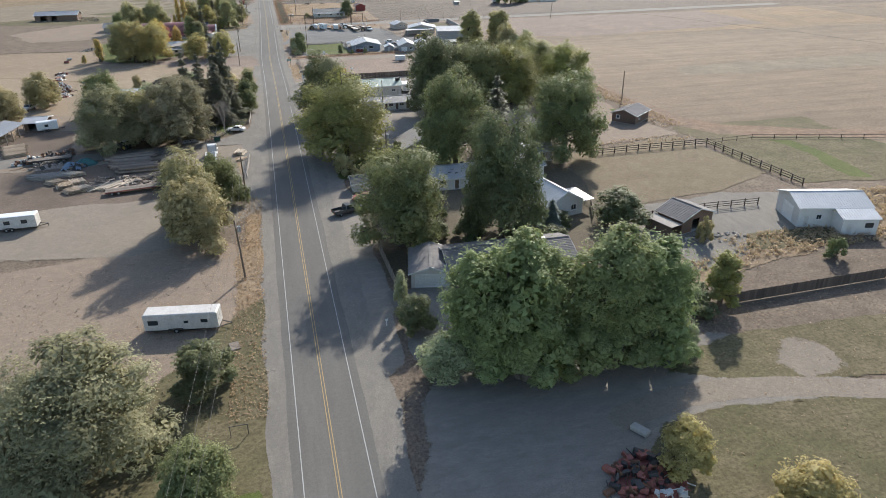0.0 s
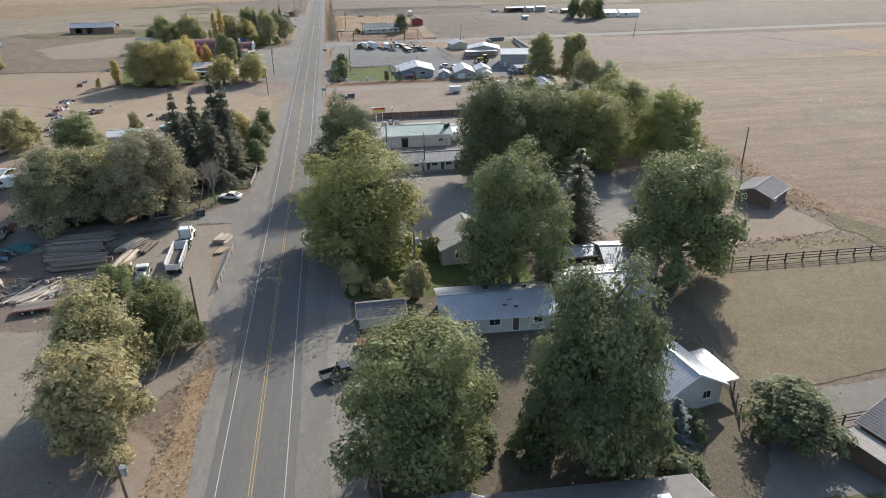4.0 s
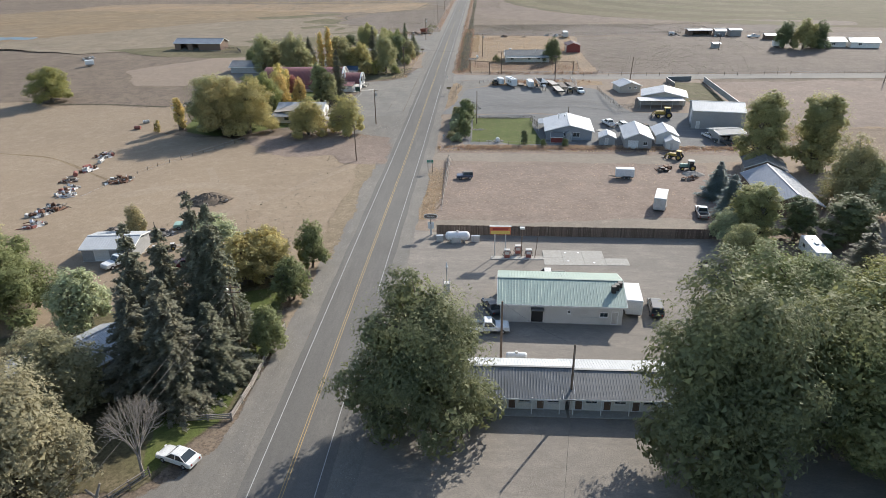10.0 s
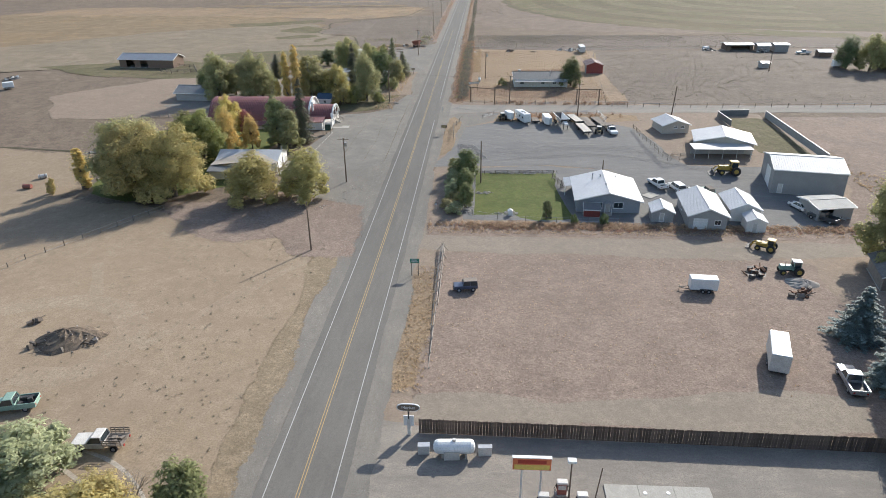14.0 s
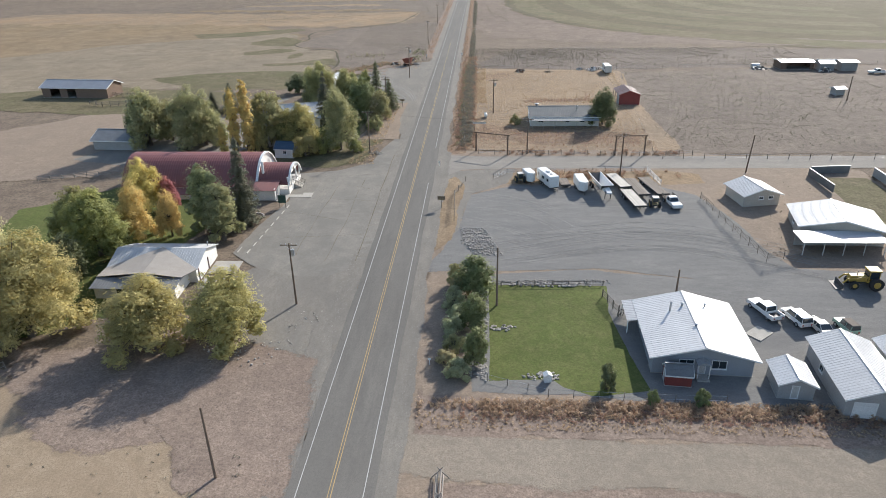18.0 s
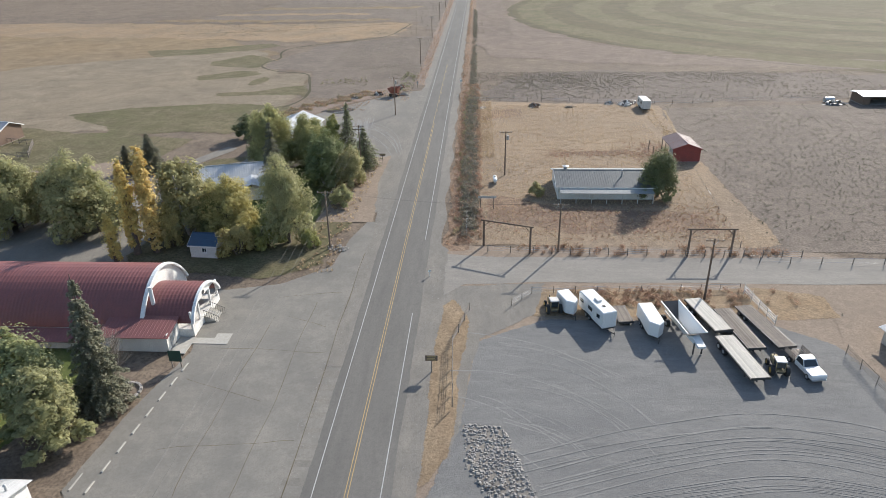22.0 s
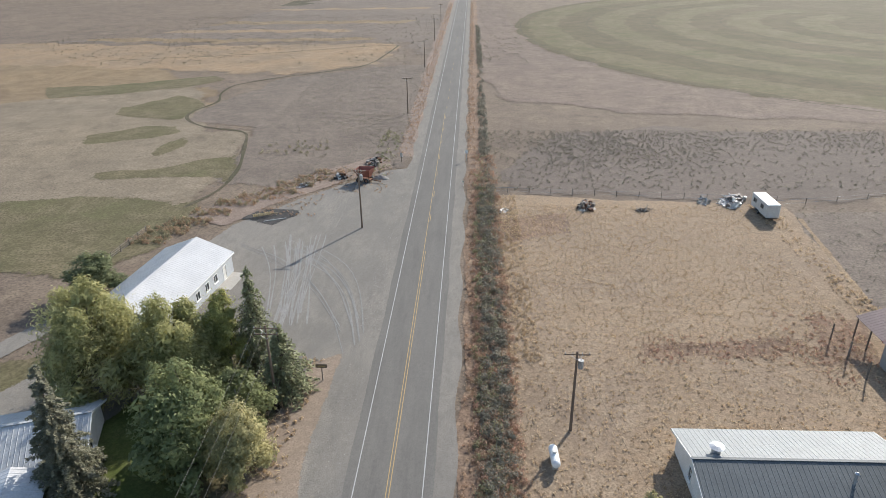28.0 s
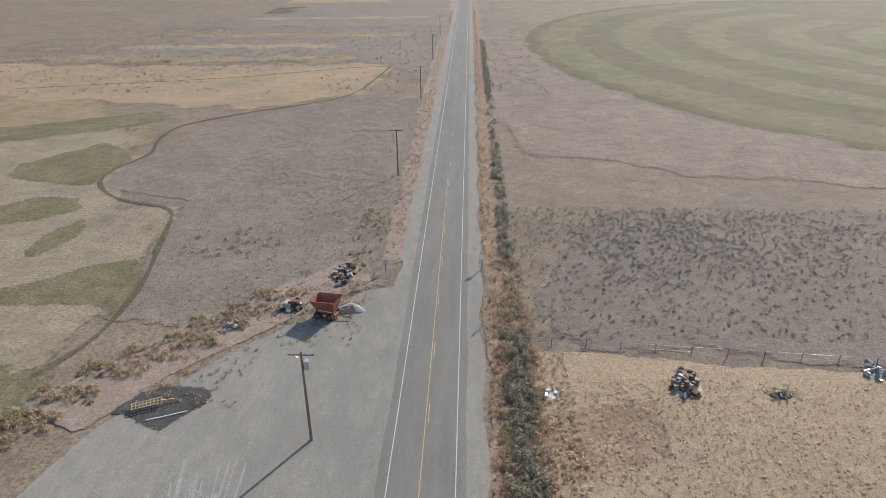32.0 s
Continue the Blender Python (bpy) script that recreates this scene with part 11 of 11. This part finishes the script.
box_trailer("white tool box in the corral", -154.2, 409.9, -151.6, 411.7, 3.4, 2.0, 1.8, "white_paint", name="storage_box", tongue=False)
pickup("far white pickup by the sheds", 160.8, 480.7, 157.8, 480.8, "white_paint")
o = thing("watering_trough", 121.0, 493.4, 5, "pale stock tank by the fence", "tank")
part("shell", rod(B(), (-1.4, 0, 0.8), (1.4, 0, 0.8), 0.75, n=14), "galvanised", o)
part("saddle", block(B(), -0.9, -0.5, 0, 0.9, 0.5, 0.25), "dark_iron", o)


# ---- small growth, too many to count ----
def scatter(name, label, areas, n, seed, leaf, per, size, height, spread, material, category="grass", upright=True):
    """Tufts strewn over boxes (x0, y0, x1, y1): each a few blades or leaf sprays; joined into one."""
    rng = np.random.default_rng(seed)
    w = np.array([(a[2] - a[0]) * (a[3] - a[1]) for a in areas], float)
    pick = rng.choice(len(areas), n, p=w / w.sum())
    box = np.array(areas)[pick]
    cx = rng.uniform(box[:, 0], box[:, 2])
    cy = rng.uniform(box[:, 1], box[:, 3])
    keep = lattice(cx, cy, 0.045) + rng.normal(0, 0.6, n) > -0.3
    cx, cy = cx[keep], cy[keep]
    n = len(cx)
    s = rng.uniform(0.55, 1.4, n)
    d = rng.normal(0, 1, (n, per, 3))
    d /= np.linalg.norm(d, axis=2)[:, :, None]
    d[:, :, 2] = np.abs(d[:, :, 2])
    r = rng.uniform(0.45, 1.0, (n, per, 1))
    pos = d * r * np.array([spread / 2, spread / 2, height]) * s[:, None, None]
    pos[:, :, 0] += cx[:, None]
    pos[:, :, 1] += cy[:, None]
    pos[:, :, 2] += 0.06
    me = leaves_mesh(name, pos.reshape(-1, 3), d.reshape(-1, 3), size, rng, 0.5, leaf)
    me.materials.append(MATS[material])
    return tagged(new(name, me), label, category, "", "stuff")


scatter("sagebrush", "grey-green sagebrush over the flat", [(13, 498, 150, 542), (24, 512, 120, 540), (30, 520, 110, 538)], 6400, 1, 1.3, 26, 0.12, 0.42, 0.70, "sage_soft", "sagebrush")
scatter("sagebrush", "small grey sagebrush on the east flat", [(64, 396, 150, 490), (66, 400, 110, 480)], 3600, 2, 1.4, 14, 0.11, 0.28, 0.5, "sage_mid", "sagebrush")
scatter("sagebrush", "sparse low scrub on the west flat", [(-48, 500, -8, 635), (-30, 500, -10, 560)], 5000, 3, 1.4, 10, 0.10, 0.2, 0.42, "sage_dark", "sagebrush")
scatter("sagebrush", "far sagebrush beyond the ditch", [(-220, 640, -10, 820), (14, 640, 34, 900)], 2600, 4, 1.4, 8, 0.28, 0.5, 1.0, "sage_dark", "sagebrush")
scatter("roadside_brush", "grey-green rabbitbrush along the fence", [(10.6, 396, 13.9, 500), (10.8, 400, 13.9, 500), (11.4, 500, 13.4, 760)], 1350, 5, 1.4, 70, 0.17, 0.95, 1.45, "sage_leaf", "brush")
scatter("roadside_brush", "yellowish rabbitbrush along the fence", [(9.8, 410, 12.6, 520), (-14, 505, -9, 540), (9.8, 396, 13.6, 500)], 700, 6, 1.4, 50, 0.14, 0.7, 1.0, "rabbitbrush", "brush")
scatter("rabbitbrush", "pale rabbitbrush on the ditch flat", [(-44, 520, -30, 529), (-36, 524, -26, 532)], 260, 7, 1.4, 46, 0.14, 0.7, 1.0, "rabbitbrush", "brush")
scatter("red_weeds", "reddish weeds along the road", [(8.6, 394, 14.4, 520), (8.6, 394, 14.4, 520), (8.2, 520, 10.2, 900), (-8.6, 520, -5.2, 900), (-32, 484, -20, 496), (-20, 496, -8, 512)], 5000, 8, 1.8, 16, 0.11, 0.4, 0.6, "red_weed", "weeds")
scatter("red_weeds", "brown tumbleweeds by the side road", [(28, 374, 60, 379.5), (28, 375, 56, 379.5), (20, 390.5, 66, 394)], 420, 9, 1.5, 56, 0.15, 0.8, 1.15, "red_weed", "weeds")
scatter("dry_grass_tufts", "golden dry grass tufts", [(12, 396, 60, 490)], 16000, 10, 3.0, 4, 0.10, 0.18, 0.4, "straw")
scatter("dry_grass_tufts", "dry grass tufts on the verges", [(-9, 60, -4.6, 128), (8.5, 246, 12, 280), (9, 294, 84, 297)], 4500, 11, 3.0, 4, 0.10, 0.18, 0.36, "straw")
scatter("dry_grass_tufts", "tall pale grass along the board fence", [(56, 76, 70, 80), (70, 78, 100, 86), (100, 84, 140, 98)], 3000, 12, 3.0, 8, 0.2, 0.7, 0.8, "straw")
scatter("dry_grass_tufts", "thin dry grass on the lots", [(12, 247, 62, 284), (-60, 60, -8, 104), (40, 10, 120, 84)], 9000, 13, 3.0, 3, 0.08, 0.10, 0.3, "straw")
scatter("dry_grass_tufts", "dry grass tufts about the grove", [(-15, 384, -9, 440), (98, 150, 105, 330), (64, 138, 100, 143)], 3600, 14, 3.0, 6, 0.16, 0.4, 0.5, "straw")
scatter("dark_weeds", "low dark weeds on the bare lot", [(-70, 64, -12, 104), (-40, 210, -8, 290), (60, 336, 84, 374)], 1500, 15, 1.5, 7, 0.12, 0.18, 0.45, "sage_mid", "weeds")
scatter("fallen_leaves", "fallen yellow leaves under the trees", [(-50, 320, -36, 345)], 1500, 16, 1.4, 2, 0.13, 0.03, 0.5, "leaf_gold", "leaves")
scatter("road_gravel", "loose stones along the shoulders", [(-5.6, 60, -3.4, 520), (6.6, 60, 8.6, 390)], 5000, 17, 1.2, 3, 0.07, 0.03, 0.4, "stone", "gravel")
scatter("red_weeds", "tall brown weeds along the fence", [(9.6, 394, 14.8, 520)], 1300, 18, 1.6, 26, 0.15, 0.75, 1.0, "red_weed", "weeds")
BANK = [(a - 4, b - 1.6, a + 4, b + 1.6) for a, b in ((-47.2, 473.5), (-45.4, 477.4), (-42.9, 481.3), (-40.2, 485.7), (-37.0, 490.4), (-34.0, 494.0), (-30.6, 496.9), (-28.0, 500.8), (-24.7, 504.3), (-21.5, 508.5))]
scatter("red_weeds", "rust-brown weeds along the lot's bank", BANK, 700, 19, 1.6, 26, 0.14, 0.5, 0.8, "red_weed", "weeds")
scatter("rabbitbrush", "pale rabbitbrush along the lot's bank", BANK, 260, 20, 1.4, 34, 0.15, 0.7, 1.0, "rabbitbrush", "brush")
scatter("red_weeds", "rusty weeds on the dry lot", [(30, 441, 58, 444.5), (30, 440, 58, 446), (50, 436, 60, 452), (14, 396, 60, 412)], 1500, 21, 1.6, 9, 0.13, 0.28, 0.5, "red_weed", "weeds")
scatter("dry_grass_tufts", "tall dry grass along the yard fence", [(16, 296.5, 90, 299.2), (9, 297.5, 60, 299.4)], 1700, 23, 3.0, 10, 0.14, 0.55, 0.6, "straw")
scatter("red_weeds", "rusty weeds along the yard fence", [(14, 295.5, 92, 298.8)], 700, 24, 1.6, 16, 0.13, 0.4, 0.7, "red_weed", "weeds")
scatter("dry_grass_tufts", "pale tall grass along the lot's fence", [(62, 450, 66, 490), (14, 440, 18, 495)], 1500, 22, 3.0, 8, 0.12, 0.4, 0.5, "straw")


# ---- the rolling ground, and the slide that fits the plan to the camera's view ----
def settle_to_view(x, y):
    """How far a place of the level plan moves: up or down with the gently rolling ground, a shallow dip by the yards, a
    low rise beyond the side road; x and y slide along the camera's sight line to fit its view.
    """
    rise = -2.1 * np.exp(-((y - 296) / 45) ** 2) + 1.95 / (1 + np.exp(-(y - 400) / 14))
    # Slid along sight lines from a camera 48 m up, 60 m back.
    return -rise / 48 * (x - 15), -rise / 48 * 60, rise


def settle_mesh_to_view(ob):
    """Lay a mesh that is drawn in plan coordinates on the rolling ground, slid to fit the camera's view."""
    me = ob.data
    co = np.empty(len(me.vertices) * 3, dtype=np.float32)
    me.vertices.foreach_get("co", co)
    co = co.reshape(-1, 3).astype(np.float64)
    dx, dy, dz = settle_to_view(co[:, 0], co[:, 1])
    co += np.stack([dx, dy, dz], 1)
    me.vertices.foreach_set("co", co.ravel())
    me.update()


# Every placed thing gets the same view-fitting shift.
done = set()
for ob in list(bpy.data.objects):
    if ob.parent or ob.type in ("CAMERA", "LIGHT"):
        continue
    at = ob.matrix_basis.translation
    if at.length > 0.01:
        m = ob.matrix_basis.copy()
        m.translation = at + Vector([float(v) for v in settle_to_view(at.x, at.y)])
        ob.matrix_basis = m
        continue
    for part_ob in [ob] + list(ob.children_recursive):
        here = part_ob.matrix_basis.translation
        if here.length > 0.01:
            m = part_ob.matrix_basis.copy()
            m.translation = here + Vector([float(v) for v in settle_to_view(here.x, here.y)])
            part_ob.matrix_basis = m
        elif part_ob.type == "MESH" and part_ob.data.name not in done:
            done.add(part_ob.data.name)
            settle_mesh_to_view(part_ob)
